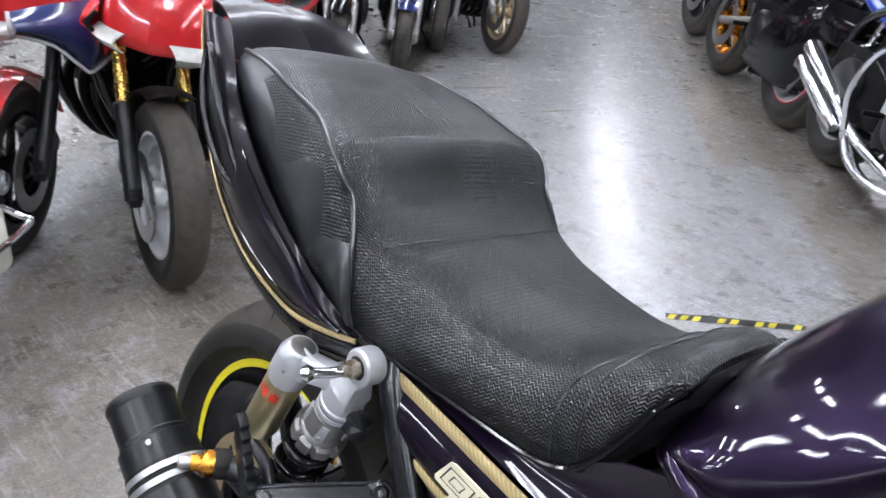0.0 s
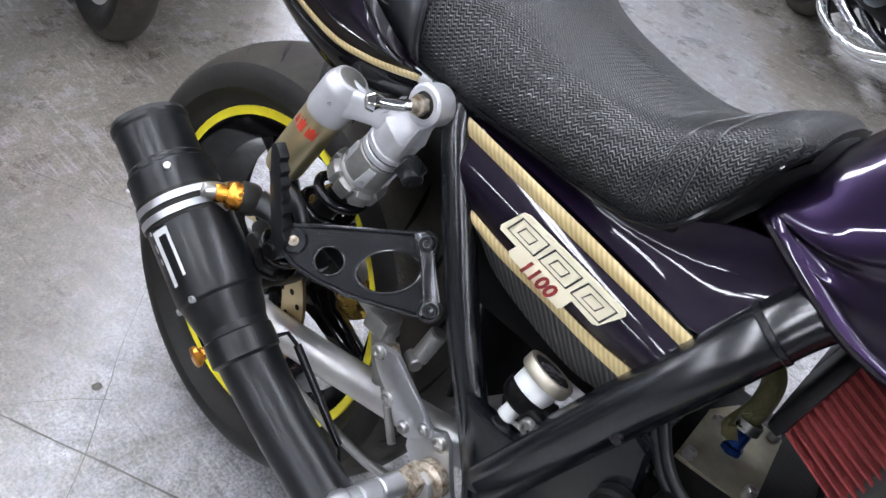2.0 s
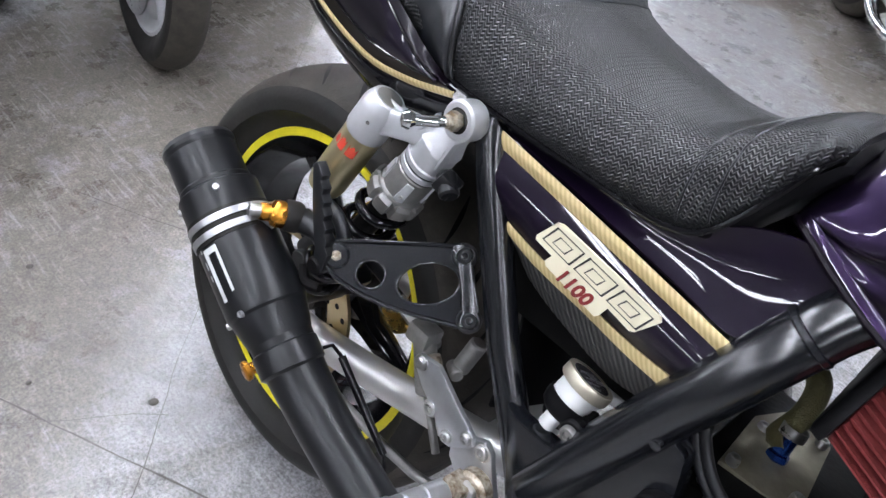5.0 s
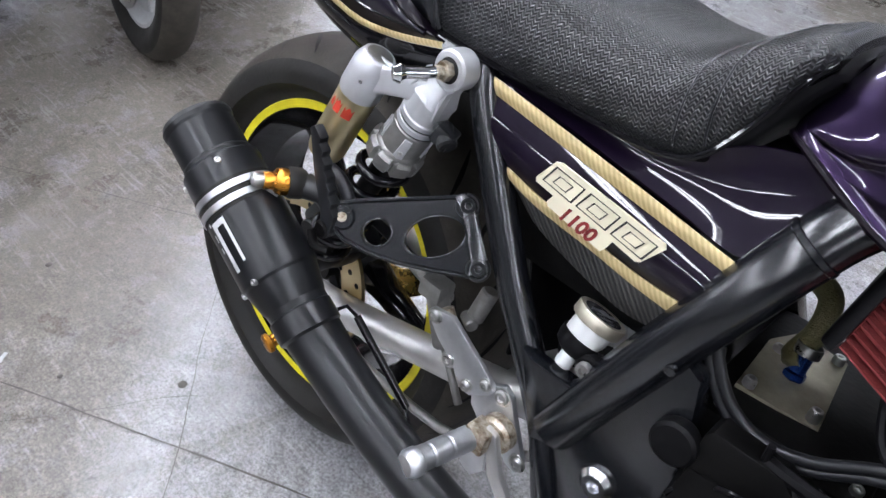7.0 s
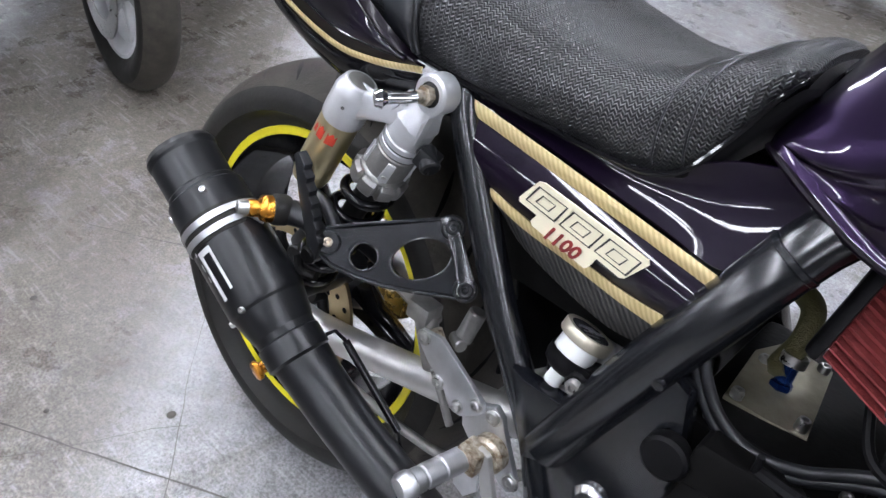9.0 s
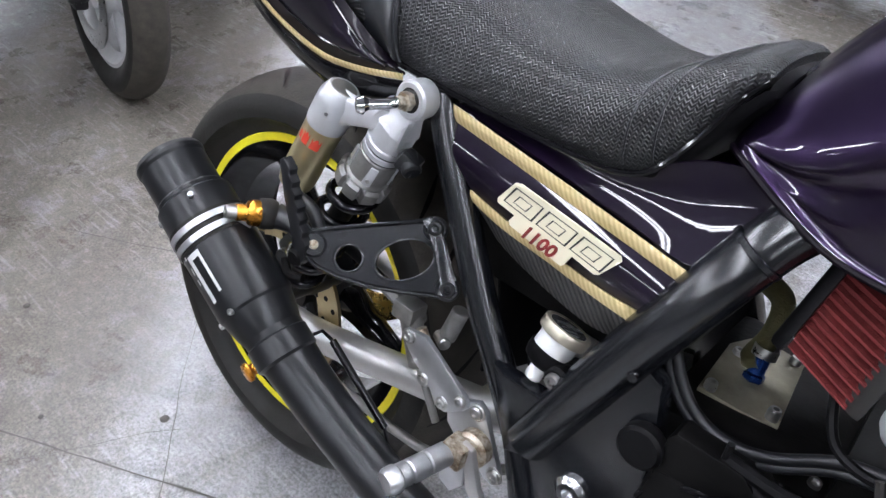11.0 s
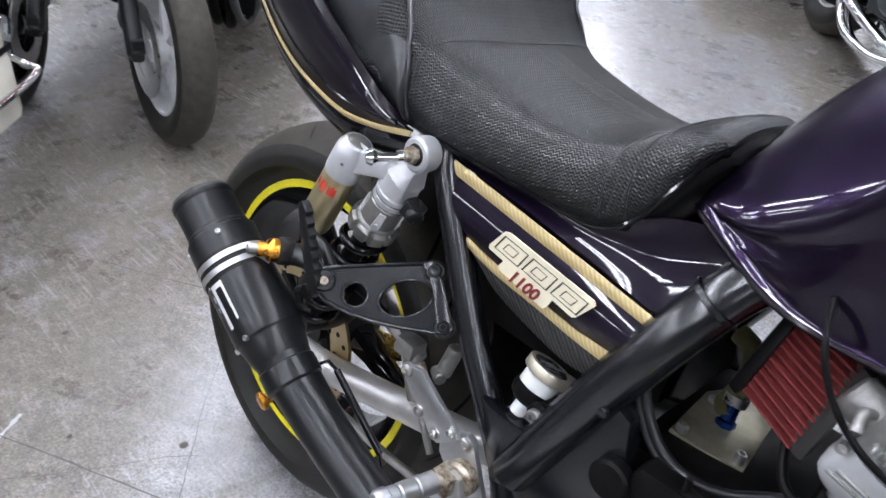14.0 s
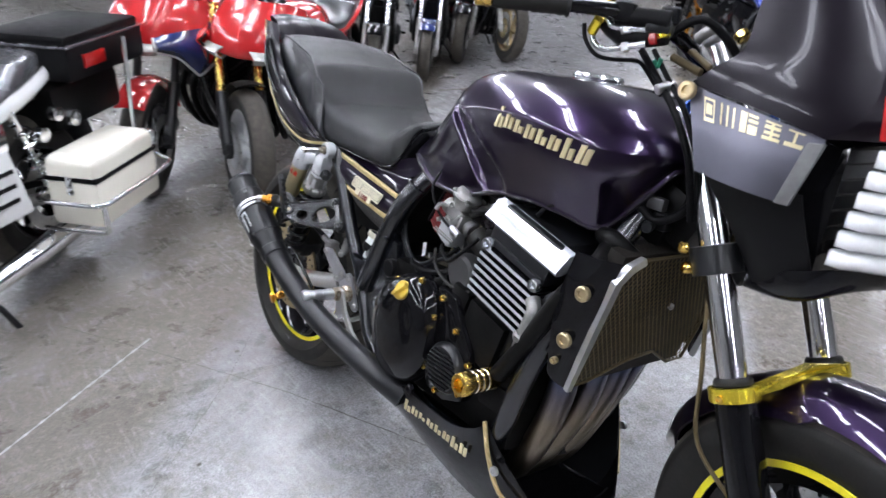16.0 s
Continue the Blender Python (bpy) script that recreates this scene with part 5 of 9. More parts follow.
seat = part("seat", unroll(loft(seat_rings), seat_rings), SEAT, bike, "stepped black vinyl saddle with an embossed weave", angle=60)
fine_rows = seat_interp(SEAT_ROWS, 90)


def seat_flank(x, z, s, off):
    """A point on the saddle's flank at x and height z, off metres outside the skin."""
    r_ = min(fine_rows, key=lambda q: abs(q[0] - x))
    half = [p for p in seat_ring(*r_)[:10] if abs(p.y) > r_[2] * 0.5]
    for p, q in zip(half, half[1:]):
        if q.z <= z <= p.z:
            u = (p.z - z) / max(1e-9, p.z - q.z)
            return Vector((x, s * (abs(p.y + (q.y - p.y) * u) + off), z))
    end = half[0] if z > half[0].z else half[-1]
    return Vector((x, s * (abs(end.y) + off), z))


PIPE_LINE = curve_pts([(-0.176, 0, 0.904), (-0.140, 0, 0.915), (-0.060, 0, 0.916), (0.020, 0, 0.902), (0.085, 0, 0.884), (0.128, 0, 0.866), (0.156, 0, 0.832), (0.178, 0, 0.795), (0.190, 0, 0.758), (0.196, 0, 0.708)], 6)
HEM_LINE = curve_pts([(-0.178, 0, 0.880), (-0.140, 0, 0.872), (-0.080, 0, 0.838), (-0.030, 0, 0.808), (0.020, 0, 0.784), (0.070, 0, 0.760), (0.110, 0, 0.742), (0.145, 0, 0.726), (0.172, 0, 0.715), (0.194, 0, 0.706)], 6)
for s in (-1, 1):
    upper = [seat_flank(p.x, p.z, s, 0.0012) for p in PIPE_LINE]
    lower = [seat_flank(p.x, p.z, s, 0.0012) for p in HEM_LINE]
    part("seat_side_panel", patch(upper, lower, (0, s * 0.010, 0.003), 12, 0.003), SEAT_SIDE, seat, "smooth grained vinyl side panel", angle=60)
    part("seat_piping", tube([p + Vector((0, s * 0.0016, 0.0012)) for p in upper], 0.0026, 8), SEAT_SIDE, seat, "thin raised piping")
rear_arc = [Vector((-0.182 - 0.018 * math.cos(a), 0.080 * math.sin(a), 0.904)) for a in [math.radians(q) for q in range(-80, 81, 10)]]
part("seat_piping", tube(rear_arc, 0.0030, 8), SEAT_SIDE, seat)
def on_seat(x, f):
    """A point of the saddle's skin at x: f runs from the middle (0) over the side (1)."""
    r_ = min(fine_rows, key=lambda q: abs(q[0] - x))
    half = seat_ring(*r_)[:10]
    acc = [0.0]
    for p, q in zip(half, half[1:]):
        acc.append(acc[-1] + (q - p).length)
    want = abs(f) * acc[-1]
    i = max(k for k in range(9) if acc[k] <= want + 1e-9)
    p = half[i].lerp(half[i + 1], (want - acc[i]) / max(1e-9, acc[i + 1] - acc[i]))
    return Vector((p.x, p.y if f > 0 else -p.y, p.z))


for back, off in ((0.418, 0.0), (0.439, 0.0)):
    seam = []
    for j in range(41):
        u = -1 + 2 * j / 40
        xx = back + 0.020 * (1 - abs(u)) ** 1.6 + 0.030 * max(0.0, abs(u) - 0.55) ** 1.3
        seam.append(on_seat(xx, u * 0.93) + Vector((0, 0, 0.0004)))
    part("seat_seam", tube(seam, 0.0012, 6), SEAT_SIDE, seat, "stitched cross seam")
arch = [on_seat(0.190 + 0.020 * (1 - u * u), u * 0.80) + Vector((0, 0, 0.0004)) for u in [-1 + j / 20 for j in range(41)]]
part("seat_seam", tube(arch, 0.0008, 6), SEAT_SIDE, seat, "stitched arched seam below the step")
lip = []
for x, zt, w, zb in seat_interp(SEAT_ROWS[10:], 4):
    lip.append(Vector((x, -w * 0.955, zb + 0.004)))
part("seat_apron", loft([seat_ring(x, zt, w, zb) for x, zt, w, zb in ((0.400, 0.720, 0.125, 0.690), (0.428, 0.722, 0.124, 0.685), (0.452, 0.730, 0.120, 0.690), (0.474, 0.760, 0.113, 0.715), (0.490, 0.790, 0.104, 0.745), (0.500, 0.800, 0.096, 0.765), (0.507, 0.797, 0.085, 0.775))]), BLACK_PLASTIC, seat, "black padded edge under the nose of the saddle", angle=60)
part("seat_edge_trim", tube(lip, 0.0030, 8), BLACK_GLOSS, seat, "black plastic edge of the seat base")

# tail cowl: purple side panels with gold edge tape, grab recess and rear deck
for s in (-1, 1):
    low_edge = curve_pts([(0.205, s * 0.152, 0.698), (0.15, s * 0.159, 0.688), (0.09, s * 0.163, 0.688), (0.0, s * 0.163, 0.714), (-0.08, s * 0.157, 0.762), (-0.145, s * 0.148, 0.828), (-0.20, s * 0.132, 0.895), (-0.262, s * 0.108, 0.947)], 4)
    tip_edge = curve_pts([(0.198, s * 0.154, 0.704), (0.165, s * 0.164, 0.724), (0.115, s * 0.168, 0.753), (0.045, s * 0.167, 0.792), (-0.015, s * 0.162, 0.830), (-0.075, s * 0.150, 0.868), (-0.13, s * 0.128, 0.898), (-0.20, s * 0.102, 0.942)], 4)
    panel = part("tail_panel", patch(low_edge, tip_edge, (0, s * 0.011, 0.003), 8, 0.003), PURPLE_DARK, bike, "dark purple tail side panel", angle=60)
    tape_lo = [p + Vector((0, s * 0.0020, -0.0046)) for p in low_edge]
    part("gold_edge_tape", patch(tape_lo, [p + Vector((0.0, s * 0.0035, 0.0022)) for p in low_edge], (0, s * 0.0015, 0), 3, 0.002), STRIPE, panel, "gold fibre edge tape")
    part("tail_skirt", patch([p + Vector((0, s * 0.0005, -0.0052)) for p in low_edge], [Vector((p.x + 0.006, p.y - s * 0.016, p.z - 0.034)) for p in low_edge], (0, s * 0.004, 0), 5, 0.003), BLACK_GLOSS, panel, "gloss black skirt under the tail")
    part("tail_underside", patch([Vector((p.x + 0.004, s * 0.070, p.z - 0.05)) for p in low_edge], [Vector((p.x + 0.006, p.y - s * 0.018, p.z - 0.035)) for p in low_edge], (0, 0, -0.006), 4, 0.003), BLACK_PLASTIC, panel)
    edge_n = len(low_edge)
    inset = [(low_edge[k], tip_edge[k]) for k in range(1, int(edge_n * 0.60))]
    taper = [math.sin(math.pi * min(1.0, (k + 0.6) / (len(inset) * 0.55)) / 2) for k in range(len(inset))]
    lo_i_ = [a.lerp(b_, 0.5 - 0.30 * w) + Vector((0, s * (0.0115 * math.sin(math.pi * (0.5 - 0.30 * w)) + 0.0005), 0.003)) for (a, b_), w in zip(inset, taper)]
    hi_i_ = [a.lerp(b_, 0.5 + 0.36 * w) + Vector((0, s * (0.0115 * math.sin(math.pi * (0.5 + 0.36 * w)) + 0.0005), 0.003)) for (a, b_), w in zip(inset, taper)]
    part("tail_inset", patch(lo_i_, hi_i_, (0, s * 0.0035, 0), 6, 0.004), PURPLE_SHADED, panel, "purple inset of the tail panel", angle=50)
    part("inset_rim", tube(lo_i_ + hi_i_[::-1] + lo_i_[:1], 0.0014, 6), BLACK_GLOSS, panel)
    gx = curve_pts([(-0.035, s * 0.163, 0.795), (-0.07, s * 0.162, 0.828), (-0.115, s * 0.155, 0.868), (-0.15, s * 0.145, 0.897), (-0.168, s * 0.138, 0.906)], 5)
    gl = curve_pts([(-0.022, s * 0.166, 0.775), (-0.07, s * 0.167, 0.790), (-0.12, s * 0.161, 0.832), (-0.152, s * 0.151, 0.865), (-0.172, s * 0.140, 0.895)], 5)
    part("grab_recess", patch(gl, gx, (0, s * 0.003, 0), 4, 0.001), BLACK_DULL, panel, "black grab handle recess")
    part("grab_bar", tube(curve_pts([(-0.015, s * 0.168, 0.777), (-0.06, s * 0.171, 0.792), (-0.115, s * 0.166, 0.833), (-0.15, s * 0.156, 0.869), (-0.172, s * 0.144, 0.905), (-0.158, s * 0.147, 0.912), (-0.12, s * 0.158, 0.882), (-0.07, s * 0.166, 0.838), (-0.03, s * 0.168, 0.802), (-0.015, s * 0.168, 0.777)], 4), 0.0048, 10), BLACK_GLOSS, panel, "gloss black grab rail edge")
deck_l = curve_pts([(-0.14, -0.122, 0.905), (-0.20, -0.104, 0.944), (-0.255, -0.094, 0.960), (-0.29, -0.084, 0.958), (-0.305, -0.07, 0.935)], 4)
deck_m = [Vector((p.x - 0.006, 0, p.z + 0.008)) for p in deck_l]
deck = part("tail_deck", merged(patch(deck_l, deck_m, (0, 0, 0.004), 6, 0.003), patch(deck_m, [Vector((p.x, -p.y, p.z)) for p in deck_l], (0, 0, 0.004), 6, 0.003)), PURPLE_DARK, bike, "dark purple tail deck behind the saddle", angle=60)
part("tail_lamp", block((-0.302, 0, 0.905), (0.02, 0.14, 0.045), 0.008), RED_LENS, bike, "red tail lamp")
part("rear_fender", patch([(0.10, -0.08, 0.66), (0.0, -0.085, 0.69), (-0.10, -0.08, 0.75), (-0.18, -0.07, 0.80), (-0.25, -0.06, 0.85)], [(0.10, 0.08, 0.66), (0.0, 0.085, 0.69), (-0.10, 0.08, 0.75), (-0.18, 0.07, 0.80), (-0.25, 0.06, 0.85)], (0, 0, 0.02), 6, 0.004), BLACK_PLASTIC, bike, "black plastic inner rear fender")

# side covers under the saddle
for s in (-1, 1):
    y = s * 0.140

    def sc(pts, dy=0.0):
        return [(x, y + s * dy, z) for x, z in pts]

    up_o = [(0.255, 0.690), (0.31, 0.682), (0.403, 0.668), (0.459, 0.659), (0.514, 0.650)]
    up_i = [(0.248, 0.678), (0.302, 0.670), (0.388, 0.657), (0.450, 0.648), (0.508, 0.639)]
    lo_o = [(0.293, 0.622), (0.345, 0.611), (0.402, 0.604), (0.451, 0.598), (0.493, 0.597)]
    lo_i = [(0.300, 0.612), (0.341, 0.601), (0.400, 0.594), (0.450, 0.587), (0.487, 0.584)]
    ca_i = [(0.304, 0.606), (0.335, 0.580), (0.388, 0.563), (0.445, 0.552), (0.483, 0.556)]
    cover = part("side_cover", patch(curve_pts(sc(up_i), 4), curve_pts(sc(lo_o), 4), (0, s * 0.010, 0), 8, 0.004), PURPLE_SHADED, bike, "purple side cover under the saddle", angle=60)
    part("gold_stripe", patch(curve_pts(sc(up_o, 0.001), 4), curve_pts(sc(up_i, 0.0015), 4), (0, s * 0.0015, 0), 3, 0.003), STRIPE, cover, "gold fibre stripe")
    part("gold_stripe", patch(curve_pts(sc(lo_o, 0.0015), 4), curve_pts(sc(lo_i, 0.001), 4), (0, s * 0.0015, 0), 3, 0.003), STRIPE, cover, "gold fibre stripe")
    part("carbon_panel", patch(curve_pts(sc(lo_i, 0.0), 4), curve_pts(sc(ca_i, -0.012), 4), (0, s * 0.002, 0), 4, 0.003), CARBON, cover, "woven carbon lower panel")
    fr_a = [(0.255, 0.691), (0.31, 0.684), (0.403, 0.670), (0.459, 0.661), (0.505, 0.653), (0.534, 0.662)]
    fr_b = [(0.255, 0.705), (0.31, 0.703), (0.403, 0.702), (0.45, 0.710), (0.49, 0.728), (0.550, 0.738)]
    part("cover_shoulder", patch(curve_pts([(x, y - s * 0.004, z) for x, z in fr_a], 4), curve_pts([(x, y - s * (0.010 + 0.022 * max(0.0, (x - 0.40) / 0.12)), z) for x, z in fr_b], 4), (0, -s * 0.011, -0.002), 8, 0.003), PURPLE_SHADED, cover, "purple shoulder of the side cover, its shade in the colour", angle=60)
    if s < 0:
        dc = [(0.352, 0.654), (0.358, 0.6555), (0.4635, 0.640), (0.4655, 0.636), (0.4515, 0.6155), (0.447, 0.6135), (0.4235, 0.618), (0.4195, 0.6075), (0.4165, 0.6045), (0.358, 0.6145), (0.3555, 0.618), (0.3595, 0.6255), (0.3395, 0.629), (0.3385, 0.633)]
        bm = bmesh.new()
        bm.faces.new([bm.verts.new((x, y - 0.0112 + 0.002 * 0, z)) for x, z in dc])
        bmesh.ops.recalc_face_normals(bm, faces=bm.faces)
        ge = bmesh.ops.extrude_face_region(bm, geom=bm.faces[:])
        bmesh.ops.translate(bm, vec=(0, -0.0018, 0), verts=[v for v in ge["geom"] if isinstance(v, bmesh.types.BMVert)])
        bmesh.ops.recalc_face_normals(bm, faces=bm.faces)
        part("model_badge", bm, DECAL, cover, "cream model badge with dark outlined marks and a red number")
        yd = y - 0.0136
        slope = math.atan2(-0.015, 0.11)

        def frame_ring(loop, wd):
            """A thin closed outline on the badge."""
            b2 = bmesh.new()
            c = Vector((sum(p[0] for p in loop) / len(loop), 0, sum(p[1] for p in loop) / len(loop)))
            outer = [b2.verts.new((x, yd, z)) for x, z in loop]
            inner = []
            for x, z in loop:
                d = Vector((x, 0, z)) - c
                q = c + d * (1 - wd / d.length)
                inner.append(b2.verts.new((q.x, yd, q.z)))
            for i in range(len(loop)):
                j = (i + 1) % len(loop)
                b2.faces.new((outer[i], outer[j], inner[j], inner[i]))
            bmesh.ops.recalc_face_normals(b2, faces=b2.faces)
            return b2

        for k in range(3):
            bx, bz = 0.349 + 0.037 * k, 0.6405 - 0.0052 * k
            part("badge_outline", frame_ring([(bx + 0.005, bz + 0.0105), (bx + 0.037, bz + 0.0055), (bx + 0.029, bz - 0.0122), (bx - 0.004, bz - 0.0067)], 0.0020), INK, cover, "dark slanted outline")
            part("badge_outline", frame_ring([(bx + 0.011, bz + 0.0045), (bx + 0.026, bz + 0.0020), (bx + 0.021, bz - 0.0065), (bx + 0.006, bz - 0.0040)], 0.0014), INK, cover, "dark slanted outline")
        tm = Matrix.Translation((0.3885, yd, 0.6145)) @ Euler((radians(90), 0, 0)).to_matrix().to_4x4() @ Matrix.Rotation(slope, 4, "Z")
        lettering("1100", tm, 0.0185, RED_INK, cover, "badge_number", shear=0.30, label="dark red number 1100", weight=0.0006)

# fuel tank
TANK_ROWS = [(0.494, 0.770, 0.022, 0.090, 0.745, 0.088, 0.737), (0.507, 0.802, 0.035, 0.105, 0.748, 0.104, 0.736), (0.55, 0.866, 0.050, 0.122, 0.752, 0.119, 0.719), (0.60, 0.917, 0.066, 0.139, 0.782, 0.128, 0.703), (0.66, 0.944, 0.085, 0.155, 0.848, 0.133, 0.701), (0.72, 0.956, 0.098, 0.167, 0.866, 0.138, 0.709), (0.80, 0.960, 0.105, 0.184, 0.878, 0.144, 0.735), (0.88, 0.964, 0.105, 0.194, 0.880, 0.146, 0.746), (0.96, 0.962, 0.10, 0.194, 0.874, 0.140, 0.744), (1.03, 0.950, 0.088, 0.178, 0.865, 0.121, 0.738), (1.08, 0.930, 0.07, 0.145, 0.866, 0.098, 0.800), (1.115, 0.905, 0.05, 0.100, 0.872, 0.078, 0.852), (1.13, 0.885, 0.035, 0.06, 0.868, 0.045, 0.860)]


TANK_FINE = 9


def tank_ring(x, zt, wt, wm, zm, wb, zb):
    q = min(1.0, max(0.0, (x - 0.54) / 0.12))
    ctrl = [(0, zt), (wt * 0.55, zt - 0.002), (wt, zt - 0.010), (wt + (wm - wt) * 0.55, zt - (zt - zm) * (0.42 - 0.08 * q)), (wt + (wm - wt) * (0.90 + 0.05 * q), zm + (zt - zm) * (0.21 + 0.01 * q)), (wm, zm), (wm * 0.965, zm - (zm - zb) * 0.28), (wb + (wm - wb) * 0.45, zm - (zm - zb) * 0.62), (wb + (wm - wb) * 0.12, zb + 0.012), (wb + 0.004, zb + 0.002), (wb - 0.006, zb)]
    half = [(p.x, p.z) for p in curve_pts([(a, 0, b_) for a, b_ in ctrl], TANK_FINE)]
    return [Vector((x, -a, b_)) for a, b_ in half] + [Vector((x, a, b_)) for a, b_ in reversed(half[1:])]


def knee_crease(p):
    """Cuts the knee hollow into each flank: a raised rear panel, a groove that widens downwards, then the bulging side."""
    q = 0.894 - p.z
    if q <= 0 or abs(p.y) < 0.05 or p.z < 0.700:
        return p
    left, right = 0.622 + 0.95 * q, 0.622 + 2.6 * q - 8.0 * q * q
    if p.x >= right:
        lip = max(0.0, 1 - (p.x - right) / 0.030) * min(1.0, q / 0.03) * max(0.0, min(1.0, (p.z - 0.76) / 0.04))
        return Vector((p.x, p.y + math.copysign(0.0045 * lip * lip, p.y), p.z))
    ramp = min(1.0, (right - p.x) / 0.020)
    panel = max(0.0, min(1.0, (left - p.x) / 0.009)) * (0.80 + 0.20 * max(0.0, min(1.0, (p.z - 0.735) / 0.025)))
    depth = 0.017 * min(1.0, q / 0.035) * max(0.0, min(1.0, (p.z - 0.715) / 0.05)) * (ramp ** 0.7) - 0.0045 * max(0.0, 1 - ramp) * min(1.0, q / 0.03) * max(0.0, min(1.0, (p.z - 0.76) / 0.04))
    dip = depth * (1 - 0.85 * panel * panel * (3 - 2 * panel)) * min(1.0, max(0.0, (p.x - 0.494) / 0.04))
    return Vector((p.x, p.y - math.copysign(dip, p.y), p.z))


tank = part("fuel_tank", loft([[knee_crease(p) for p in tank_ring(*r)] for r in seat_interp(TANK_ROWS, 18)]), PURPLE, bike, "glossy metallic purple fuel tank", angle=70)
for s in (-1, 1):
    seam_pts = [Vector((r[0], s * (r[5] + 0.002), r[6] + 0.002)) for r in seat_interp(TANK_ROWS, 4)]
    part("tank_seam", tube(seam_pts, 0.0034, 8), PURPLE_DARK, tank, "rolled bottom seam")
part("filler_cap", lathe([(0.045, -0.004), (0.047, 0.004), (0.043, 0.009), (0.03, 0.0105), (0, 0.011)], pose(0.86, 0, 0.963), 36), ALU_BRIGHT, tank, "polished filler cap")
for k in range(6):
    bolt(tank, (0.86 + 0.036 * math.cos(k * 1.047), 0.036 * math.sin(k * 1.047), 0.969), (0, 0, 1), 0.0035, 0.003, STEEL, n=8)


def tank_side(x, z):
    """The tank's half width at a height."""
    rows_ = seat_interp(TANK_ROWS, 10)
    r_ = min(rows_, key=lambda q: abs(q[0] - x))
    ring_ = [p for p in tank_ring(*r_) if p.y <= 0]
    best = min(ring_, key=lambda p: abs(p.z - z) + (0.2 if abs(p.y) < r_[2] else 0))
    return best.y


def bar_letters(parent, place, x0, x1, z0, z1, heights, mat, name, depth=0.004, slant=0.25, label=""):
    """A word mark as a row of plain slanted bars."""
    n = len(heights)
    for k, h in enumerate(heights):
        zb = z0 + (z1 - z0) * (k + 0.5) / n
        for f0, f1, lo, hi in ((0.10, 0.42, 0.0, 1.0), (0.56, 0.88, 0.0, 0.55 + 0.3 * (k % 2))):
            xa, xb = x0 + (x1 - x0) * (k + f0) / n, x0 + (x1 - x0) * (k + f1) / n
            out = []
            for a, b_ in ((0, lo), (1, lo), (1, hi), (0, hi)):
                x, z = xa + a * (xb - xa) + slant * h * b_, zb + h * (b_ - 0.5)
                out.append(Vector((x, place(x, z), z)))
            part(name, prism([p + Vector((0, 0.002, 0)) for p in out], (0, -1, 0), depth + 0.002), mat, parent, label)


bar_letters(tank, tank_side, 0.806, 1.025, 0.881, 0.856, [0.036, 0.023, 0.021, 0.023, 0.024, 0.023, 0.033, 0.030], LETTER, "word_mark_block", 0.0035, 0.3, "raised gold word mark block")

# engine: crankcase, finned cylinders, cam cover, side covers
tilt = pose(0.875, 0, 0.50, 0, 14, 0)


def eng(bm):
    bmesh.ops.transform(bm, matrix=tilt, verts=bm.verts)
    return bm


case_ = part("crankcase", block((0.76, 0, 0.39), (0.42, 0.34, 0.21), 0.03), BLACK_DULL, bike, "sooty black crankcase")
part("gearbox_top", block((0.60, 0.0, 0.485), (0.15, 0.24, 0.062), 0.012), BLACK_DULL, case_)
part("oil_pan", block((0.80, 0, 0.265), (0.28, 0.24, 0.10), 0.03), BLACK_DULL, case_)
cyl_block = part("cylinder_block", merged(eng(block((0.0, 0, 0.03), (0.125, 0.34, 0.14), 0.01)), eng(block((0.0, 0, 0.10), (0.135, 0.345, 0.12), 0.008))), BLACK_SATIN, bike, "black cylinder block")
for k in range(7):
    z = 0.052 + 0.0145 * k
    fin = block((0.0, 0, z), (0.150 - 0.0015 * abs(k - 3), 0.376, 0.0062), 0.0012)
    part("cooling_fin", eng(fin), BLACK_GLOSS, cyl_block)
    for s in (-1, 1):
        part("fin_edge", eng(block((0.0, s * 0.1892, z), (0.148 - 0.0015 * abs(k - 3), 0.0016, 0.0054), 0.0004)), ALU_MATTE, cyl_block, "polished fin edge")
head = part("cylinder_head", merged(eng(block((-0.004, 0, 0.164), (0.15, 0.35, 0.04), 0.008)), eng(block((0.0, 0, 0.152), (0.13, 0.36, 0.012), 0.003))), BLACK_SATIN, bike)
cover_prof = [(-0.098, 0.178), (0.088, 0.178), (0.088, 0.190), (0.066, 0.222), (-0.074, 0.222), (-0.098, 0.190)]
cam_cover = part("cam_cover", eng(ease(prism([(x, -0.165, z) for x, z in cover_prof], (0, 1, 0), 0.33), 0.005)), BLACK_SATIN, bike, "grey-black cam cover")
for s in (-1, 1):
    part("cover_trim", eng(loft([[Vector((x, s * (0.165 + d), z)) for d, z in ((0.0, 0.180), (0.012, 0.180), (0.0175, 0.186), (0.000, 0.216), (-0.014, 0.2225), (-0.014, 0.186))] for x in (-0.100, -0.094, 0.084, 0.090)])), COVER_SILVER, cam_cover, "polished cam cover edge")
    part("end_cap", eng(lathe([(0, 0), (0.019, 0), (0.021, 0.004), (0.019, 0.008), (0, 0.009)], axis_to((-0.12, s * 0.12, 0.175), (-0.12, s, 0.175)), 22)), BLACK_SATIN, cam_cover)
for p in ((-0.062, -0.186, 0.148), (0.066, -0.186, 0.148)):
    q = tilt @ Vector(p)
    bolt(cyl_block, q, (0, -1, 0), 0.012, 0.010, ALU_BRIGHT, label="polished cap bolt", n=20)
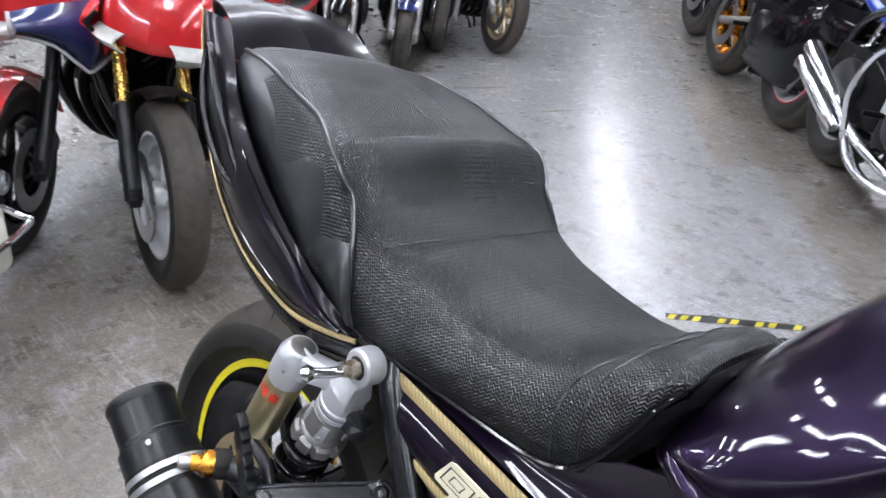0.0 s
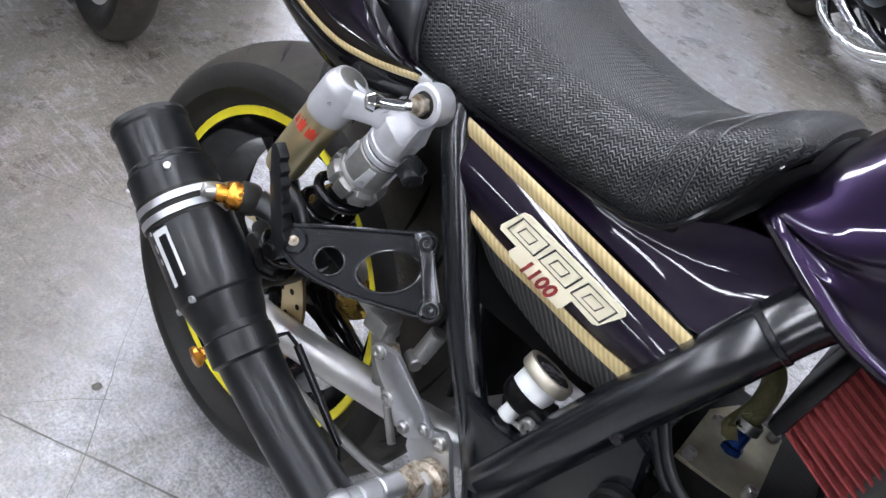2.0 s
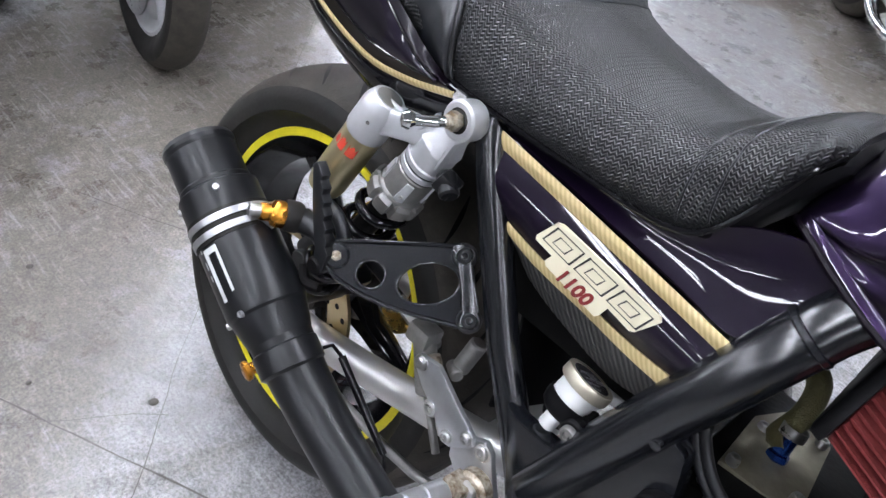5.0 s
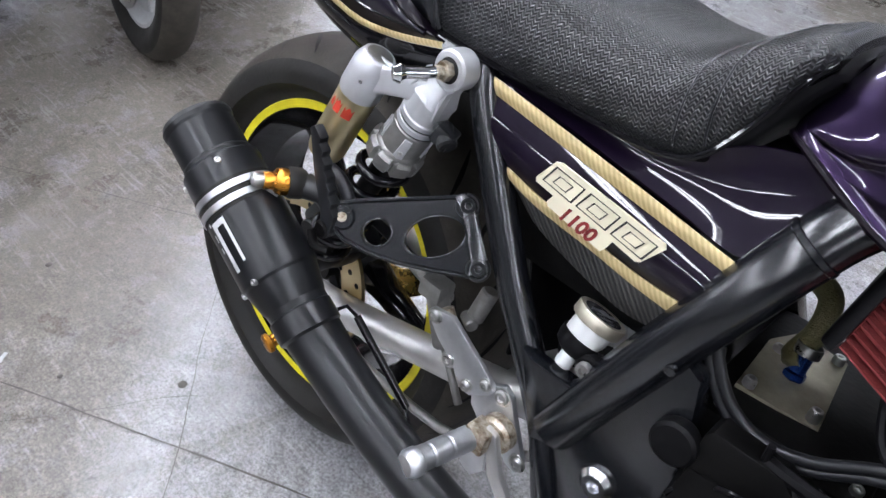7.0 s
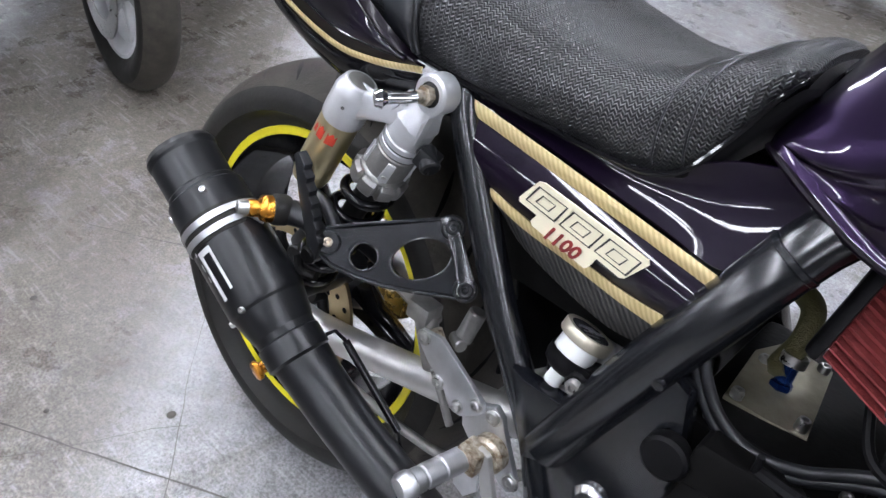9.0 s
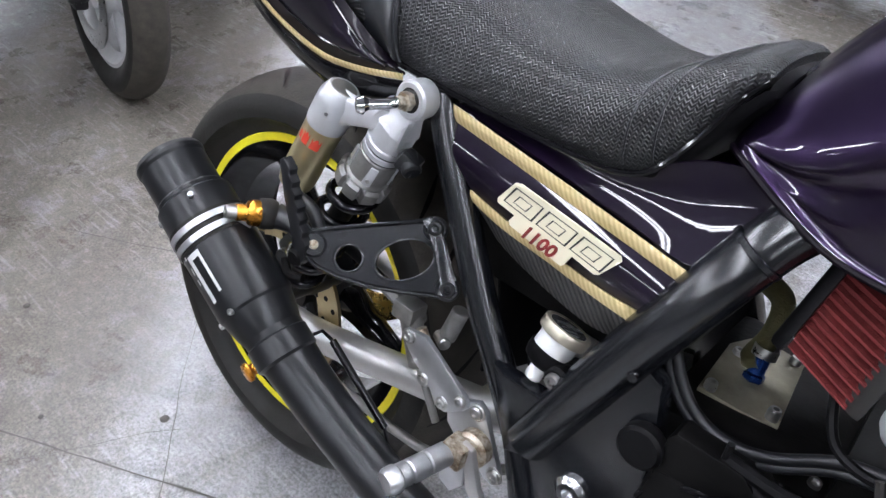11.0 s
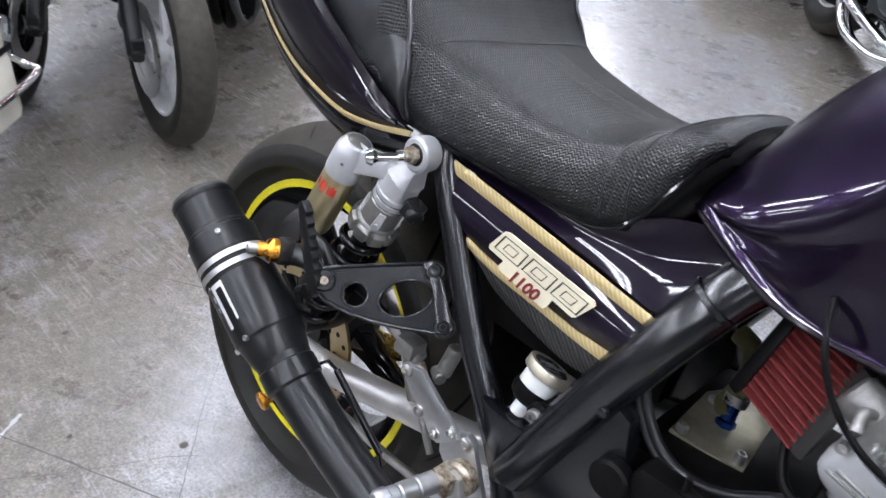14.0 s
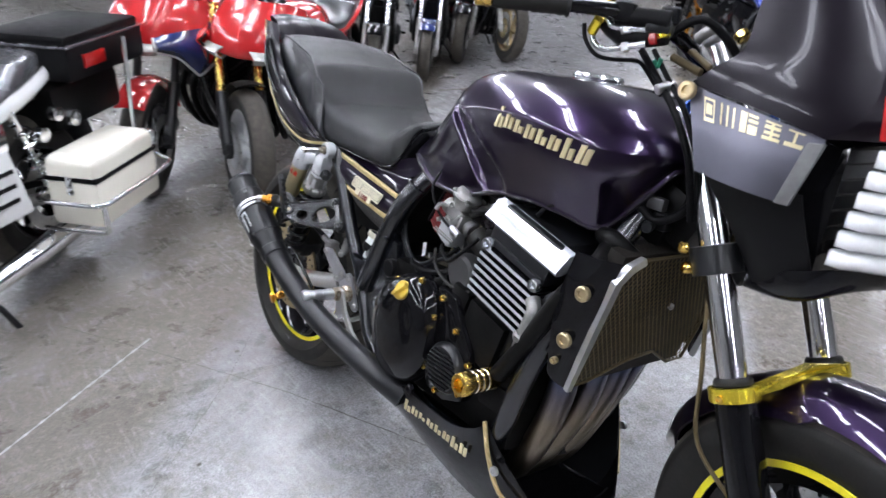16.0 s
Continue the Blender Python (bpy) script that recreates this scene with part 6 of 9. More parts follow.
part("side_casting", merged(block((0.865, -0.176, 0.485), (0.10, 0.02, 0.10), 0.006, pose(0, 0, 0, 0, 14, 0)), block((0.79, -0.17, 0.515), (0.05, 0.03, 0.08), 0.008, pose(0, 0, 0, 0, 14, 0))), BLACK_DULL, bike)

cl = [(0.578, 0.400), (0.585, 0.462), (0.612, 0.503), (0.66, 0.528), (0.705, 0.532), (0.742, 0.512), (0.758, 0.468), (0.760, 0.415), (0.748, 0.362), (0.715, 0.322), (0.672, 0.306), (0.63, 0.312), (0.598, 0.345)]
clutch = part("clutch_cover", loft([[Vector((0.672 + (x - 0.672) * k, yy, 0.42 + (z - 0.42) * k)) for x, z in cl_] for cl_ in [[(p.x, p.z) for p in curve_pts([(x, 0, z) for x, z in cl + cl[:1]], 4)[:-1]]] for k, yy in ((1.04, -0.17), (1.04, -0.196), (1.0, -0.202), (0.97, -0.215), (0.88, -0.226), (0.6, -0.231), (0.2, -0.232))]), BLACK_GLOSS, bike, "gloss black clutch cover", angle=60)
for p in ((0.586, 0.40), (0.592, 0.462), (0.629, 0.511), (0.705, 0.535), (0.754, 0.478), (0.752, 0.372), (0.60, 0.335), (0.66, 0.303)):
    bolt(clutch, (p[0], -0.202, p[1]), (0, -1, 0), 0.0062, 0.006, GOLD, label="gold cover bolt")
oa = Vector((0.677, -0.222, 0.504))
oil = part("oil_cap", lathe([(0.016, -0.02), (0.016, 0), (0.0190, 0.001), (0.0200, 0.003), (0.0200, 0.008), (0.0185, 0.0095), (0, 0.0095)], axis_to(oa, oa + Vector((-0.05, -1, 0.45))), 36), CAP_GOLD, bike, "gold oil filler cap")
grip_m = axis_to(oa, oa + Vector((-0.05, -1, 0.45)))
bm_g = loft([[Vector((w * e, y, h)) for e, h in ((-1.0, 0.008), (-0.75, 0.0165), (0.75, 0.0165), (1.0, 0.008))] for y, w in ((-0.0195, 0.0035), (-0.014, 0.0052), (0.014, 0.0052), (0.0195, 0.0035))])
bmesh.ops.transform(bm_g, matrix=grip_m @ Matrix.Rotation(radians(-38), 4, "Z"), verts=bm_g.verts)
part("cap_grip", ease(bm_g, 0.001), CAP_GOLD, oil, "raised finger grip")
gen = part("ignition_cover", merged(lathe([(0.050, 0.0), (0.050, 0.018), (0.046, 0.026), (0.042, 0.030), (0, 0.030)], axis_to((0.812, -0.185, 0.398), (0.812, -0.3, 0.398)), 36)), BLACK_SATIN, bike, "black finned round ignition cover")
for k in range(9):
    z = 0.398 - 0.034 + 0.0085 * k
    hw = math.sqrt(max(0.0002, 0.041 ** 2 - (z - 0.398) ** 2))
    part("cover_rib", block((0.812, -0.2165, z), (2 * hw, 0.006, 0.0035), 0.001, pose(0, 0, 0, 0, 0, 0)), BLACK_GLOSS, gen)
part("crank_side_cover", side_plate([(0.745, 0.54), (0.80, 0.535), (0.83, 0.49), (0.865, 0.45), (0.875, 0.40), (0.86, 0.345), (0.81, 0.325), (0.76, 0.33), (0.74, 0.36), (0.765, 0.42), (0.762, 0.49)], -0.198, -0.165, 0.008), BLACK_GLOSS, bike)
for p in ((0.768, 0.523), (0.821, 0.477), (0.866, 0.428), (0.856, 0.362), (0.79, 0.338)):
    bolt(bike, (p[0], -0.198, p[1]), (0, -1, 0), 0.0062, 0.007, GOLD, "cover_bolt", "gold cover bolt")
bolt(bike, (0.722, -0.205, 0.306), (0, -1, 0), 0.011, 0.006, BLACK_GLOSS, "drain_bolt")
part("oil_line_fitting", merged(tube([(0.972, -0.182, 0.60), (0.985, -0.19, 0.585), (0.978, -0.195, 0.55), (0.965, -0.192, 0.505)], [0.013, 0.0125, 0.010, 0.009], 14, 4), rod((0.974, -0.194, 0.540), (0.970, -0.193, 0.527), 0.0145, 8)), ALU_DULL, bike, "dull water pipe elbow")
part("coolant_pipe", tube([(1.03, -0.05, 0.735), (1.05, -0.11, 0.725), (1.075, -0.17, 0.70), (1.04, -0.195, 0.63), (0.98, -0.19, 0.52), (0.93, -0.185, 0.44)], 0.016, 14, 6), BLACK_DULL, bike, "black coolant hose")
part("breather_tube", tube([(0.86, -0.10, 0.74), (0.80, -0.12, 0.735), (0.74, -0.10, 0.73)], 0.008, 8, 5), BLACK_PLASTIC, bike)
part("plug_lead", tube([(0.96, -0.07, 0.72), (0.99, -0.02, 0.745), (1.04, 0.0, 0.75)], 0.006, 8, 5), BLACK_PLASTIC, bike)
part("plug_lead", tube([(0.90, -0.13, 0.725), (0.94, -0.145, 0.755), (1.00, -0.12, 0.765), (1.06, -0.07, 0.775)], 0.0045, 8, 5), BLACK_PLASTIC, bike)
part("round_cap", lathe([(0, 0), (0.019, 0), (0.021, 0.004), (0.019, 0.010), (0, 0.011)], axis_to((0.787, -0.070, 0.675), (0.77, -0.2, 0.72)), 24), GREY, bike, "dull grey round cap")
part("cross_hose", tube([(0.74, -0.135, 0.675), (0.775, -0.125, 0.70), (0.82, -0.10, 0.715), (0.87, -0.06, 0.73)], 0.008, 10, 5), RUBBER, bike)
slider_m = axis_to((0.908, -0.155, 0.420), (0.908, -0.26, 0.420))
crash = part("crash_slider", lathe([(0, 0), (0.0205, 0), (0.0205, 0.04), (0.0195, 0.041), (0.0195, 0.044), (0.0205, 0.045), (0.0205, 0.053), (0.0195, 0.054), (0.0195, 0.057), (0.0205, 0.058), (0.0205, 0.066), (0.0195, 0.067), (0.0195, 0.070), (0.0205, 0.071), (0.022, 0.078), (0.022, 0.096), (0.0195, 0.1), (0.0125, 0.1), (0.0115, 0.085), (0, 0.085)], slider_m, 34), GOLD, bike, "gold machined crash slider")
for h in (0.0425, 0.0555, 0.0685):
    part("slider_ring", lathe([(0.0198, h - 0.001), (0.0208, h), (0.0198, h + 0.001)], slider_m, 30), ALU_BRIGHT, crash)
part("slider_bracket", block((0.915, -0.16, 0.385), (0.07, 0.03, 0.055), 0.008), BLACK_DULL, bike)
part("oil_filter_housing", rod((0.935, -0.02, 0.30), (0.995, -0.02, 0.30), 0.038, 24), BLACK_DULL, bike)
part("engine_mount", block((0.90, -0.14, 0.345), (0.06, 0.04, 0.04), 0.008), BLACK_DULL, bike)

# carburettors, pod filter box, hoses
for i, yc in enumerate((-0.135, -0.045, 0.045, 0.135)):
    cm = pose(0.707, yc, 0.661, 0, 20, 0) @ Matrix.Scale(0.86, 4)

    def cb_(bm):
        bmesh.ops.transform(bm, matrix=cm, verts=bm.verts)
        return bm

    carb = part("carburettor", merged(cb_(block((0.0, 0, 0.004), (0.050, 0.046, 0.050), 0.010)), cb_(rod((-0.052, 0, 0.004), (0.052, 0, 0.0), 0.0205, 22)), cb_(block((0.032, 0, 0.002), (0.009, 0.064, 0.050), 0.004)), cb_(lathe([(0, 0), (0.024, 0), (0.026, 0.010), (0.030, 0.020), (0.030, 0.026), (0, 0.026)], pose(-0.004, 0, 0.026), 24))), ALU_DULL, bike, "grey cast carburettor")
    bowl = part("float_bowl", cb_(loft([[Vector((0.006 + 0.032 * sx * math.copysign(abs(math.cos(t)) ** 0.6, math.cos(t)), -0.008 + 0.026 * sx * math.copysign(abs(math.sin(t)) ** 0.6, math.sin(t)), z)) for t in [2 * math.pi * k / 24 for k in range(24)]] for sx, z in ((1.10, -0.018), (1.10, -0.024), (1.0, -0.025), (1.0, -0.046), (0.93, -0.056), (0.7, -0.063), (0.3, -0.065))])), ALU_MATTE, carb, "silver float bowl")
    part("drain_boss", cb_(rod((0.006, -0.008, -0.062), (0.010, -0.010, -0.074), 0.008, 12)), ALU, bowl)
    part("diaphragm_cap", cb_(lathe([(0.030, -0.004), (0.036, -0.003), (0.036, 0.003), (0.031, 0.005), (0.027, 0.013), (0.022, 0.017), (0.008, 0.019), (0, 0.019)], pose(-0.004, 0, 0.054), 28)), ALU_DULL, carb, "grey cast diaphragm cap")
    for k in range(4):
        a = math.pi / 4 + k * math.pi / 2
        bolt(carb, cm @ Vector((-0.004 + 0.034 * math.cos(a), 0.034 * math.sin(a), 0.058)), (0, -0.3, 1), 0.0042, 0.004, STEEL, "screw", n=8)
    for dx, dz in ((-0.024, -0.020), (0.032, -0.020), (-0.016, 0.026), (0.022, 0.018)):
        bolt(carb, cm @ Vector((dx, -0.036 if dz < 0 else -0.024, dz)), (0, -1, 0), 0.0048, 0.005, STEEL, "screw", n=8)
    part("linkage_arm", cb_(merged(block((0.020, -0.031, 0.004), (0.012, 0.004, 0.034), 0.001, pose(0, 0, 0, 0, 25, 0)), block((0.034, -0.034, -0.010), (0.030, 0.004, 0.010), 0.001))), STEEL, carb, "zinc throttle linkage arm")
    part("return_spring", cb_(tube([(-0.012 + 0.0007 * k, -0.030 + 0.0045 * math.cos(k * 1.05), -0.004 + 0.0045 * math.sin(k * 1.05)) for k in range(36)], 0.0009, 5)), STEEL, carb)
    part("fuel_joint", cb_(tube([(-0.030, -0.024, 0.012), (-0.036, -0.040, 0.014), (-0.030, -0.052, 0.004)], 0.005, 10, 4)), ALU_DULL, carb)
    part("intake_boot", lathe([(0, 0), (0.024, 0), (0.026, 0.006), (0.024, 0.012), (0.026, 0.055), (0.029, 0.058), (0.029, 0.068), (0, 0.068)], axis_to((0.764, yc, 0.641), (0.835, yc, 0.612)), 20), RUBBER, bike)
part("throttle_cable", tube([(0.628, -0.135, 0.735), (0.640, -0.160, 0.711), (0.652, -0.166, 0.692), (0.664, -0.166, 0.676), (0.690, -0.166, 0.656), (0.724, -0.170, 0.646)], 0.0027, 8, 6), BLACK_PLASTIC, bike, "black cable looping past the carburettors")
part("cable_ferrule", rod((0.726, -0.172, 0.649), (0.753, -0.172, 0.640), 0.0068, 16), ALU, bike, "polished cable ferrule")
for k in (0, 1):
    part("choke_rail", rod(Vector((0.680, -0.176, 0.635)) + Vector((0.006 * k, 0, 0.004 * k)), Vector((0.737, -0.176, 0.621)) + Vector((0.006 * k, 0, 0.004 * k)), 0.0016, 10), ALU_DULL, bike, "thin alloy choke rail")
fm = Matrix.Translation((0.600, 0, 0.662)) @ Euler((0, radians(9), 0)).to_matrix().to_4x4()
for side_ in (-1, 1):
    def fl_(bm):
        """Sets a pod in place: its outer flank leans in towards the top and flares towards the carburettor."""
        for v in bm.verts:
            outer = 0.117 + 0.5 * v.co.x - 0.36 * (v.co.z + 0.04)
            v.co.y = side_ * (outer + (0.006 - outer) * (v.co.y * -side_ + 0.0555) / 0.111)
        bmesh.ops.recalc_face_normals(bm, faces=bm.faces)
        bmesh.ops.transform(bm, matrix=fm, verts=bm.verts)
        return bm

    flt = part("air_filter", fl_(block((0.030, 0, -0.002), (0.058, 0.094, 0.078), 0.010)), RED_FILTER, bike, "red pleated pod air filter with a black end plate")
    part("end_plate", fl_(block((-0.003, 0, 0), (0.012, 0.114, 0.092), 0.004)), BLACK_PLASTIC, flt, "black rubber end plate")
    part("filter_collar", fl_(block((0.062, 0, -0.002), (0.016, 0.106, 0.080), 0.006)), RUBBER, flt)
    for k in range(13):
        z = -0.0400 + 0.0064 * k
        for s in (-1, 1):
            part("pleat", fl_(prism([(0.004, s * 0.046, z), (0.004, s * 0.0555, z + 0.0012), (0.004, s * 0.0555, z + 0.0024), (0.004, s * 0.046, z + 0.0036)], (1, 0, 0), 0.054)), RED_FILTER, flt)
    for k in range(15):
        y = -0.0462 + 0.0064 * k
        part("pleat", fl_(prism([(0.004, y, 0.036), (0.004, y + 0.0012, 0.0440), (0.004, y + 0.0024, 0.0440), (0.004, y + 0.0036, 0.036)], (1, 0, 0), 0.054)), RED_FILTER, flt)
part("vent_plate", prism([(0.546, -0.072, 0.516), (0.540, 0.02, 0.520), (0.556, 0.064, 0.520), (0.605, 0.066, 0.516), (0.618, -0.058, 0.512), (0.585, -0.066, 0.513)], (0, 0, 1), 0.005, 0.001), DULL_GOLD, bike, "dull gold crankcase vent plate")
for p in ((0.597, 0.056), (0.609, -0.050), (0.554, -0.064), (0.552, 0.012)):
    bolt(bike, (p[0], p[1], 0.519), (0, 0, 1), 0.006, 0.010, STEEL, "vent_plate_screw")
part("hose_fitting", merged(rod((0.577, -0.012, 0.519), (0.576, -0.010, 0.527), 0.0105, 6), rod((0.576, -0.010, 0.527), (0.575, -0.008, 0.546), 0.008, 12)), BLUE_ALU, bike, "blue anodised hose fitting")
part("vent_hose", tube([(0.575, -0.008, 0.542), (0.566, -0.004, 0.536), (0.572, 0.004, 0.562), (0.570, 0.012, 0.584), (0.562, 0.020, 0.595), (0.543, 0.026, 0.600)], 0.0108, 14, 6), HOSE, bike, "olive braided vent hose")
for off, r in ((0.0, 0.0052), (0.009, 0.0046)):
    part("wiring_harness", tube([(0.515 - off, -0.118, 0.605 - off), (0.530 - off, -0.125, 0.569), (0.558 - off * 0.7, -0.128, 0.537 - off * 0.6), (0.592, -0.130, 0.526 - off), (0.628, -0.132, 0.538 - off), (0.670, -0.135, 0.570 - off), (0.72, -0.14, 0.585 - off)], r, 10, 6), BLACK_SATIN, bike, "black wiring loom")
part("wiring_harness", tube([(0.60, -0.15, 0.528), (0.66, -0.16, 0.535), (0.74, -0.16, 0.56), (0.80, -0.15, 0.575)], 0.006, 8, 6), BLACK_PLASTIC, bike, "black wiring loom")
part("starter_motor", lathe([(0, 0), (0.030, 0.0), (0.036, 0.005), (0.037, 0.012), (0.037, 0.2), (0, 0.2)], axis_to((0.772, -0.175, 0.572), (0.772, 0.05, 0.572)), 28), GREY_CAST, bike, "grey-black starter motor")
# two plain dark blocks, added to hide bright floor behind the gaps
part("left_filler", block((0.405, 0.112, 0.45), (0.14, 0.024, 0.16), 0.008), BLACK_PLASTIC, bike, "plain black block added to fill the left side")
part("intake_filler", block((0.815, 0.0, 0.635), (0.05, 0.29, 0.07), 0.01), BLACK_DULL, bike)
# small hoses, wires and castings behind the frame
for pts, r, mat in (
    ([(0.60, -0.155, 0.545), (0.605, -0.15, 0.50), (0.63, -0.15, 0.475), (0.67, -0.16, 0.53)], 0.0032, BLACK_PLASTIC),
    ([(0.70, -0.165, 0.60), (0.735, -0.175, 0.585), (0.775, -0.178, 0.615), (0.80, -0.165, 0.65)], 0.004, BLACK_PLASTIC),
    ([(0.69, -0.17, 0.595), (0.71, -0.18, 0.565), (0.76, -0.182, 0.545), (0.815, -0.178, 0.55)], 0.0034, RUBBER),
    ([(0.64, -0.10, 0.60), (0.66, -0.13, 0.575), (0.70, -0.15, 0.58), (0.74, -0.155, 0.61)], 0.0042, BLACK_PLASTIC),
    ([(0.755, -0.15, 0.69), (0.79, -0.16, 0.70), (0.83, -0.15, 0.715), (0.88, -0.12, 0.735)], 0.0045, BLACK_PLASTIC),
):
    part("small_hose", tube(pts, r, 8, 6), mat, bike)
part("wire_connector", block((0.646, -0.152, 0.505), (0.026, 0.012, 0.014), 0.002, pose(0, 0, 0, 0, 20, 0)), WHITE_PLASTIC, bike, "milky wire connector")
sprocket_cover = part("sprocket_cover", side_plate([(0.557, 0.520), (0.562, 0.528), (0.618, 0.529), (0.642, 0.512), (0.636, 0.455), (0.600, 0.425), (0.568, 0.430), (0.557, 0.455)], -0.160, -0.120, 0.003), BLACK_DULL, bike, "sooty black sprocket cover")
part("cover_rib", tube([(0.610 + 0.056 * math.cos(a), -0.161, 0.436 + 0.056 * math.sin(a)) for a in [radians(40 + 7 * k) for k in range(19)]], 0.0032, 8), BLACK_GLOSS, sprocket_cover)
part("cover_rib", tube([(0.610 + 0.030 * math.cos(a), -0.161, 0.436 + 0.030 * math.sin(a)) for a in [radians(20 + 8 * k) for k in range(21)]], 0.0040, 8), BLACK_GLOSS, sprocket_cover)
# block added so that the gap between carburettors and cylinders stays dark
part("gap_filler", block((0.800, 0.0, 0.585), (0.13, 0.29, 0.11), 0.012), BLACK_DULL, bike, "plain dark block added to fill the gap under the intakes")
for k in range(3):
    part("loom_sleeve", tube([(0.628 + 0.012 * k, -0.152, 0.520 - 0.004 * k), (0.662 + 0.010 * k, -0.165, 0.512), (0.70, -0.172, 0.505 + 0.010 * k), (0.745, -0.170, 0.528 + 0.012 * k)], 0.006 + 0.001 * k, 10, 6), BLACK_PLASTIC, bike, "black sleeved wiring")
for x, y, z in ((0.575, -0.118, 0.505), (0.64, -0.118, 0.505), (0.662, -0.10, 0.516), (0.548, -0.105, 0.512)):
    bolt(bike, (x, y, z), (0, -0.4, 1), 0.0055, 0.006, STEEL, "case_bolt")
for k in range(4):
    part("case_rib", block((0.566 + 0.028 * k, -0.128, 0.478), (0.005, 0.018, 0.055), 0.001), BLACK_SATIN, case_)
part("hose_clamp", lathe([(0.0108, -0.005), (0.0120, -0.005), (0.0120, 0.005), (0.0108, 0.005)], axis_to((0.5750, -0.006, 0.550), (0.574, -0.002, 0.57)), 20, closed=True), STEEL, bike)
part("battery_box", block((0.37, 0, 0.60), (0.20, 0.20, 0.16), 0.01), BLACK_DULL, bike)
part("inner_fender", merged(patch([(0.22, -0.09, 0.70), (0.30, -0.09, 0.62), (0.335, -0.09, 0.50), (0.34, -0.09, 0.40)], [(0.22, 0.09, 0.70), (0.30, 0.09, 0.62), (0.335, 0.09, 0.50), (0.34, 0.09, 0.40)], (0.03, 0, 0), 5, 0.004)), BLACK_PLASTIC, bike, "black inner mudguard")

# under cowl with gold piping
for s in (-1, 1):
    top_e = curve_pts([(0.56, s * 0.188, 0.286), (0.64, s * 0.202, 0.293), (0.70, s * 0.205, 0.299), (0.78, s * 0.207, 0.300), (0.86, s * 0.205, 0.302), (0.915, s * 0.198, 0.324), (0.93, s * 0.190, 0.345)], 4)
    low_e = curve_pts([(0.545, s * 0.165, 0.262), (0.64, s * 0.175, 0.225), (0.70, s * 0.172, 0.205), (0.80, s * 0.160, 0.170), (0.90, s * 0.140, 0.140), (1.00, s * 0.115, 0.145), (1.05, s * 0.10, 0.165)], 4)
    pan = part("under_cowl", patch(top_e, low_e, (0, s * 0.012, 0), 6, 0.004), BLACK_GLOSS, bike, "gloss black under cowl panel", angle=60)
    front_a = curve_pts([(0.93, s * 0.190, 0.345), (0.955, s * 0.185, 0.275), (0.99, s * 0.165, 0.21), (1.05, s * 0.10, 0.165)], 5)
    lip_b = curve_pts([(0.945, s * 0.180, 0.345), (0.982, s * 0.155, 0.290), (1.008, s * 0.140, 0.215), (1.02, s * 0.12, 0.155)], 5)
    if s > 0:
        part("cowl_lip", patch(lip_b, [Vector((p.x - 0.12, p.y - 0.004, p.z - 0.01)) for p in lip_b], (0, 0.004, 0), 4, 0.004), BLACK_SATIN, pan, angle=60)
    part("gold_piping", tube([p + Vector((0, s * 0.004, 0)) for p in front_a[:-3]], 0.0045, 10), STRIPE, pan, "gold piping line")
    bolt(pan, (0.972, s * 0.190, 0.265), (0, s, 0), 0.009, 0.004, ALU, label="alloy cowl screw")
    if s < 0:
        def cowl_side(x, z):
            zl, wl = 0.205 - 0.325 * (x - 0.70), 0.172 - 0.16 * (x - 0.70)
            f_ = min(1.0, max(0.0, (0.300 - z) / (0.300 - zl)))
            return -(0.206 + (wl - 0.206) * f_ + 0.012 * math.sin(math.pi * f_)) - 0.0012

        bar_letters(pan, cowl_side, 0.708, 0.905, 0.268, 0.266, [0.026, 0.019, 0.018, 0.018, 0.019, 0.018, 0.026, 0.024], LETTER, "word_mark_block", 0.0004, 0.25, "flat gold word mark block")
part("cowl_front", patch(curve_pts([(0.99, -0.115, 0.146), (1.01, -0.112, 0.150), (1.025, -0.108, 0.162), (1.03, -0.105, 0.175)], 4), curve_pts([(0.99, 0.115, 0.146), (1.01, 0.112, 0.150), (1.025, 0.108, 0.162), (1.03, 0.105, 0.175)], 4), (0.01, 0, -0.01), 8, 0.004), BLACK_GLOSS, bike, "gloss black front lip of the under cowl", angle=60)
part("cowl_belly", patch(curve_pts([(0.55, -0.16, 0.262), (0.70, -0.165, 0.205), (0.90, -0.135, 0.14), (1.05, -0.10, 0.165)], 4), curve_pts([(0.55, 0.16, 0.262), (0.70, 0.165, 0.205), (0.90, 0.135, 0.14), (1.05, 0.10, 0.165)], 4), (0, 0, -0.02), 8, 0.004), BLACK_GLOSS, bike)

# radiator with gold mesh guard and alloy edge
ra_, rb_ = Vector((1.118, 0, 0.725)), Vector((1.058, 0, 0.475))
rdir = (rb_ - ra_).normalized()
rn = Vector((0.25 / 0.257, 0, -0.06 / 0.257))
rn = Vector((-rdir.z, 0, rdir.x)) if rdir.z < 0 else rn
if rn.x < 0:
    rn = -rn
L = (rb_ - ra_).length


def rad(y, v, d):
    """A point of the radiator: across, down its face, and ahead of it."""
    return ra_ + Vector((0, y, 0)) + rdir * v + rn * d


radiator = part("radiator", loft([[rad(-0.165, v, d), rad(0.165, v, d)][::1] + [rad(0.165, v, d2), rad(-0.165, v, d2)] for v, d, d2 in ((0.0, 0.0, -0.03), (L, 0.0, -0.03))]), CORE, bike, "dusty black radiator")
outline = [(-0.16, 0.0), (0.16, 0.0), (0.16, L * 0.97), (0.11, L * 0.97), (0.04, L * 0.82), (-0.03, L * 0.84), (-0.126, L * 0.945), (-0.16, L * 0.955)]


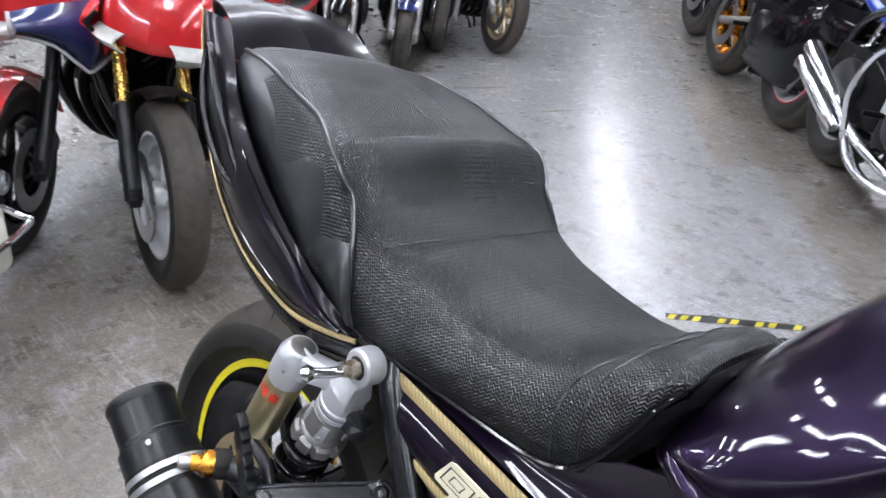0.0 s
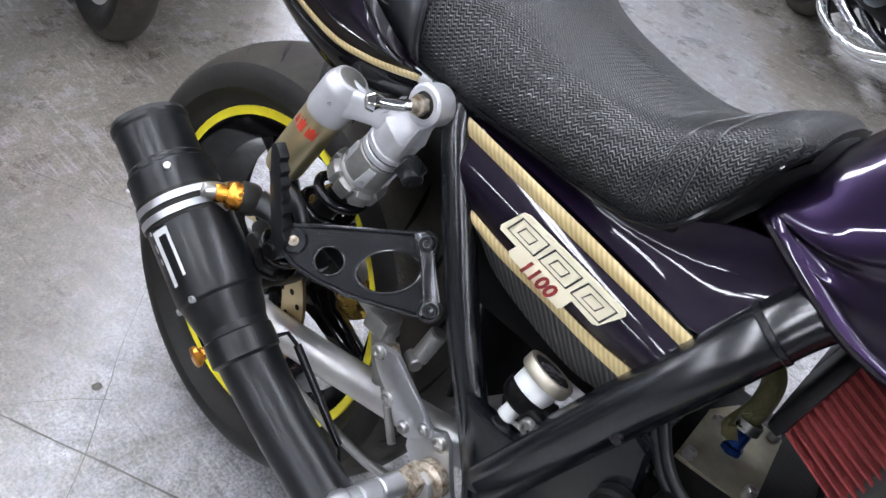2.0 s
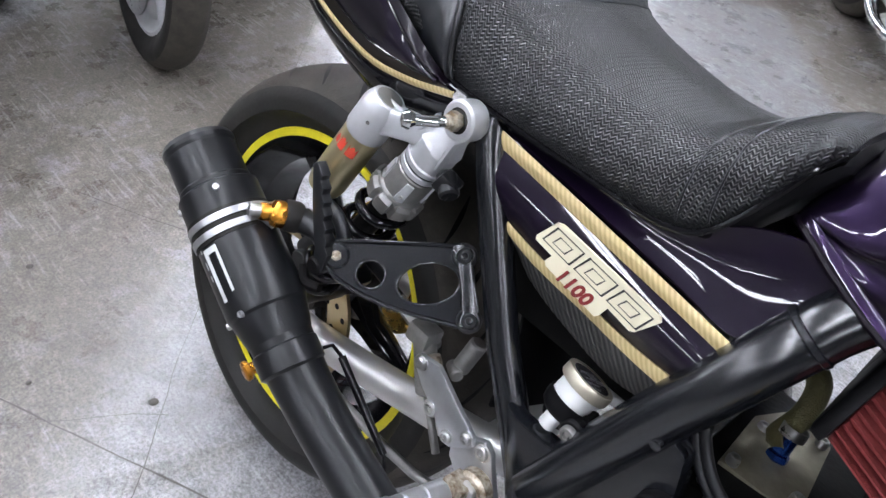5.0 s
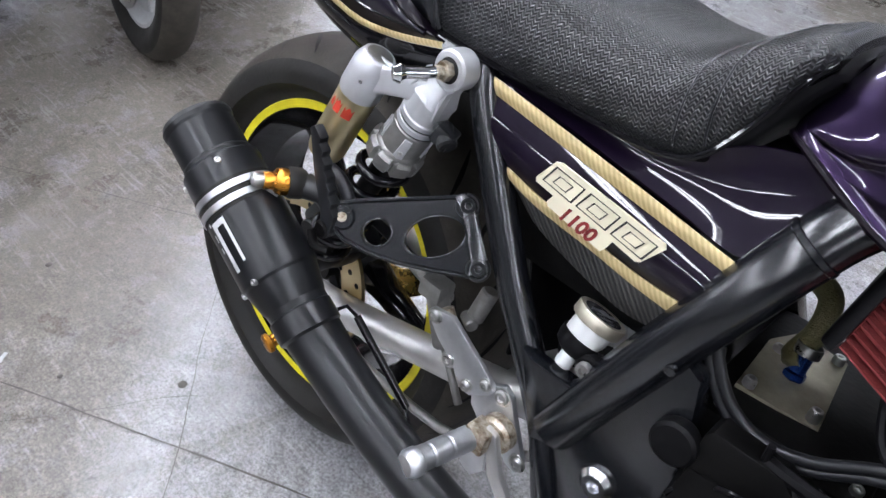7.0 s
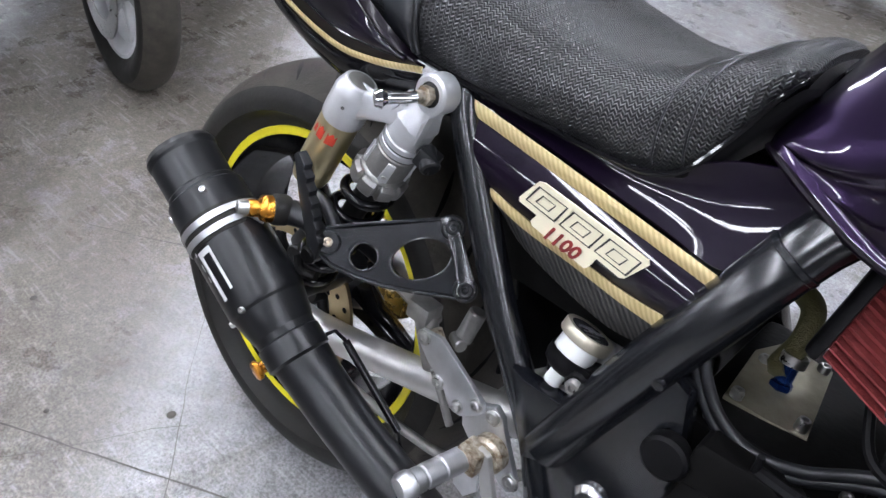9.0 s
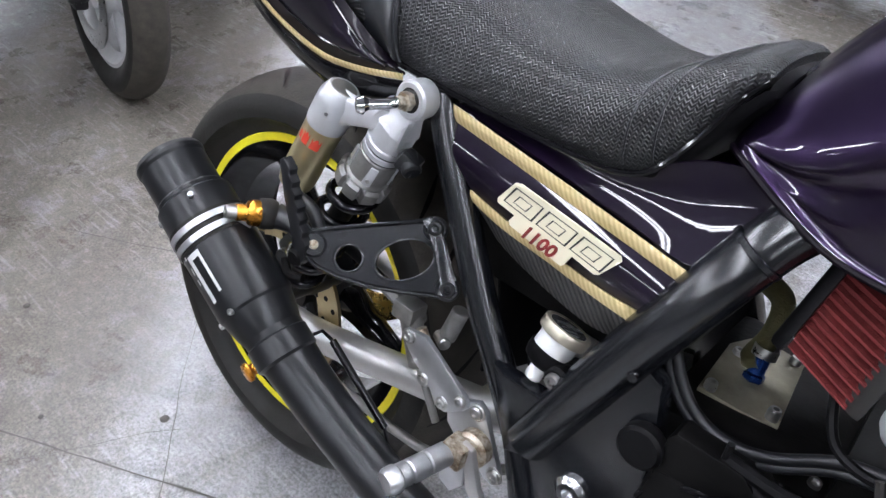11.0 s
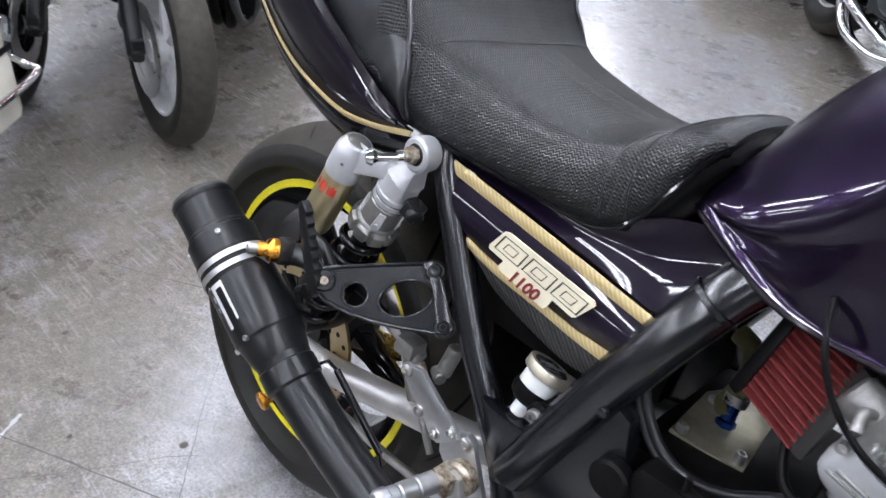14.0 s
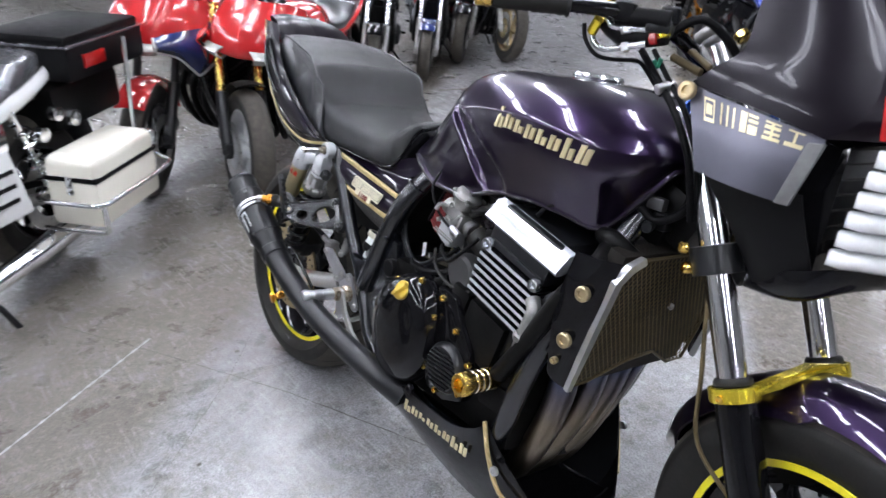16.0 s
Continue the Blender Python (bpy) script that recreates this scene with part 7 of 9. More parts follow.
def inside(y, v):
    hit_ = False
    for (ya, va), (yb, vb) in zip(outline, outline[1:] + outline[:1]):
        if (va > v) != (vb > v) and y < (yb - ya) * (v - va) / (vb - va) + ya:
            hit_ = not hit_
    return hit_


bm_mesh = bmesh.new()
cell_y, cell_v = 0.0115, 0.0085
for i in range(-15, 16):
    for j in range(0, 34):
        y, v = i * cell_y + (j % 2) * cell_y / 2, j * cell_v
        for sg in (-1, 1):
            y2, v2 = y + sg * cell_y / 2, v + cell_v
            if inside(y, v) and inside(y2, v2):
                a, b_ = rad(y, v, 0.012), rad(y2, v2, 0.012)
                d = (b_ - a).normalized()
                nn = d.cross(rn).normalized() * 0.0012
                up_ = rn * 0.001
                q = [[bm_mesh.verts.new(p + nn * e + up_ * f_) for e, f_ in ((1, 0), (0, 1), (-1, 0))] for p in (a, b_)]
                bm_mesh.faces.new((q[0][0], q[0][1], q[1][1], q[1][0]))
                bm_mesh.faces.new((q[0][1], q[0][2], q[1][2], q[1][1]))
tagged(part("mesh_guard", bm_mesh, DIRTY_GOLD, radiator, "brown-gold diamond mesh"), kind="stuff")
part("guard_rim", tube([rad(y, v, 0.012) for y, v in outline + outline[:1]], 0.0028, 8), DIRTY_GOLD, radiator)
bolt(radiator, rad(0.02, L * 0.42, 0.012), rn, 0.006, 0.004, ALU_DULL)
for s in (-1, 1):
    part("side_strip", tube([rad(s * 0.150, -0.008, 0.022), rad(s * 0.176, 0.004, 0.022), rad(s * 0.190, 0.03, 0.020), rad(s * 0.188, 0.12, 0.020), rad(s * 0.181, L * 0.94, 0.020)], [0.008, 0.009, 0.009, 0.009, 0.007], 4, 0), ALU, radiator, "alloy edge strip", angle=25)
    shroud = part("radiator_shroud", patch(curve_pts([rad(s * 0.192, 0.0, 0.018), rad(s * 0.194, 0.10, 0.016), rad(s * 0.183, L * 0.94, 0.014)], 4), curve_pts([rad(s * 0.208, 0.02, -0.055), rad(s * 0.208, 0.12, -0.05), rad(s * 0.197, L * 0.90, -0.02)], 4), (0, s * 0.006, 0), 5, 0.004), BLACK_GLOSS, radiator, "gloss black radiator side shroud", angle=60)
    for p, r in (((1.093, s * 0.2135, 0.662), 0.0125), ((1.076, s * 0.2105, 0.577), 0.0125), ((1.062, s * 0.206, 0.535), 0.006)):
        bolt(radiator, p, (0.1, s, 0), r, 0.006, PALE_GOLD, label="gold shroud bolt", n=20)
part("top_hose", tube([(1.10, -0.12, 0.715), (1.07, -0.135, 0.735), (1.03, -0.11, 0.73), (1.0, -0.05, 0.715)], 0.015, 16, 6), BLACK_DULL, bike, "black radiator hose")
part("horn", lathe([(0, 0), (0.018, 0), (0.024, 0.004), (0.024, 0.012), (0.014, 0.018), (0, 0.02)], axis_to((1.09, -0.02, 0.765), (1.14, -0.2, 0.78)), 24), BLACK_SATIN, bike)
part("electrics_tray", merged(block((1.070, 0.01, 0.790), (0.10, 0.15, 0.11), 0.018, pose(0, 0, 0, 0, 20, 0)), block((1.128, 0.01, 0.800), (0.075, 0.13, 0.13), 0.016, pose(0, 0, 0, 0, 24, 0))), BLACK_DULL, bike, "dark electrics tray behind the steering head")
part("front_loom", tube([(1.02, -0.088, 0.765), (1.065, -0.092, 0.790), (1.10, -0.085, 0.775), (1.14, -0.080, 0.800), (1.165, -0.085, 0.850)], 0.0075, 10, 6), BLACK_PLASTIC, bike, "taped black wiring loom")
part("loom_connector", block((1.098, -0.086, 0.802), (0.030, 0.016, 0.020), 0.003), GREY_CAST, bike, "grey plastic connector")
part("ignition_coil", merged(block((1.075, -0.055, 0.772), (0.08, 0.04, 0.03), 0.008), rod((1.085, -0.07, 0.765), (1.095, -0.095, 0.762), 0.010)), BLACK_SATIN, bike)

fork_from = set(bike.children)
# front fork, wheel, fender
def fork_at(z):
    return 1.232 + (0.75 - z) * 0.47


front_wheel = wheel(bike, 1.458, 0.306, 0.304, 0.06, 0.221, 0.046, "front_wheel", True)
for s in (-1, 1):
    disc(front_wheel, 0.155, 0.105, s * 0.066, STEEL, 10)
    leg = part("fork_leg", merged(rod((fork_at(0.605), s * 0.100, 0.605), (fork_at(0.33), s * 0.100, 0.33), 0.0295, 26), block((fork_at(0.31) + 0.025, s * 0.098, 0.312), (0.085, 0.05, 0.07), 0.015, pose(0, 0, 0, 0, 24, 0))), BLACK_GLOSS, bike, "gloss black lower fork leg")
    part("fork_tube", rod((fork_at(0.96), s * 0.100, 0.96), (fork_at(0.56), s * 0.100, 0.56), 0.0215, 28), FORK_CHROME, leg, "chrome upper fork tube")
    part("dust_seal", lathe([(0.022, 0), (0.0255, 0.002), (0.0275, 0.006), (0.0275, 0.010), (0.027, 0.011)], axis_to((fork_at(0.614), s * 0.1, 0.614), (fork_at(0.5), s * 0.1, 0.5)), 26), RUBBER, leg)
    part("stabiliser_clamp", merged(lathe([(0.0297, 0), (0.0355, 0.001), (0.0355, 0.021), (0.0297, 0.022)], axis_to((fork_at(0.603), s * 0.1, 0.603), (fork_at(0.4), s * 0.1, 0.4)), 30, closed=True)), YELLOW_ALU, leg, "yellow anodised clamp")
    bolt(leg, (fork_at(0.592) + 0.004, s * 0.1355, 0.592), (0.3, s, 0), 0.006, 0.004, GOLD)
    part("fender_stay", side_plate([(1.285, 0.555), (1.345, 0.545), (1.355, 0.51), (1.31, 0.50), (1.28, 0.52)], s * 0.082 - 0.004, s * 0.082 + 0.004, 0.002), BLACK_GLOSS, leg)
    for p in ((1.300, 0.537), (1.340, 0.532)):
        bolt(leg, (p[0], s * 0.087, p[1]), (0, s, 0), 0.006, 0.005, GOLD, label="gold fender bolt")
    cal = part("front_caliper", block((1.385, s * 0.098, 0.40), (0.05, 0.06, 0.11), 0.014, pose(0, 0, 0, 0, 28, 0)), ALU_DULL, bike, "grey front brake caliper")
    part("caliper_cap", merged(rod((1.39, s * 0.128, 0.42), (1.39, s * 0.134, 0.42), 0.015), rod((1.375, s * 0.128, 0.38), (1.375, s * 0.134, 0.38), 0.015)), STEEL, cal)
    part("brake_hose", tube([(1.36, s * 0.11, 0.44), (1.285, s * 0.125, 0.50), (1.262, s * 0.122, 0.60), (1.235, s * 0.11, 0.72), (1.215, s * 0.06, 0.80)], 0.0034, 8, 6), DIRTY_GOLD, bike, "brown braided brake hose")
part("stabiliser_bridge", merged(prism([(1.312, -0.10, 0.602), (1.326, -0.07, 0.622), (1.331, 0.0, 0.637), (1.326, 0.07, 0.622), (1.312, 0.10, 0.602), (1.312, 0.10, 0.59), (1.329, 0.07, 0.609), (1.334, 0.0, 0.623), (1.329, -0.07, 0.609), (1.312, -0.10, 0.59)], (1, 0, 0.45), 0.026, 0.002)), YELLOW_ALU, bike, "yellow anodised fork brace")
fen_r, fen_w, fc = 0.322, 0.066, Vector((1.458, 0, 0.306))
rings_ = []
for k in range(25):
    a = math.radians(167 - 125 * k / 24)
    taper = 1 - 0.75 * max(0, (4 - k) / 4) ** 1.6 - 0.4 * max(0, (k - 21) / 3) ** 2
    rr = []
    for j in range(11):
        u = -1 + 2 * j / 10
        dr = 0.020 * (1 - abs(u) ** 2.5) - (0.035 if 7 < k < 13 else 0.022) * abs(u) ** 5
        rr.append(fc + Vector(((fen_r + dr) * math.cos(a), u * fen_w * taper, (fen_r + dr) * math.sin(a))))
    rings_.append(rr)
bmf = loft(rings_, closed=False, caps=False)
bmesh.ops.solidify(bmf, geom=bmf.faces[:], thickness=0.004)
part("front_fender", bmf, PURPLE, bike, "purple front fender", angle=60)
part("lower_yoke", merged(block((1.228, 0, 0.762), (0.075, 0.17, 0.036), 0.01, pose(0, 0, 0, 0, 24, 0)), lathe([(0.0217, 0), (0.036, 0.001), (0.036, 0.042), (0.0217, 0.043)], axis_to((fork_at(0.785), -0.1, 0.785), (fork_at(0.5), -0.1, 0.5)), 24, closed=True), lathe([(0.0217, 0), (0.036, 0.001), (0.036, 0.042), (0.0217, 0.043)], axis_to((fork_at(0.785), 0.1, 0.785), (fork_at(0.5), 0.1, 0.5)), 24, closed=True)), BLACK_SATIN, bike, "black lower fork yoke")
for z in (0.775, 0.748):
    bolt(bike, (fork_at(z) - 0.028, -0.132, z), (-0.5, -1, 0), 0.0085, 0.008, GOLD, "yoke_bolt", "gold yoke bolt")
part("upper_yoke", merged(block((1.148, 0, 0.935), (0.08, 0.22, 0.026), 0.01, pose(0, 0, 0, 0, 24, 0))), ALU_BRIGHT, bike)
for s in (-1, 1):
    part("top_cap", rod((fork_at(0.955), s * 0.1, 0.955), (fork_at(0.975), s * 0.1, 0.975), 0.02), BLUE_ALU, bike)


# the fork, wheel and fender stand turned a little to the right about the steering head
head_at = Vector((1.185, 0, 0.76))
axis_dir = (Vector((1.11, 0, 0.93)) - head_at).normalized()
steer = Matrix.Translation((0.0225, 0, 0)) @ Matrix.Translation(head_at) @ Matrix.Rotation(radians(-12), 4, axis_dir) @ Matrix.Translation(-head_at)
for ob in bike.children:
    if ob not in fork_from:
        ob.matrix_basis = steer @ ob.matrix_basis

# handlebar, levers, instruments
barp = [(1.12, 0, 0.985), (1.115, 0.06, 0.995), (1.10, 0.13, 1.045), (1.055, 0.22, 1.068), (0.945, 0.37, 1.060)]
bar = part("handlebar", tube([(x, -y, z) for x, y, z in reversed(barp)] + barp[1:], 0.0112, 14, 5), BLACK_GLOSS, bike, "black handlebar")
for s in (-1, 1):
    a, b_ = Vector((1.012, s * 0.28, 1.0655)), Vector((0.948, s * 0.365, 1.060))
    part("grip", lathe([(0.015, 0), (0.0172, 0.002), (0.015, 0.005)] + [(0.0148 + 0.0006 * (k % 2), 0.006 + 0.006 * k) for k in range(16)] + [(0.0148, (b_ - a).length)], axis_to(a, b_), 18), RUBBER, bar, "black ribbed rubber grip")
    part("bar_end", rod(b_, b_ + (b_ - a).normalized() * 0.024, 0.0145), GOLD if s < 0 else BLACK_SATIN, bar, "gold bar end")
    part("switch_box", block((1.058, s * 0.216, 1.068), (0.030, 0.030, 0.028), 0.008, pose(0, 0, 0, 0, 0, s * -26)), BLACK_PLASTIC, bar)
    mc = part("master_cylinder", merged(block((1.098, s * 0.185, 1.056), (0.034, 0.05, 0.020), 0.005, pose(0, 0, 0, 0, 0, s * -26)), rod((1.105, s * 0.18, 1.06), (1.105, s * 0.18, 1.085), 0.014)), BLACK_SATIN, bar, "black lever housing")
    if s > 0:
        part("lever", tube([(1.112, 0.205, 1.040), (1.090, 0.235, 1.024), (1.060, 0.26, 1.022), (1.025, 0.29, 1.038)], [0.005, 0.0045, 0.004, 0.0035], 12, 5), ALU_BRIGHT, bar, "polished lever")
    part("control_hose", tube([(1.10, s * 0.165, 1.05), (1.13, s * 0.13, 1.075), (1.175, s * 0.085, 1.02), (1.185, s * 0.085, 0.93), (1.165, s * 0.115, 0.86), (1.20, s * 0.07, 0.80)], 0.0065, 10, 6), BLACK_PLASTIC, bar, "black control hose")
# throttle housing with its polished cable elbows, gold fittings and red button
part("cable_elbow", tube([(1.035, -0.225, 1.059), (1.043, -0.222, 1.049), (1.057, -0.216, 1.047), (1.106, -0.200, 1.052)], [0.0042, 0.0045, 0.0045, 0.0058], 12, 5), ALU_BRIGHT, bar, "polished cable elbow")
part("cable_elbow", tube([(1.013, -0.225, 1.037), (1.024, -0.225, 1.021), (1.041, -0.222, 1.016), (1.066, -0.212, 1.023), (1.093, -0.202, 1.031)], [0.0042, 0.0042, 0.0042, 0.0044, 0.0056], 12, 5), ALU_BRIGHT, bar, "polished cable elbow")
part("elbow_nut", merged(rod((1.061, -0.213, 1.051), (1.065, -0.213, 1.040), 0.0075, 10), rod((1.065, -0.212, 1.028), (1.069, -0.212, 1.017), 0.0066, 10)), STEEL, bar)
part("cable_adjuster", rod((0.991, -0.245, 1.065), (1.031, -0.232, 1.067), 0.0085, 16), STEEL, bar, "knurled silver adjuster")
for k in range(5):
    q = Vector((0.991, -0.245, 1.065)).lerp(Vector((1.031, -0.232, 1.067)), (k + 0.5) / 5)
    part("knurl", rod(q, q.lerp(Vector((1.031, -0.232, 1.067)), 0.08), 0.0096, 16), ALU_BRIGHT, bar)
part("gold_fitting", rod((1.025, -0.232, 1.090), (1.039, -0.230, 1.074), 0.011, 14), YELLOW_ALU, bar, "gold anodised fitting")
part("gold_fitting", rod((1.029, -0.232, 1.056), (1.014, -0.226, 1.035), 0.0075, 12), YELLOW_ALU, bar, "gold anodised fitting")
part("gold_fitting", rod((1.107, -0.195, 1.058), (1.115, -0.195, 1.042), 0.009, 12), YELLOW_ALU, bar, "gold anodised fitting")
part("red_button", rod((1.098, -0.203, 1.038), (1.108, -0.200, 1.041), 0.009, 14), RED_LENS, bar, "red button")
part("throttle_housing", merged(tube([(1.022, -0.210, 1.053), (1.058, -0.200, 1.037), (1.111, -0.185, 1.047)], [0.012, 0.016, 0.014], 12, 4), rod((1.046, -0.220, 1.062), (1.118, -0.190, 1.064), 0.0145, 16)), BLACK_PLASTIC, bar, "black throttle housing")
part("control_hose", tube([(1.003, -0.232, 1.046), (1.009, -0.230, 1.025), (1.028, -0.222, 1.006), (1.047, -0.200, 1.004), (1.065, -0.175, 1.007), (1.073, -0.155, 0.993), (1.10, -0.148, 0.965)], 0.0032, 8, 6), BLACK_PLASTIC, bar, "black control hose")
part("cable_tie", merged(rod((1.071, -0.145, 1.011), (1.082, -0.145, 1.003), 0.0035, 8), rod((1.083, -0.145, 1.016), (1.081, -0.145, 1.003), 0.0035, 8)), GREEN_TIE, bar, "green cable tie")
part("fairing_stay", merged(rod((1.090, -0.130, 1.021), (1.142, -0.130, 1.005), 0.006, 10), rod((1.080, -0.120, 1.049), (1.149, -0.120, 1.013), 0.005, 10)), DIRTY_GOLD, bar, "brown wiring stay")
part("mirror_bracket", tube([(1.105, -0.100, 1.050), (1.125, -0.100, 1.064), (1.138, -0.100, 1.060), (1.117, -0.100, 1.040), (1.142, -0.110, 1.016)], [0.009, 0.010, 0.008, 0.006, 0.005], 10, 4), ALU_DULL, bar, "grey alloy bracket")
part("gold_nut", rod((1.154, -0.080, 1.067), (1.165, -0.080, 1.059), 0.011, 8), GOLD, bar, "gold nut")
part("control_hose", tube([(1.050, -0.150, 1.023), (1.090, -0.150, 0.985), (1.124, -0.150, 0.953), (1.150, -0.150, 0.920), (1.170, -0.146, 0.88), (1.18, -0.12, 0.80)], 0.0055, 10, 6), BLACK_PLASTIC, bar, "black control hose")
part("control_hose", tube([(1.065, -0.142, 1.026), (1.102, -0.142, 0.988), (1.136, -0.142, 0.955), (1.160, -0.142, 0.92), (1.178, -0.138, 0.88), (1.186, -0.115, 0.80)], 0.0042, 10, 6), BLACK_PLASTIC, bar, "black control hose")
part("hose_clip", rod((1.096, -0.158, 0.972), (1.108, -0.134, 0.984), 0.008, 12), STEEL, bar)
for s in (-1, 1):
    g = part("gauge", lathe([(0, 0), (0.036, 0.004), (0.042, 0.02), (0.043, 0.055), (0.041, 0.06), (0.039, 0.058), (0, 0.056)], axis_to((1.225, s * 0.048, 0.985), (1.175, s * 0.048, 1.045)), 30), BLACK_SATIN, bike, "round black gauge")
    part("gauge_ring", lathe([(0.041, 0.058), (0.0445, 0.058), (0.0445, 0.064), (0.041, 0.064)], axis_to((1.225, s * 0.048, 0.985), (1.175, s * 0.048, 1.045)), 30, closed=True), CHROME, g)

# half cowl with stacked lamp
for s in (-1, 1):
    back = curve_pts([(1.158, s * 0.172, 0.990), (1.168, s * 0.178, 0.965), (1.188, s * 0.186, 0.925), (1.205, s * 0.188, 0.882)], 4)
    fore = curve_pts([(1.345, s * 0.156, 0.955), (1.345, s * 0.158, 0.945), (1.338, s * 0.163, 0.912), (1.320, s * 0.162, 0.868)], 4)
    side = part("cowl_side", patch(back, fore, (0.004, s * 0.014, 0), 8, 0.004), COWL_SIDE, bike, "plum cowl side with its sheen in the colour and gold block marks", angle=60)
    bolt(side, (1.164, s * 0.186, 0.981), (0, s, 0.1), 0.0125, 0.006, PALE_GOLD, label="gold cowl bolt", n=22)
    up_back = curve_pts([(1.158, s * 0.176, 0.990), (1.185, s * 0.172, 1.015), (1.21, s * 0.155, 1.045), (1.205, s * 0.135, 1.10), (1.20, s * 0.11, 1.17)], 4)
    up_fore = curve_pts([(1.345, s * 0.160, 0.955), (1.375, s * 0.145, 0.985), (1.375, s * 0.125, 1.035), (1.35, s * 0.105, 1.10), (1.30, s * 0.085, 1.18)], 4)
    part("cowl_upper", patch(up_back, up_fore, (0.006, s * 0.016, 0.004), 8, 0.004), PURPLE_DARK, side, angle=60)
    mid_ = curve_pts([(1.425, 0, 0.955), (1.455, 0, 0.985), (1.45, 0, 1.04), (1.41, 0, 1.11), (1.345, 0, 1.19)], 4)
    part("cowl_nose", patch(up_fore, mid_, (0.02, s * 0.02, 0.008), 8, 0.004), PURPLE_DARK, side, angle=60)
    bolt(side, (1.318, s * 0.128, 1.068), (0.3, s, 0.3), 0.008, 0.005, GOLD, label="gold screen bolt")
    part("cowl_lower", patch(curve_pts([(1.205, s * 0.168, 0.880), (1.250, s * 0.145, 0.82), (1.285, s * 0.105, 0.745)], 4), curve_pts([(1.335, s * 0.150, 0.882), (1.350, s * 0.125, 0.82), (1.36, s * 0.09, 0.765)], 4), (0.0, s * 0.01, -0.004), 6, 0.004), COWL_BLACK, side, "black lower cowl", angle=60)
    part("cowl_vent", prism([(1.332, s * 0.166, 0.948), (1.352, s * 0.163, 0.950), (1.330, s * 0.164, 0.868), (1.312, s * 0.167, 0.868)], (0, s, 0), 0.007, 0.002), VENT_GREY, side, "grey vent strip")
    part("cowl_chin", patch(curve_pts([(1.272, s * 0.100, 0.765), (1.335, s * 0.118, 0.780), (1.405, s * 0.090, 0.805), (1.44, 0, 0.810)], 4), curve_pts([(1.268, s * 0.085, 0.728), (1.345, s * 0.100, 0.738), (1.400, s * 0.068, 0.770), (1.425, 0, 0.776)], 4), (0, s * 0.006, -0.010), 5, 0.004), BLACK_GLOSS, side, "gloss black chin under the lamp", angle=60)
    if s < 0:
        def cs(u, v, d=0.0):
            """A place on the cowl side: u along it, v down it."""
            i = min(int(v * (len(back) - 1)), len(back) - 2)
            f_ = v * (len(back) - 1) - i
            a, b_ = back[i].lerp(back[i + 1], f_), fore[i].lerp(fore[i + 1], f_)
            return a.lerp(b_, u) + Vector((0.004, -0.014, 0)) * math.sin(math.pi * u) + Vector((0, -0.0016 - d, 0))

        def mark(u0, v0, u1, v1, lean=0.0):
            v0, v1 = 0.13 + (v0 - 0.15) * 1.4, 0.13 + (v1 - 0.15) * 1.4
            bm = bmesh.new()
            n = 4
            rows = [[bm.verts.new(cs(u0 + (u1 - u0) * k / n + lean * (1 - e), v0 if e else v1)) for e in (0, 1)] for k in range(n + 1)]
            for p, q in zip(rows, rows[1:]):
                bm.faces.new((p[0], p[1], q[1], q[0]))
            bmesh.ops.recalc_face_normals(bm, faces=bm.faces)
            part("mark_block", bm, LETTER, side, "gold block mark")

        for u0, v0, u1, v1 in ((0.13, 0.16, 0.22, 0.19), (0.13, 0.36, 0.22, 0.39), (0.13, 0.16, 0.14, 0.39), (0.21, 0.16, 0.22, 0.39), (0.15, 0.23, 0.20, 0.33)):
            mark(u0, v0, u1, v1)
        for k in range(3):
            mark(0.27 + 0.05 * k, 0.16, 0.285 + 0.05 * k, 0.38)
        for u0, v0, u1, v1 in ((0.43, 0.15, 0.48, 0.38), (0.49, 0.15, 0.56, 0.20), (0.49, 0.23, 0.56, 0.27), (0.49, 0.30, 0.56, 0.38), (0.61, 0.15, 0.72, 0.19), (0.61, 0.22, 0.72, 0.27), (0.655, 0.15, 0.675, 0.38), (0.61, 0.30, 0.72, 0.33), (0.60, 0.35, 0.73, 0.38), (0.77, 0.16, 0.88, 0.20), (0.815, 0.16, 0.835, 0.37), (0.76, 0.34, 0.89, 0.38)):
            mark(u0, v0, u1, v1)
part("windscreen", patch(curve_pts([(1.20, -0.11, 1.17), (1.30, -0.085, 1.18), (1.345, 0, 1.19), (1.30, 0.085, 1.18), (1.20, 0.11, 1.17)], 4), curve_pts([(1.12, -0.085, 1.26), (1.19, -0.07, 1.28), (1.215, 0, 1.295), (1.19, 0.07, 1.28), (1.12, 0.085, 1.26)], 4), (0.02, 0, 0.01), 5, 0.003), BLACK_GLOSS, bike, "dark tinted screen", angle=60)
lamp_ = part("headlamp", block((1.325, 0, 0.865), (0.06, 0.19, 0.20), 0.02), BLACK_GLOSS, bike, "black headlamp housing with stacked clear lenses")
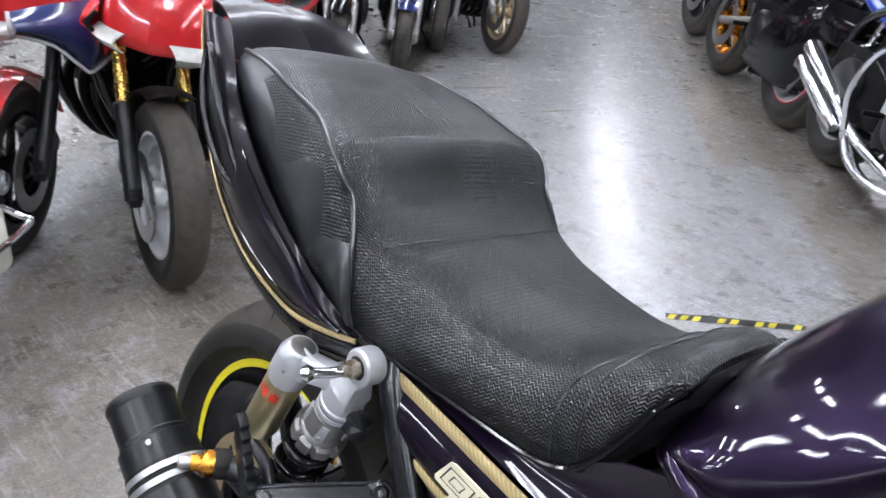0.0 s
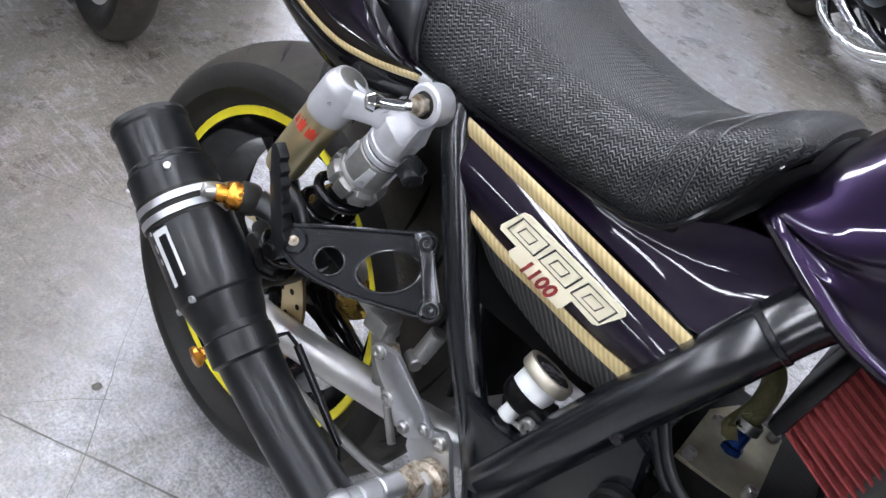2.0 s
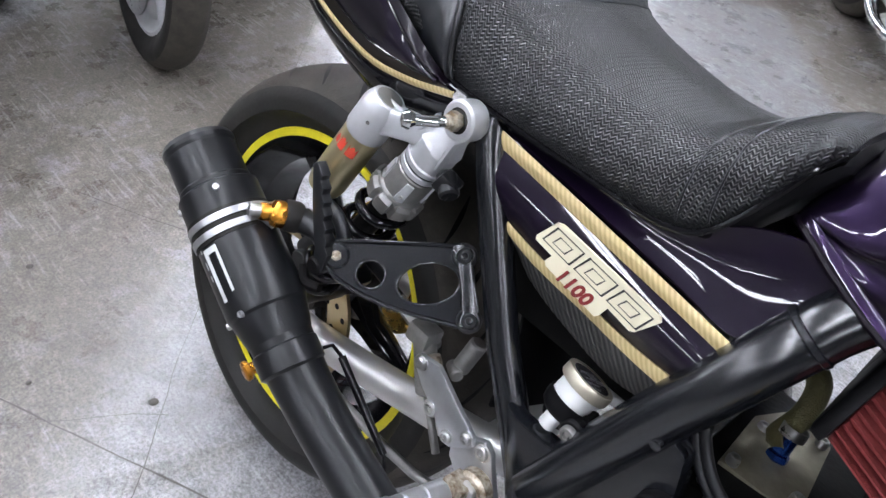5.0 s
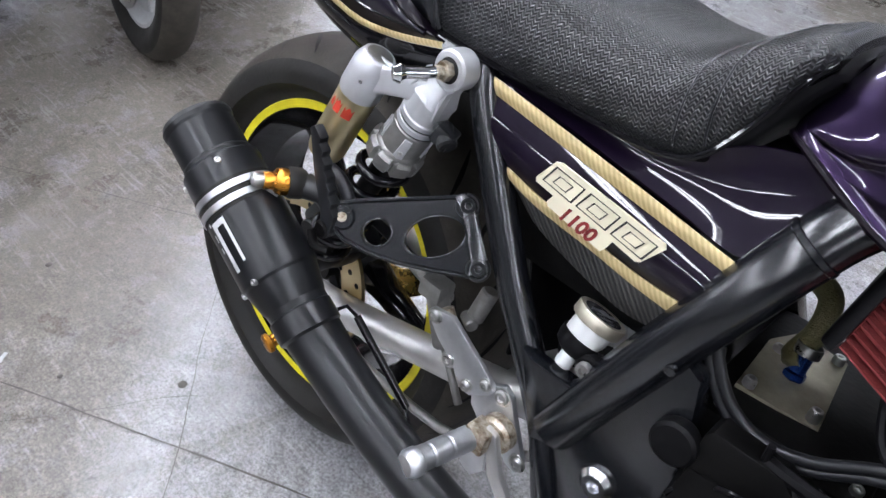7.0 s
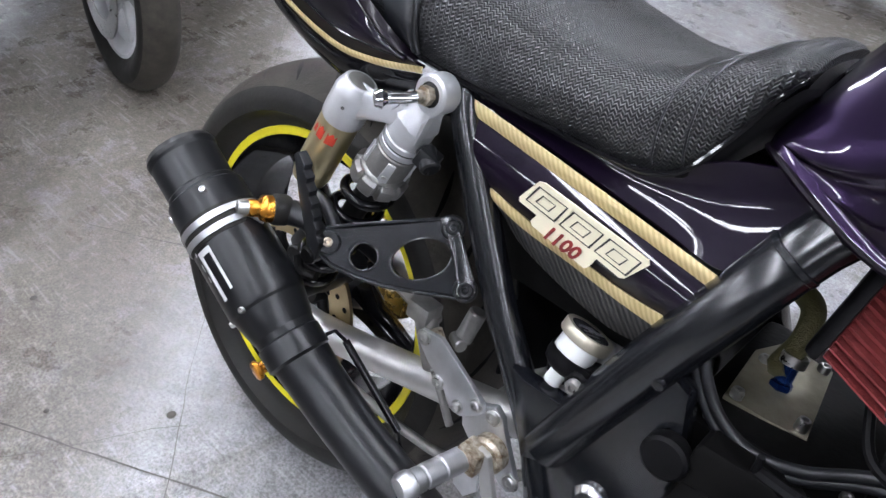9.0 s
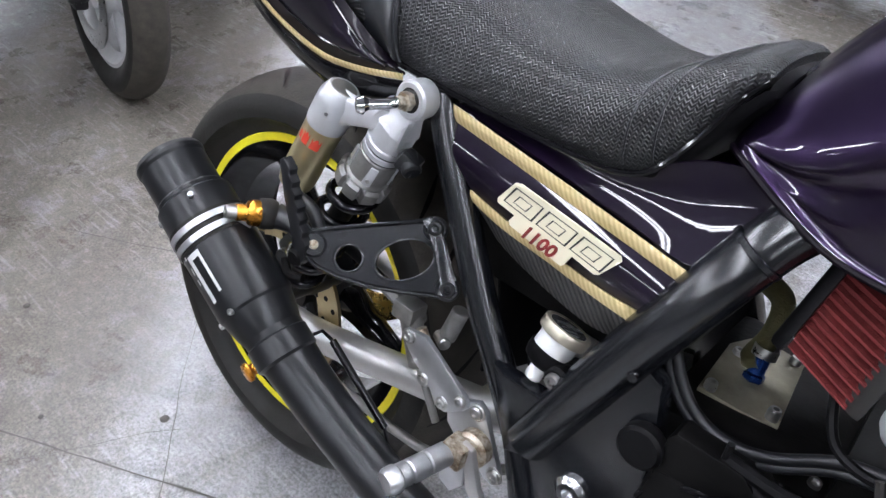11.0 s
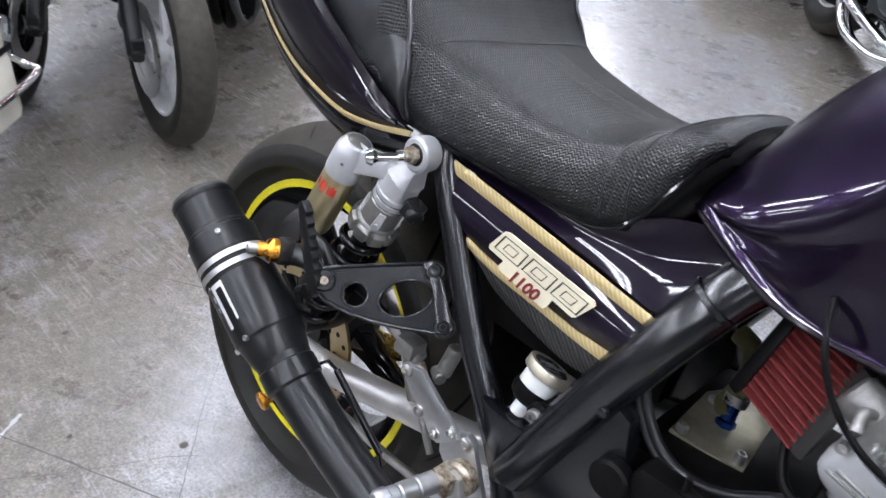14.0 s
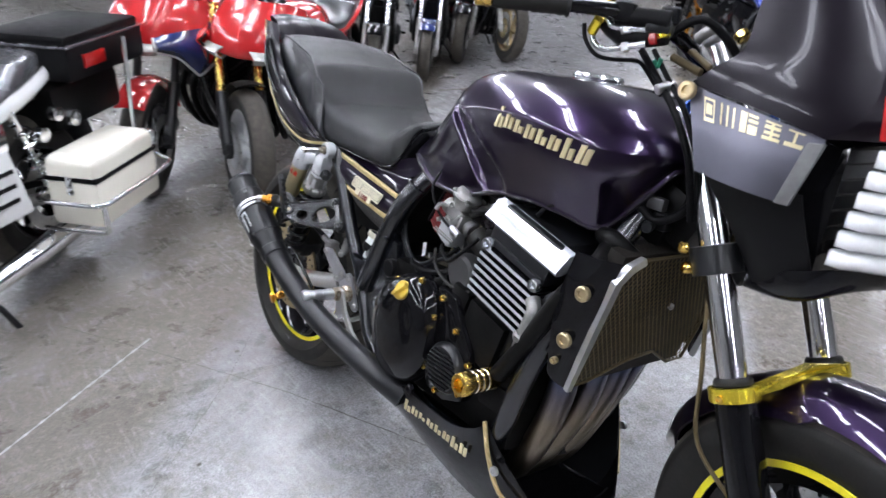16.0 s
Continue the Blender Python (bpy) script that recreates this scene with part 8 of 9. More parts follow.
for k in range(6):
    z, x0 = 0.812 + 0.0262 * k, 1.366 + 0.0045 * k
    w_ = 0.118 + 0.002 * k
    part("lamp_lens", loft([[Vector((x0 + dx * e + ex_, y, z + dz * e)) for dx, dz in ((0, -0.0115), (0.020, -0.011), (0.028, -0.006), (0.030, 0), (0.028, 0.006), (0.020, 0.011), (0, 0.0115))] for y, e, ex_ in ((-w_, 0.45, 0.010), (-w_ + 0.003, 0.85, 0.006), (-w_ + 0.012, 1.0, 0.006), (-0.05, 1.0, 0.046), (0, 1.0, 0.056), (0.05, 1.0, 0.046), (w_ - 0.012, 1.0, 0.006), (w_ - 0.003, 0.85, 0.006), (w_, 0.45, 0.010))]), LENS, lamp_, "white stacked lens bar", angle=60)
tag = part("red_tag", patch([(1.385, -0.132, 1.015), (1.43, -0.09, 1.02)], [(1.395, -0.135, 0.965), (1.44, -0.095, 0.968)], (0.002, -0.004, 0), 3, 0.001), RED_PAINT, bike, "red paper tag with a white mark")
part("tag_mark", patch([(1.408, -0.1215, 1.003), (1.420, -0.1105, 1.004)], [(1.413, -0.1235, 0.978), (1.426, -0.1125, 0.979)], (0.0, -0.0, 0), 2, 0.0005), WHITE, tag)
part("side_stand", tube([(0.55, 0.14, 0.26), (0.50, 0.22, 0.10), (0.47, 0.285, -0.072)], [0.012, 0.011, 0.010], 10), BLACK_SATIN, bike, "black side stand")


# ---- the other motorcycles standing round it ----
def plain_wheel(parent, cx, cz, R, half_w, name, rim_mat, stripe=None, spokes=6, disc_mat=None):
    prof = [(R - half_w * (1 - math.cos(a)) * 0.86, half_w * math.sin(a)) for a in [-math.pi / 2 + math.pi * i / 14 for i in range(15)]]
    rim_r, rim_h = R - half_w * 1.05 - 0.03, half_w * 0.7
    side = [(R - half_w * 0.86 - 0.015, half_w * 0.95), (rim_r + 0.004, rim_h + 0.004), (rim_r - 0.012, rim_h - 0.004)]
    w = part(name, lathe([(r, -h) for r, h in reversed(side)] + prof + side, Matrix(), 56), RUBBER, parent, "wheel with a black road tyre")
    w.matrix_basis = pose(cx, 0, cz, -90)
    part("tread", lathe([(r + 0.0008, h) for r, h in prof[2:-2]], Matrix(), 56), TREAD, w)
    ring = [(rim_r, rim_h), (rim_r - 0.006, rim_h - 0.012), (rim_r - 0.03, rim_h * 0.4), (rim_r - 0.03, -rim_h * 0.4), (rim_r - 0.006, -rim_h + 0.012), (rim_r, -rim_h)]
    part("rim", lathe(ring + [(r - 0.014, h) for r, h in reversed(ring)], Matrix(), 48, closed=True), rim_mat, w)
    if stripe:
        for s in (1, -1):
            part("rim_stripe", lathe([(rim_r - 0.008, s * (rim_h + 0.001)), (rim_r, s * (rim_h + 0.001)), (rim_r, s * (rim_h - 0.003)), (rim_r - 0.008, s * (rim_h - 0.003))], Matrix(), 48, closed=True), stripe, w)
    part("hub", lathe([(0, -0.06), (0.03, -0.055), (0.045, -0.03), (0.045, 0.03), (0.03, 0.055), (0, 0.06)], Matrix(), 20), rim_mat, w)
    for k in range(spokes):
        a = 2 * math.pi * k / spokes
        part("spoke", tube([(0.035 * math.cos(a), 0.035 * math.sin(a), 0), ((rim_r - 0.03) * math.cos(a + 0.12), (rim_r - 0.03) * math.sin(a + 0.12), 0)], [0.016, 0.011], 8), rim_mat, w)
    for s in (-1, 1):
        part("brake_disc", lathe([(R * 0.30, s * (half_w + 0.012) - 0.002), (R * 0.48, s * (half_w + 0.012) - 0.002), (R * 0.48, s * (half_w + 0.012) + 0.002), (R * 0.30, s * (half_w + 0.012) + 0.002)], Matrix(), 40, closed=True), disc_mat or STEEL, w)
    return w


def other_bike(label, m, body, accent, fairing="naked", R=0.295, wb=1.38, rim=None, fork=None, fender=None, seat_mat=None, muffler="side", stripe=None, lens=True, guard=False, vee=False, long_pipes=True, steer=0.0, fender_arc=(165, 115)):
    """A parked motorcycle of another make: rear contact at its origin, x ahead."""
    rim, fork, fender = rim or BLACK_GLOSS, fork or FORK_CHROME, fender or body
    mc = thing("motorcycle", label, "motorcycle", m, "parked motorcycles round the hall")
    plain_wheel(mc, 0, R, R, 0.075, "rear_wheel", rim, stripe)
    plain_wheel(mc, wb, R, R, 0.056, "front_wheel", rim, stripe)
    hx = wb - 0.40

    def fk(z):
        return wb - 0.045 - (z - R) * 0.46

    for s in (-1, 1):
        leg = part("fork_leg", merged(rod((fk(R - 0.02) + 0.03, s * 0.09, R - 0.02), (fk(0.52), s * 0.09, 0.52), 0.027, 16), block((wb - 0.02, s * 0.088, R), (0.06, 0.04, 0.07), 0.012)), BLACK_SATIN if fork is not FORK_CHROME else ALU_DULL, mc, "lower fork leg")
        part("fork_tube", rod((fk(0.50), s * 0.09, 0.50), (fk(0.88), s * 0.09, 0.88), 0.020, 18), fork, leg)
        part("front_caliper", block((wb - 0.10, s * 0.085, R + 0.07), (0.05, 0.05, 0.09), 0.012, pose(0, 0, 0, 0, 30, 0)), BLACK_SATIN, mc)
        part("mirror_stem", tube([(hx + 0.02, s * 0.26, 0.98), (hx + 0.05, s * 0.33, 1.07), (hx + 0.03, s * 0.36, 1.12)], 0.005, 8, 4), BLACK_SATIN, mc)
        part("mirror", lathe([(0, 0), (0.04, 0.004), (0.052, 0.014), (0.048, 0.026), (0, 0.03)], axis_to((hx + 0.05, s * 0.37, 1.14), (hx - 0.1, s * 0.36, 1.15)), 20), FORK_CHROME if guard else BLACK_SATIN, mc)
        part("turn_signal", merged(rod((hx + 0.12, s * 0.10, 0.80), (hx + 0.12, s * 0.19, 0.80), 0.007), lathe([(0, 0), (0.024, 0.004), (0.03, 0.02), (0.022, 0.04), (0, 0.045)], axis_to((hx + 0.10, s * 0.20, 0.80), (hx + 0.2, s * 0.20, 0.80)), 16)), AMBER_LENS, mc, "amber turn signal")
        part("grip", rod((hx - 0.02, s * 0.24, 0.985), (hx - 0.07, s * 0.36, 0.975), 0.017), RUBBER, mc)
        part("lever", tube([(hx + 0.03, s * 0.20, 0.98), (hx + 0.0, s * 0.28, 0.965), (hx - 0.04, s * 0.36, 0.955)], 0.006, 8, 4), ALU_BRIGHT, mc)
        part("frame_rail", tube([(hx + 0.03, s * 0.05, 0.80), (hx - 0.15, s * 0.13, 0.72), (0.55, s * 0.16, 0.60), (0.46, s * 0.13, 0.40), (0.50, s * 0.11, 0.24), (0.85, s * 0.12, 0.20), (hx + 0.06, s * 0.10, 0.45), (hx + 0.06, s * 0.04, 0.74)], 0.018, 10, 4), BLACK_FRAME, mc)
        part("swingarm", tube([(0, s * 0.11, R), (0.46, s * 0.10, 0.38)], [0.022, 0.026], 12), ALU_DULL, mc)
        part("foot_peg", rod((0.50, s * 0.16, 0.36), (0.48, s * 0.26, 0.355), 0.012), BLACK_PLASTIC, mc)
        part("shock_absorber", merged(rod((0.05, s * 0.13, R + 0.06), (0.16, s * 0.125, 0.68), 0.014), tube([(0.07 + 0.06 * k / 40 + 0.03 * math.cos(k * 0.8), s * 0.129 + 0.028 * math.sin(k * 0.8), R + 0.1 + 0.22 * k / 40) for k in range(41)], 0.005, 6)), FORK_CHROME if guard else BLACK_SATIN, mc)
    part("handlebar", tube([(hx - 0.02, -0.27, 0.985), (hx + 0.03, -0.12, 0.99), (hx + 0.05, 0, 0.95), (hx + 0.03, 0.12, 0.99), (hx - 0.02, 0.27, 0.985)], 0.011, 10, 5), FORK_CHROME if guard else BLACK_GLOSS, mc)
    part("fork_yoke", block((fk(0.80), 0, 0.80), (0.07, 0.23, 0.04), 0.01, pose(0, 0, 0, 0, 24, 0)), ALU_DULL, mc)
    part("brake_hose", tube([(wb - 0.10, -0.09, R + 0.10), (fk(0.55) - 0.03, -0.10, 0.56), (fk(0.8), -0.08, 0.82), (hx + 0.03, -0.18, 0.98)], 0.005, 6, 5), BLACK_PLASTIC, mc)
    eng_ = part("engine", merged(block((0.66, 0, 0.37), (0.44, 0.34, 0.28), 0.04), block((0.82, 0, 0.52), (0.18, 0.30, 0.24), 0.02, pose(0, 0, 0, 0, 16, 0))), BLACK_DULL, mc, "dark engine block")
    part("radiator", block((0.955, 0, 0.53), (0.035, 0.30, 0.24), 0.008, pose(0, 0, 0, 0, 12, 0)), BLACK_DULL, mc)
    part("air_box", block((0.40, 0, 0.58), (0.26, 0.20, 0.16), 0.03), BLACK_DULL, mc)
    for k in range(6):
        part("cooling_fin", block((0.80 + 0.006 * k, 0, 0.44 + 0.026 * k), (0.18, 0.33, 0.006), 0.001, pose(0, 0, 0, 0, 16, 0)), BLACK_SATIN if not guard else ALU, eng_)
    for s in (-1, 1):
        part("engine_cover", lathe([(0.10, 0), (0.10, 0.02), (0.085, 0.04), (0.04, 0.05), (0, 0.052)], axis_to((0.62, s * 0.165, 0.36), (0.62, s, 0.36)), 26), FORK_CHROME if guard and long_pipes else BLACK_SATIN, eng_)
    rows = [(0.40, 0.72, 0.04, 0.075, 0.68, 0.06, 0.64), (0.50, 0.80, 0.06, 0.11, 0.74, 0.09, 0.645), (0.62, 0.86, 0.08, 0.15, 0.77, 0.12, 0.65), (0.76, 0.875, 0.085, 0.165, 0.78, 0.125, 0.655), (0.88, 0.86, 0.075, 0.15, 0.775, 0.10, 0.67), (0.95, 0.83, 0.05, 0.09, 0.76, 0.06, 0.70)]
    tk = part("fuel_tank", loft([tank_ring(*r) for r in seat_interp(rows, 3)]), body, mc, angle=70)
    part("filler_cap", lathe([(0.04, 0), (0.042, 0.006), (0.03, 0.01), (0, 0.011)], pose(0.70, 0, 0.868), 22), FORK_CHROME, tk)
    srows = [(-0.20, 0.80, 0.06, 0.76), (-0.16, 0.82, 0.09, 0.75), (0.0, 0.81, 0.12, 0.71), (0.08, 0.795, 0.125, 0.69), (0.13, 0.755, 0.128, 0.675), (0.25, 0.735, 0.13, 0.66), (0.38, 0.735, 0.11, 0.655), (0.45, 0.755, 0.085, 0.68)]
    part("seat", loft([seat_ring(*r) for r in seat_interp(srows, 3)]), seat_mat or SEAT_SIDE, mc, "black vinyl saddle", angle=60)
    for s in (-1, 1):
        part("tail_panel", patch(curve_pts([(0.40, s * 0.11, 0.60), (0.15, s * 0.13, 0.64), (-0.10, s * 0.125, 0.72), (-0.30, s * 0.08, 0.80)], 4), curve_pts([(0.42, s * 0.10, 0.68), (0.15, s * 0.128, 0.70), (-0.10, s * 0.115, 0.77), (-0.28, s * 0.07, 0.85)], 4), (0, s * 0.012, 0), 5, 0.004), body, mc, angle=60)
        part("side_cover", patch(curve_pts([(0.24, s * 0.14, 0.48), (0.36, s * 0.145, 0.46), (0.48, s * 0.14, 0.47)], 3), curve_pts([(0.20, s * 0.13, 0.63), (0.36, s * 0.14, 0.62), (0.50, s * 0.13, 0.62)], 3), (0, s * 0.015, 0), 4, 0.004), body if not guard else FORK_CHROME if long_pipes else BLACK_GLOSS, mc, angle=60)
    part("tail_lamp", block((-0.31, 0, 0.79), (0.04, 0.14, 0.06), 0.012), RED_LENS, mc, "red tail lamp")
    part("rear_fender", patch(curve_pts([(0.05, -0.08, R + 0.36), (-0.15, -0.085, R + 0.34), (-0.30, -0.08, R + 0.22), (-0.36, -0.07, R + 0.05)], 4), curve_pts([(0.05, 0.08, R + 0.36), (-0.15, 0.085, R + 0.34), (-0.30, 0.08, R + 0.22), (-0.36, 0.07, R + 0.05)], 4), (-0.01, 0, 0.025), 6, 0.004), fender if guard else BLACK_PLASTIC, mc, angle=60)
    fr = []
    for k in range(17):
        a = math.radians(fender_arc[0] - fender_arc[1] * k / 16)
        fr.append([Vector((wb + (R + 0.022 + 0.016 * (1 - u * u)) * math.cos(a), u * 0.068, R + (R + 0.022 + 0.016 * (1 - u * u)) * math.sin(a))) for u in (-1, -0.8, -0.4, 0, 0.4, 0.8, 1)])
    bm = loft(fr, closed=False, caps=False)
    bmesh.ops.solidify(bm, geom=bm.faces[:], thickness=0.004)
    part("front_fender", bm, fender, mc, angle=60)
    for i, y in enumerate((-0.11, -0.04, 0.04, 0.11)):
        part("header_pipe", tube([(0.88, y, 0.52), (0.98, y, 0.46), (0.97, y * 0.9, 0.32), (0.86, y * 0.7, 0.19), (0.60, -0.10 + y * 0.3, 0.16)], 0.019, 12, 5), FORK_CHROME if guard else BLACK_DULL, mc)
    if muffler:
        part("link_pipe", tube([(0.60, -0.12, 0.16), (0.40, -0.17, 0.22), (0.22, -0.20, 0.30)], 0.022, 12, 4), FORK_CHROME if guard else BLACK_SATIN, mc)
        part("silencer", (tube([(0.22, -0.20, 0.30), (0.16, -0.205, 0.335), (-0.14, -0.215, 0.47 if muffler == "up" else 0.36)], [0.028, 0.042, 0.040], 20)), FORK_CHROME if guard else BLACK_SATIN, mc, "bright exhaust silencer")
    part("side_stand", tube([(0.56, 0.13, 0.22), (0.50, 0.22, 0.10), (0.46, 0.27, -0.045)], [0.011, 0.010, 0.012], 10), BLACK_SATIN, mc)
    part("chain_guard", side_plate([(0.02, R + 0.07), (0.42, 0.45), (0.42, 0.42), (0.02, R + 0.045)], 0.075, 0.10, 0.003), BLACK_PLASTIC, mc)
    if fairing == "naked":
        hl = part("headlamp", lathe([(0, 0), (0.05, 0.004), (0.085, 0.05), (0.092, 0.10), (0.088, 0.11), (0, 0.112)], axis_to((hx + 0.06, 0, 0.82), (hx + 0.3, 0, 0.79)), 28), FORK_CHROME if guard else BLACK_GLOSS, mc, "round headlamp")
        part("headlamp_lens", lathe([(0.088, 0.110), (0.07, 0.122), (0.04, 0.13), (0, 0.132)], axis_to((hx + 0.06, 0, 0.82), (hx + 0.3, 0, 0.79)), 28), LENS, hl, "clear lens")
        for s in (-1, 1):
            part("gauge", lathe([(0, 0), (0.04, 0.01), (0.042, 0.05), (0, 0.052)], axis_to((hx + 0.08, s * 0.05, 0.93), (hx, s * 0.05, 1.0)), 18), FORK_CHROME if guard else BLACK_SATIN, mc)
    else:
        nose_f = curve_pts([(wb + 0.02, 0, 0.72 if vee else 0.66), (wb + 0.06, 0, 0.74), (wb + 0.03, 0, 0.86), (wb - 0.06, 0, 0.96)], 4)
        for s in (-1, 1):
            mid_f = curve_pts([(wb - 0.05, s * 0.155, 0.73 if vee else 0.64), (wb - 0.03, s * 0.165, 0.76 if vee else 0.73), (wb - 0.07, s * 0.165, 0.86), (wb - 0.15, s * 0.13, 0.95)], 4)
            nose = part("cowl_nose", patch(mid_f, nose_f, (0.02, s * 0.035, 0), 6, 0.005), body, mc, angle=60)
            part("lamp_lens", patch(curve_pts([(wb + 0.012, s * 0.135, 0.715), (wb + 0.035, s * 0.105, 0.71), (wb + 0.05, s * 0.07, 0.71)], 3), curve_pts([(wb - 0.005, s * 0.16, 0.765), (wb + 0.04, s * 0.115, 0.77), (wb + 0.065, s * 0.06, 0.77)], 3), (0.022, s * 0.022, 0), 4, 0.006), SMOKE_LENS, mc, "clear headlamp lens")
            back_f = curve_pts([(wb - 0.36, s * 0.20, 0.72 if vee else 0.60), (wb - 0.32, s * 0.22, 0.75 if vee else 0.70), (wb - 0.31, s * 0.215, 0.80), (wb - 0.30, s * 0.18, 0.90)], 4)
            part("cowl_side", patch(back_f, mid_f, (0, s * 0.03, 0), 6, 0.005), body, mc, angle=60)
            low_t = curve_pts([(wb - 0.10, s * 0.15, 0.645), (wb - 0.24, s * 0.19, 0.625), (wb - 0.40, s * 0.20, 0.615)], 4)
            low_b = curve_pts([(wb - 0.20, s * 0.12, 0.42), (wb - 0.34, s * 0.18, 0.40), (wb - 0.55, s * 0.195, 0.45)], 4)
            if vee:
                low_b = curve_pts([(wb + 0.02, s * 0.15, 0.735), (wb - 0.07, s * 0.19, 0.70), (wb - 0.14, s * 0.22, 0.625), (wb - 0.17, s * 0.23, 0.61), (wb - 0.27, s * 0.235, 0.655), (wb - 0.42, s * 0.235, 0.70)], 3)
                low_t = curve_pts([(wb + 0.03, s * 0.15, 0.80), (wb - 0.06, s * 0.19, 0.815), (wb - 0.13, s * 0.215, 0.82), (wb - 0.20, s * 0.23, 0.82), (wb - 0.30, s * 0.24, 0.82), (wb - 0.42, s * 0.24, 0.82)], 3)
            if fairing == "full":
                low_b = curve_pts([(wb - 0.28, s * 0.10, 0.20), (wb - 0.45, s * 0.17, 0.17), (wb - 0.85, s * 0.175, 0.20)], 4)
            lp = part("cowl_lower", patch(low_t, low_b, (0.02, s * 0.04, 0), 8, 0.005), accent, mc, angle=60)
            part("cowl_edge", tube([p + Vector((0, s * 0.002, 0)) for p in low_b], 0.006, 8), WHITE if accent is NAVY else BLACK_PLASTIC, lp)
            part("cowl_edge", tube([low_t[0], low_t[0].lerp(low_b[0], 0.5) + Vector((0.02, s * 0.02, 0)), low_b[0]], 0.006, 8, 4), WHITE if accent is NAVY else BLACK_PLASTIC, lp)
        part("windscreen", patch(curve_pts([(wb - 0.15, -0.13, 0.95), (wb - 0.08, -0.07, 0.96), (wb - 0.06, 0, 0.96), (wb - 0.08, 0.07, 0.96), (wb - 0.15, 0.13, 0.95)], 3), curve_pts([(wb - 0.32, -0.10, 1.08), (wb - 0.27, -0.05, 1.11), (wb - 0.26, 0, 1.12), (wb - 0.27, 0.05, 1.11), (wb - 0.32, 0.10, 1.08)], 3), (0.02, 0, 0.01), 5, 0.003), BLACK_GLOSS, mc, "dark screen", angle=60)
    if steer:
        turn = Matrix.Translation((wb - 0.06, 0, 0)) @ Matrix.Rotation(radians(steer), 4, "Z") @ Matrix.Translation((0.06 - wb, 0, 0))
        for ob in mc.children:
            if ob.name.split(".")[0] in ("front_wheel", "fork_leg", "front_caliper", "front_fender", "brake_hose"):
                ob.matrix_basis = turn @ ob.matrix_basis
    if guard:
        for s in (-1, 1):
            part("engine_guard", tube([(0.92, s * 0.06, 0.22), (0.98, s * 0.22, 0.24), (1.0, s * 0.30, 0.36), (0.98, s * 0.26, 0.52), (0.94, s * 0.06, 0.62)], 0.016, 12, 6), FORK_CHROME, mc, "chrome engine guard bar")
            if not long_pipes:
                part("side_guard", tube([(0.40, s * 0.25, 0.26), (0.41, s * 0.30, 0.42), (0.50, s * 0.315, 0.58), (0.66, s * 0.315, 0.63), (0.80, s * 0.30, 0.57), (0.85, s * 0.27, 0.36)], 0.0145, 12, 6), FORK_CHROME, mc, "chrome side guard loop")
                part("second_silencer", tube([(0.30, s * 0.225, 0.235), (0.20, s * 0.245, 0.29), (-0.10, s * 0.255, 0.41)], [0.026, 0.038, 0.036], 18), FORK_CHROME, mc, "chrome exhaust silencer")
                for dz, dy in ((0.0, -0.02), (-0.02, -0.065)):
                    part("lower_pipe", tube([(0.30, s * (0.20 + dy), 0.22 + dz), (0.46, s * (0.215 + dy), 0.135 + dz), (0.72, s * (0.20 + dy), 0.125 + dz), (0.90, s * (0.15 + dy), 0.22 + dz), (0.95, s * (0.10 + dy), 0.42)], 0.0155, 12, 5), FORK_CHROME, mc, "chrome header pipe")
                part("points_cover", lathe([(0.055, 0), (0.055, 0.015), (0.045, 0.026), (0, 0.03)], axis_to((0.78, s * 0.17, 0.33), (0.78, s, 0.33)), 22), FORK_CHROME, eng_, "chrome points cover")
                part("cover_badge", block((0.70, s * 0.325, 0.47), (0.05, 0.006, 0.12), 0.002), ALU_MATTE, mc, "dull alloy plate")
                continue
            part("long_silencer", tube([(0.60, s * 0.16, 0.15), (0.25, s * 0.21, 0.19), (-0.30 if long_pipes else 0.02, s * 0.22, 0.22)], [0.028, 0.042, 0.038], 18, 4), FORK_CHROME, mc)
    return mc


def stand_at(fx, fy, yaw, lean, wb=1.38, size=1.0):
    """The pose of a bike whose front wheel meets the floor at (fx, fy)."""
    c, s = math.cos(radians(yaw)), math.sin(radians(yaw))
    wb *= size
    return Matrix.Translation((fx - wb * c, fy - wb * s, 0.004)) @ Euler((0, 0, radians(yaw))).to_matrix().to_4x4() @ Euler((radians(-lean), 0, 0)).to_matrix().to_4x4() @ Matrix.Scale(size, 4)


other_bike("red half-faired sport motorcycle with gold fork tubes and silver rims", stand_at(-1.285, 0.335, -48, 12, size=0.94), RED_PAINT, RED_PAINT, "half", 0.285, rim=SILVER_PAINT, fork=GOLD, fender=BLACK_DULL, vee=True, steer=39, fender_arc=(150, 62))
other_bike("red, white and navy faired motorcycle with a red front fender", stand_at(-1.775, 0.092, -64, 10, size=0.97), RED_PAINT, NAVY, "half", 0.275, rim=BLACK_GLOSS, fork=BLACK_SATIN, fender=RED_PAINT, vee=True, steer=26)
other_bike("black naked motorcycle with a blue front fender", stand_at(-2.55, 2.32, -40, 10, size=0.78), NAVY, NAVY, "naked", 0.26, fender=NAVY)
other_bike("red faired motorcycle standing in the far row", stand_at(-3.0, 2.75, -34, 10, size=0.85), RED_PAINT, RED_PAINT, "half", 0.285)
other_bike("black naked motorcycle with pale gold rims", stand_at(-2.52, 3.10, -20, 12, size=0.86), GREY, GREY, "naked", 0.29, rim=PALE_GOLD)
other_bike("dark naked motorcycle standing in the far row", stand_at(-3.05, 1.95, -32, 10, size=0.85), GREY, GREY, "naked", 0.285, rim=GOLD)
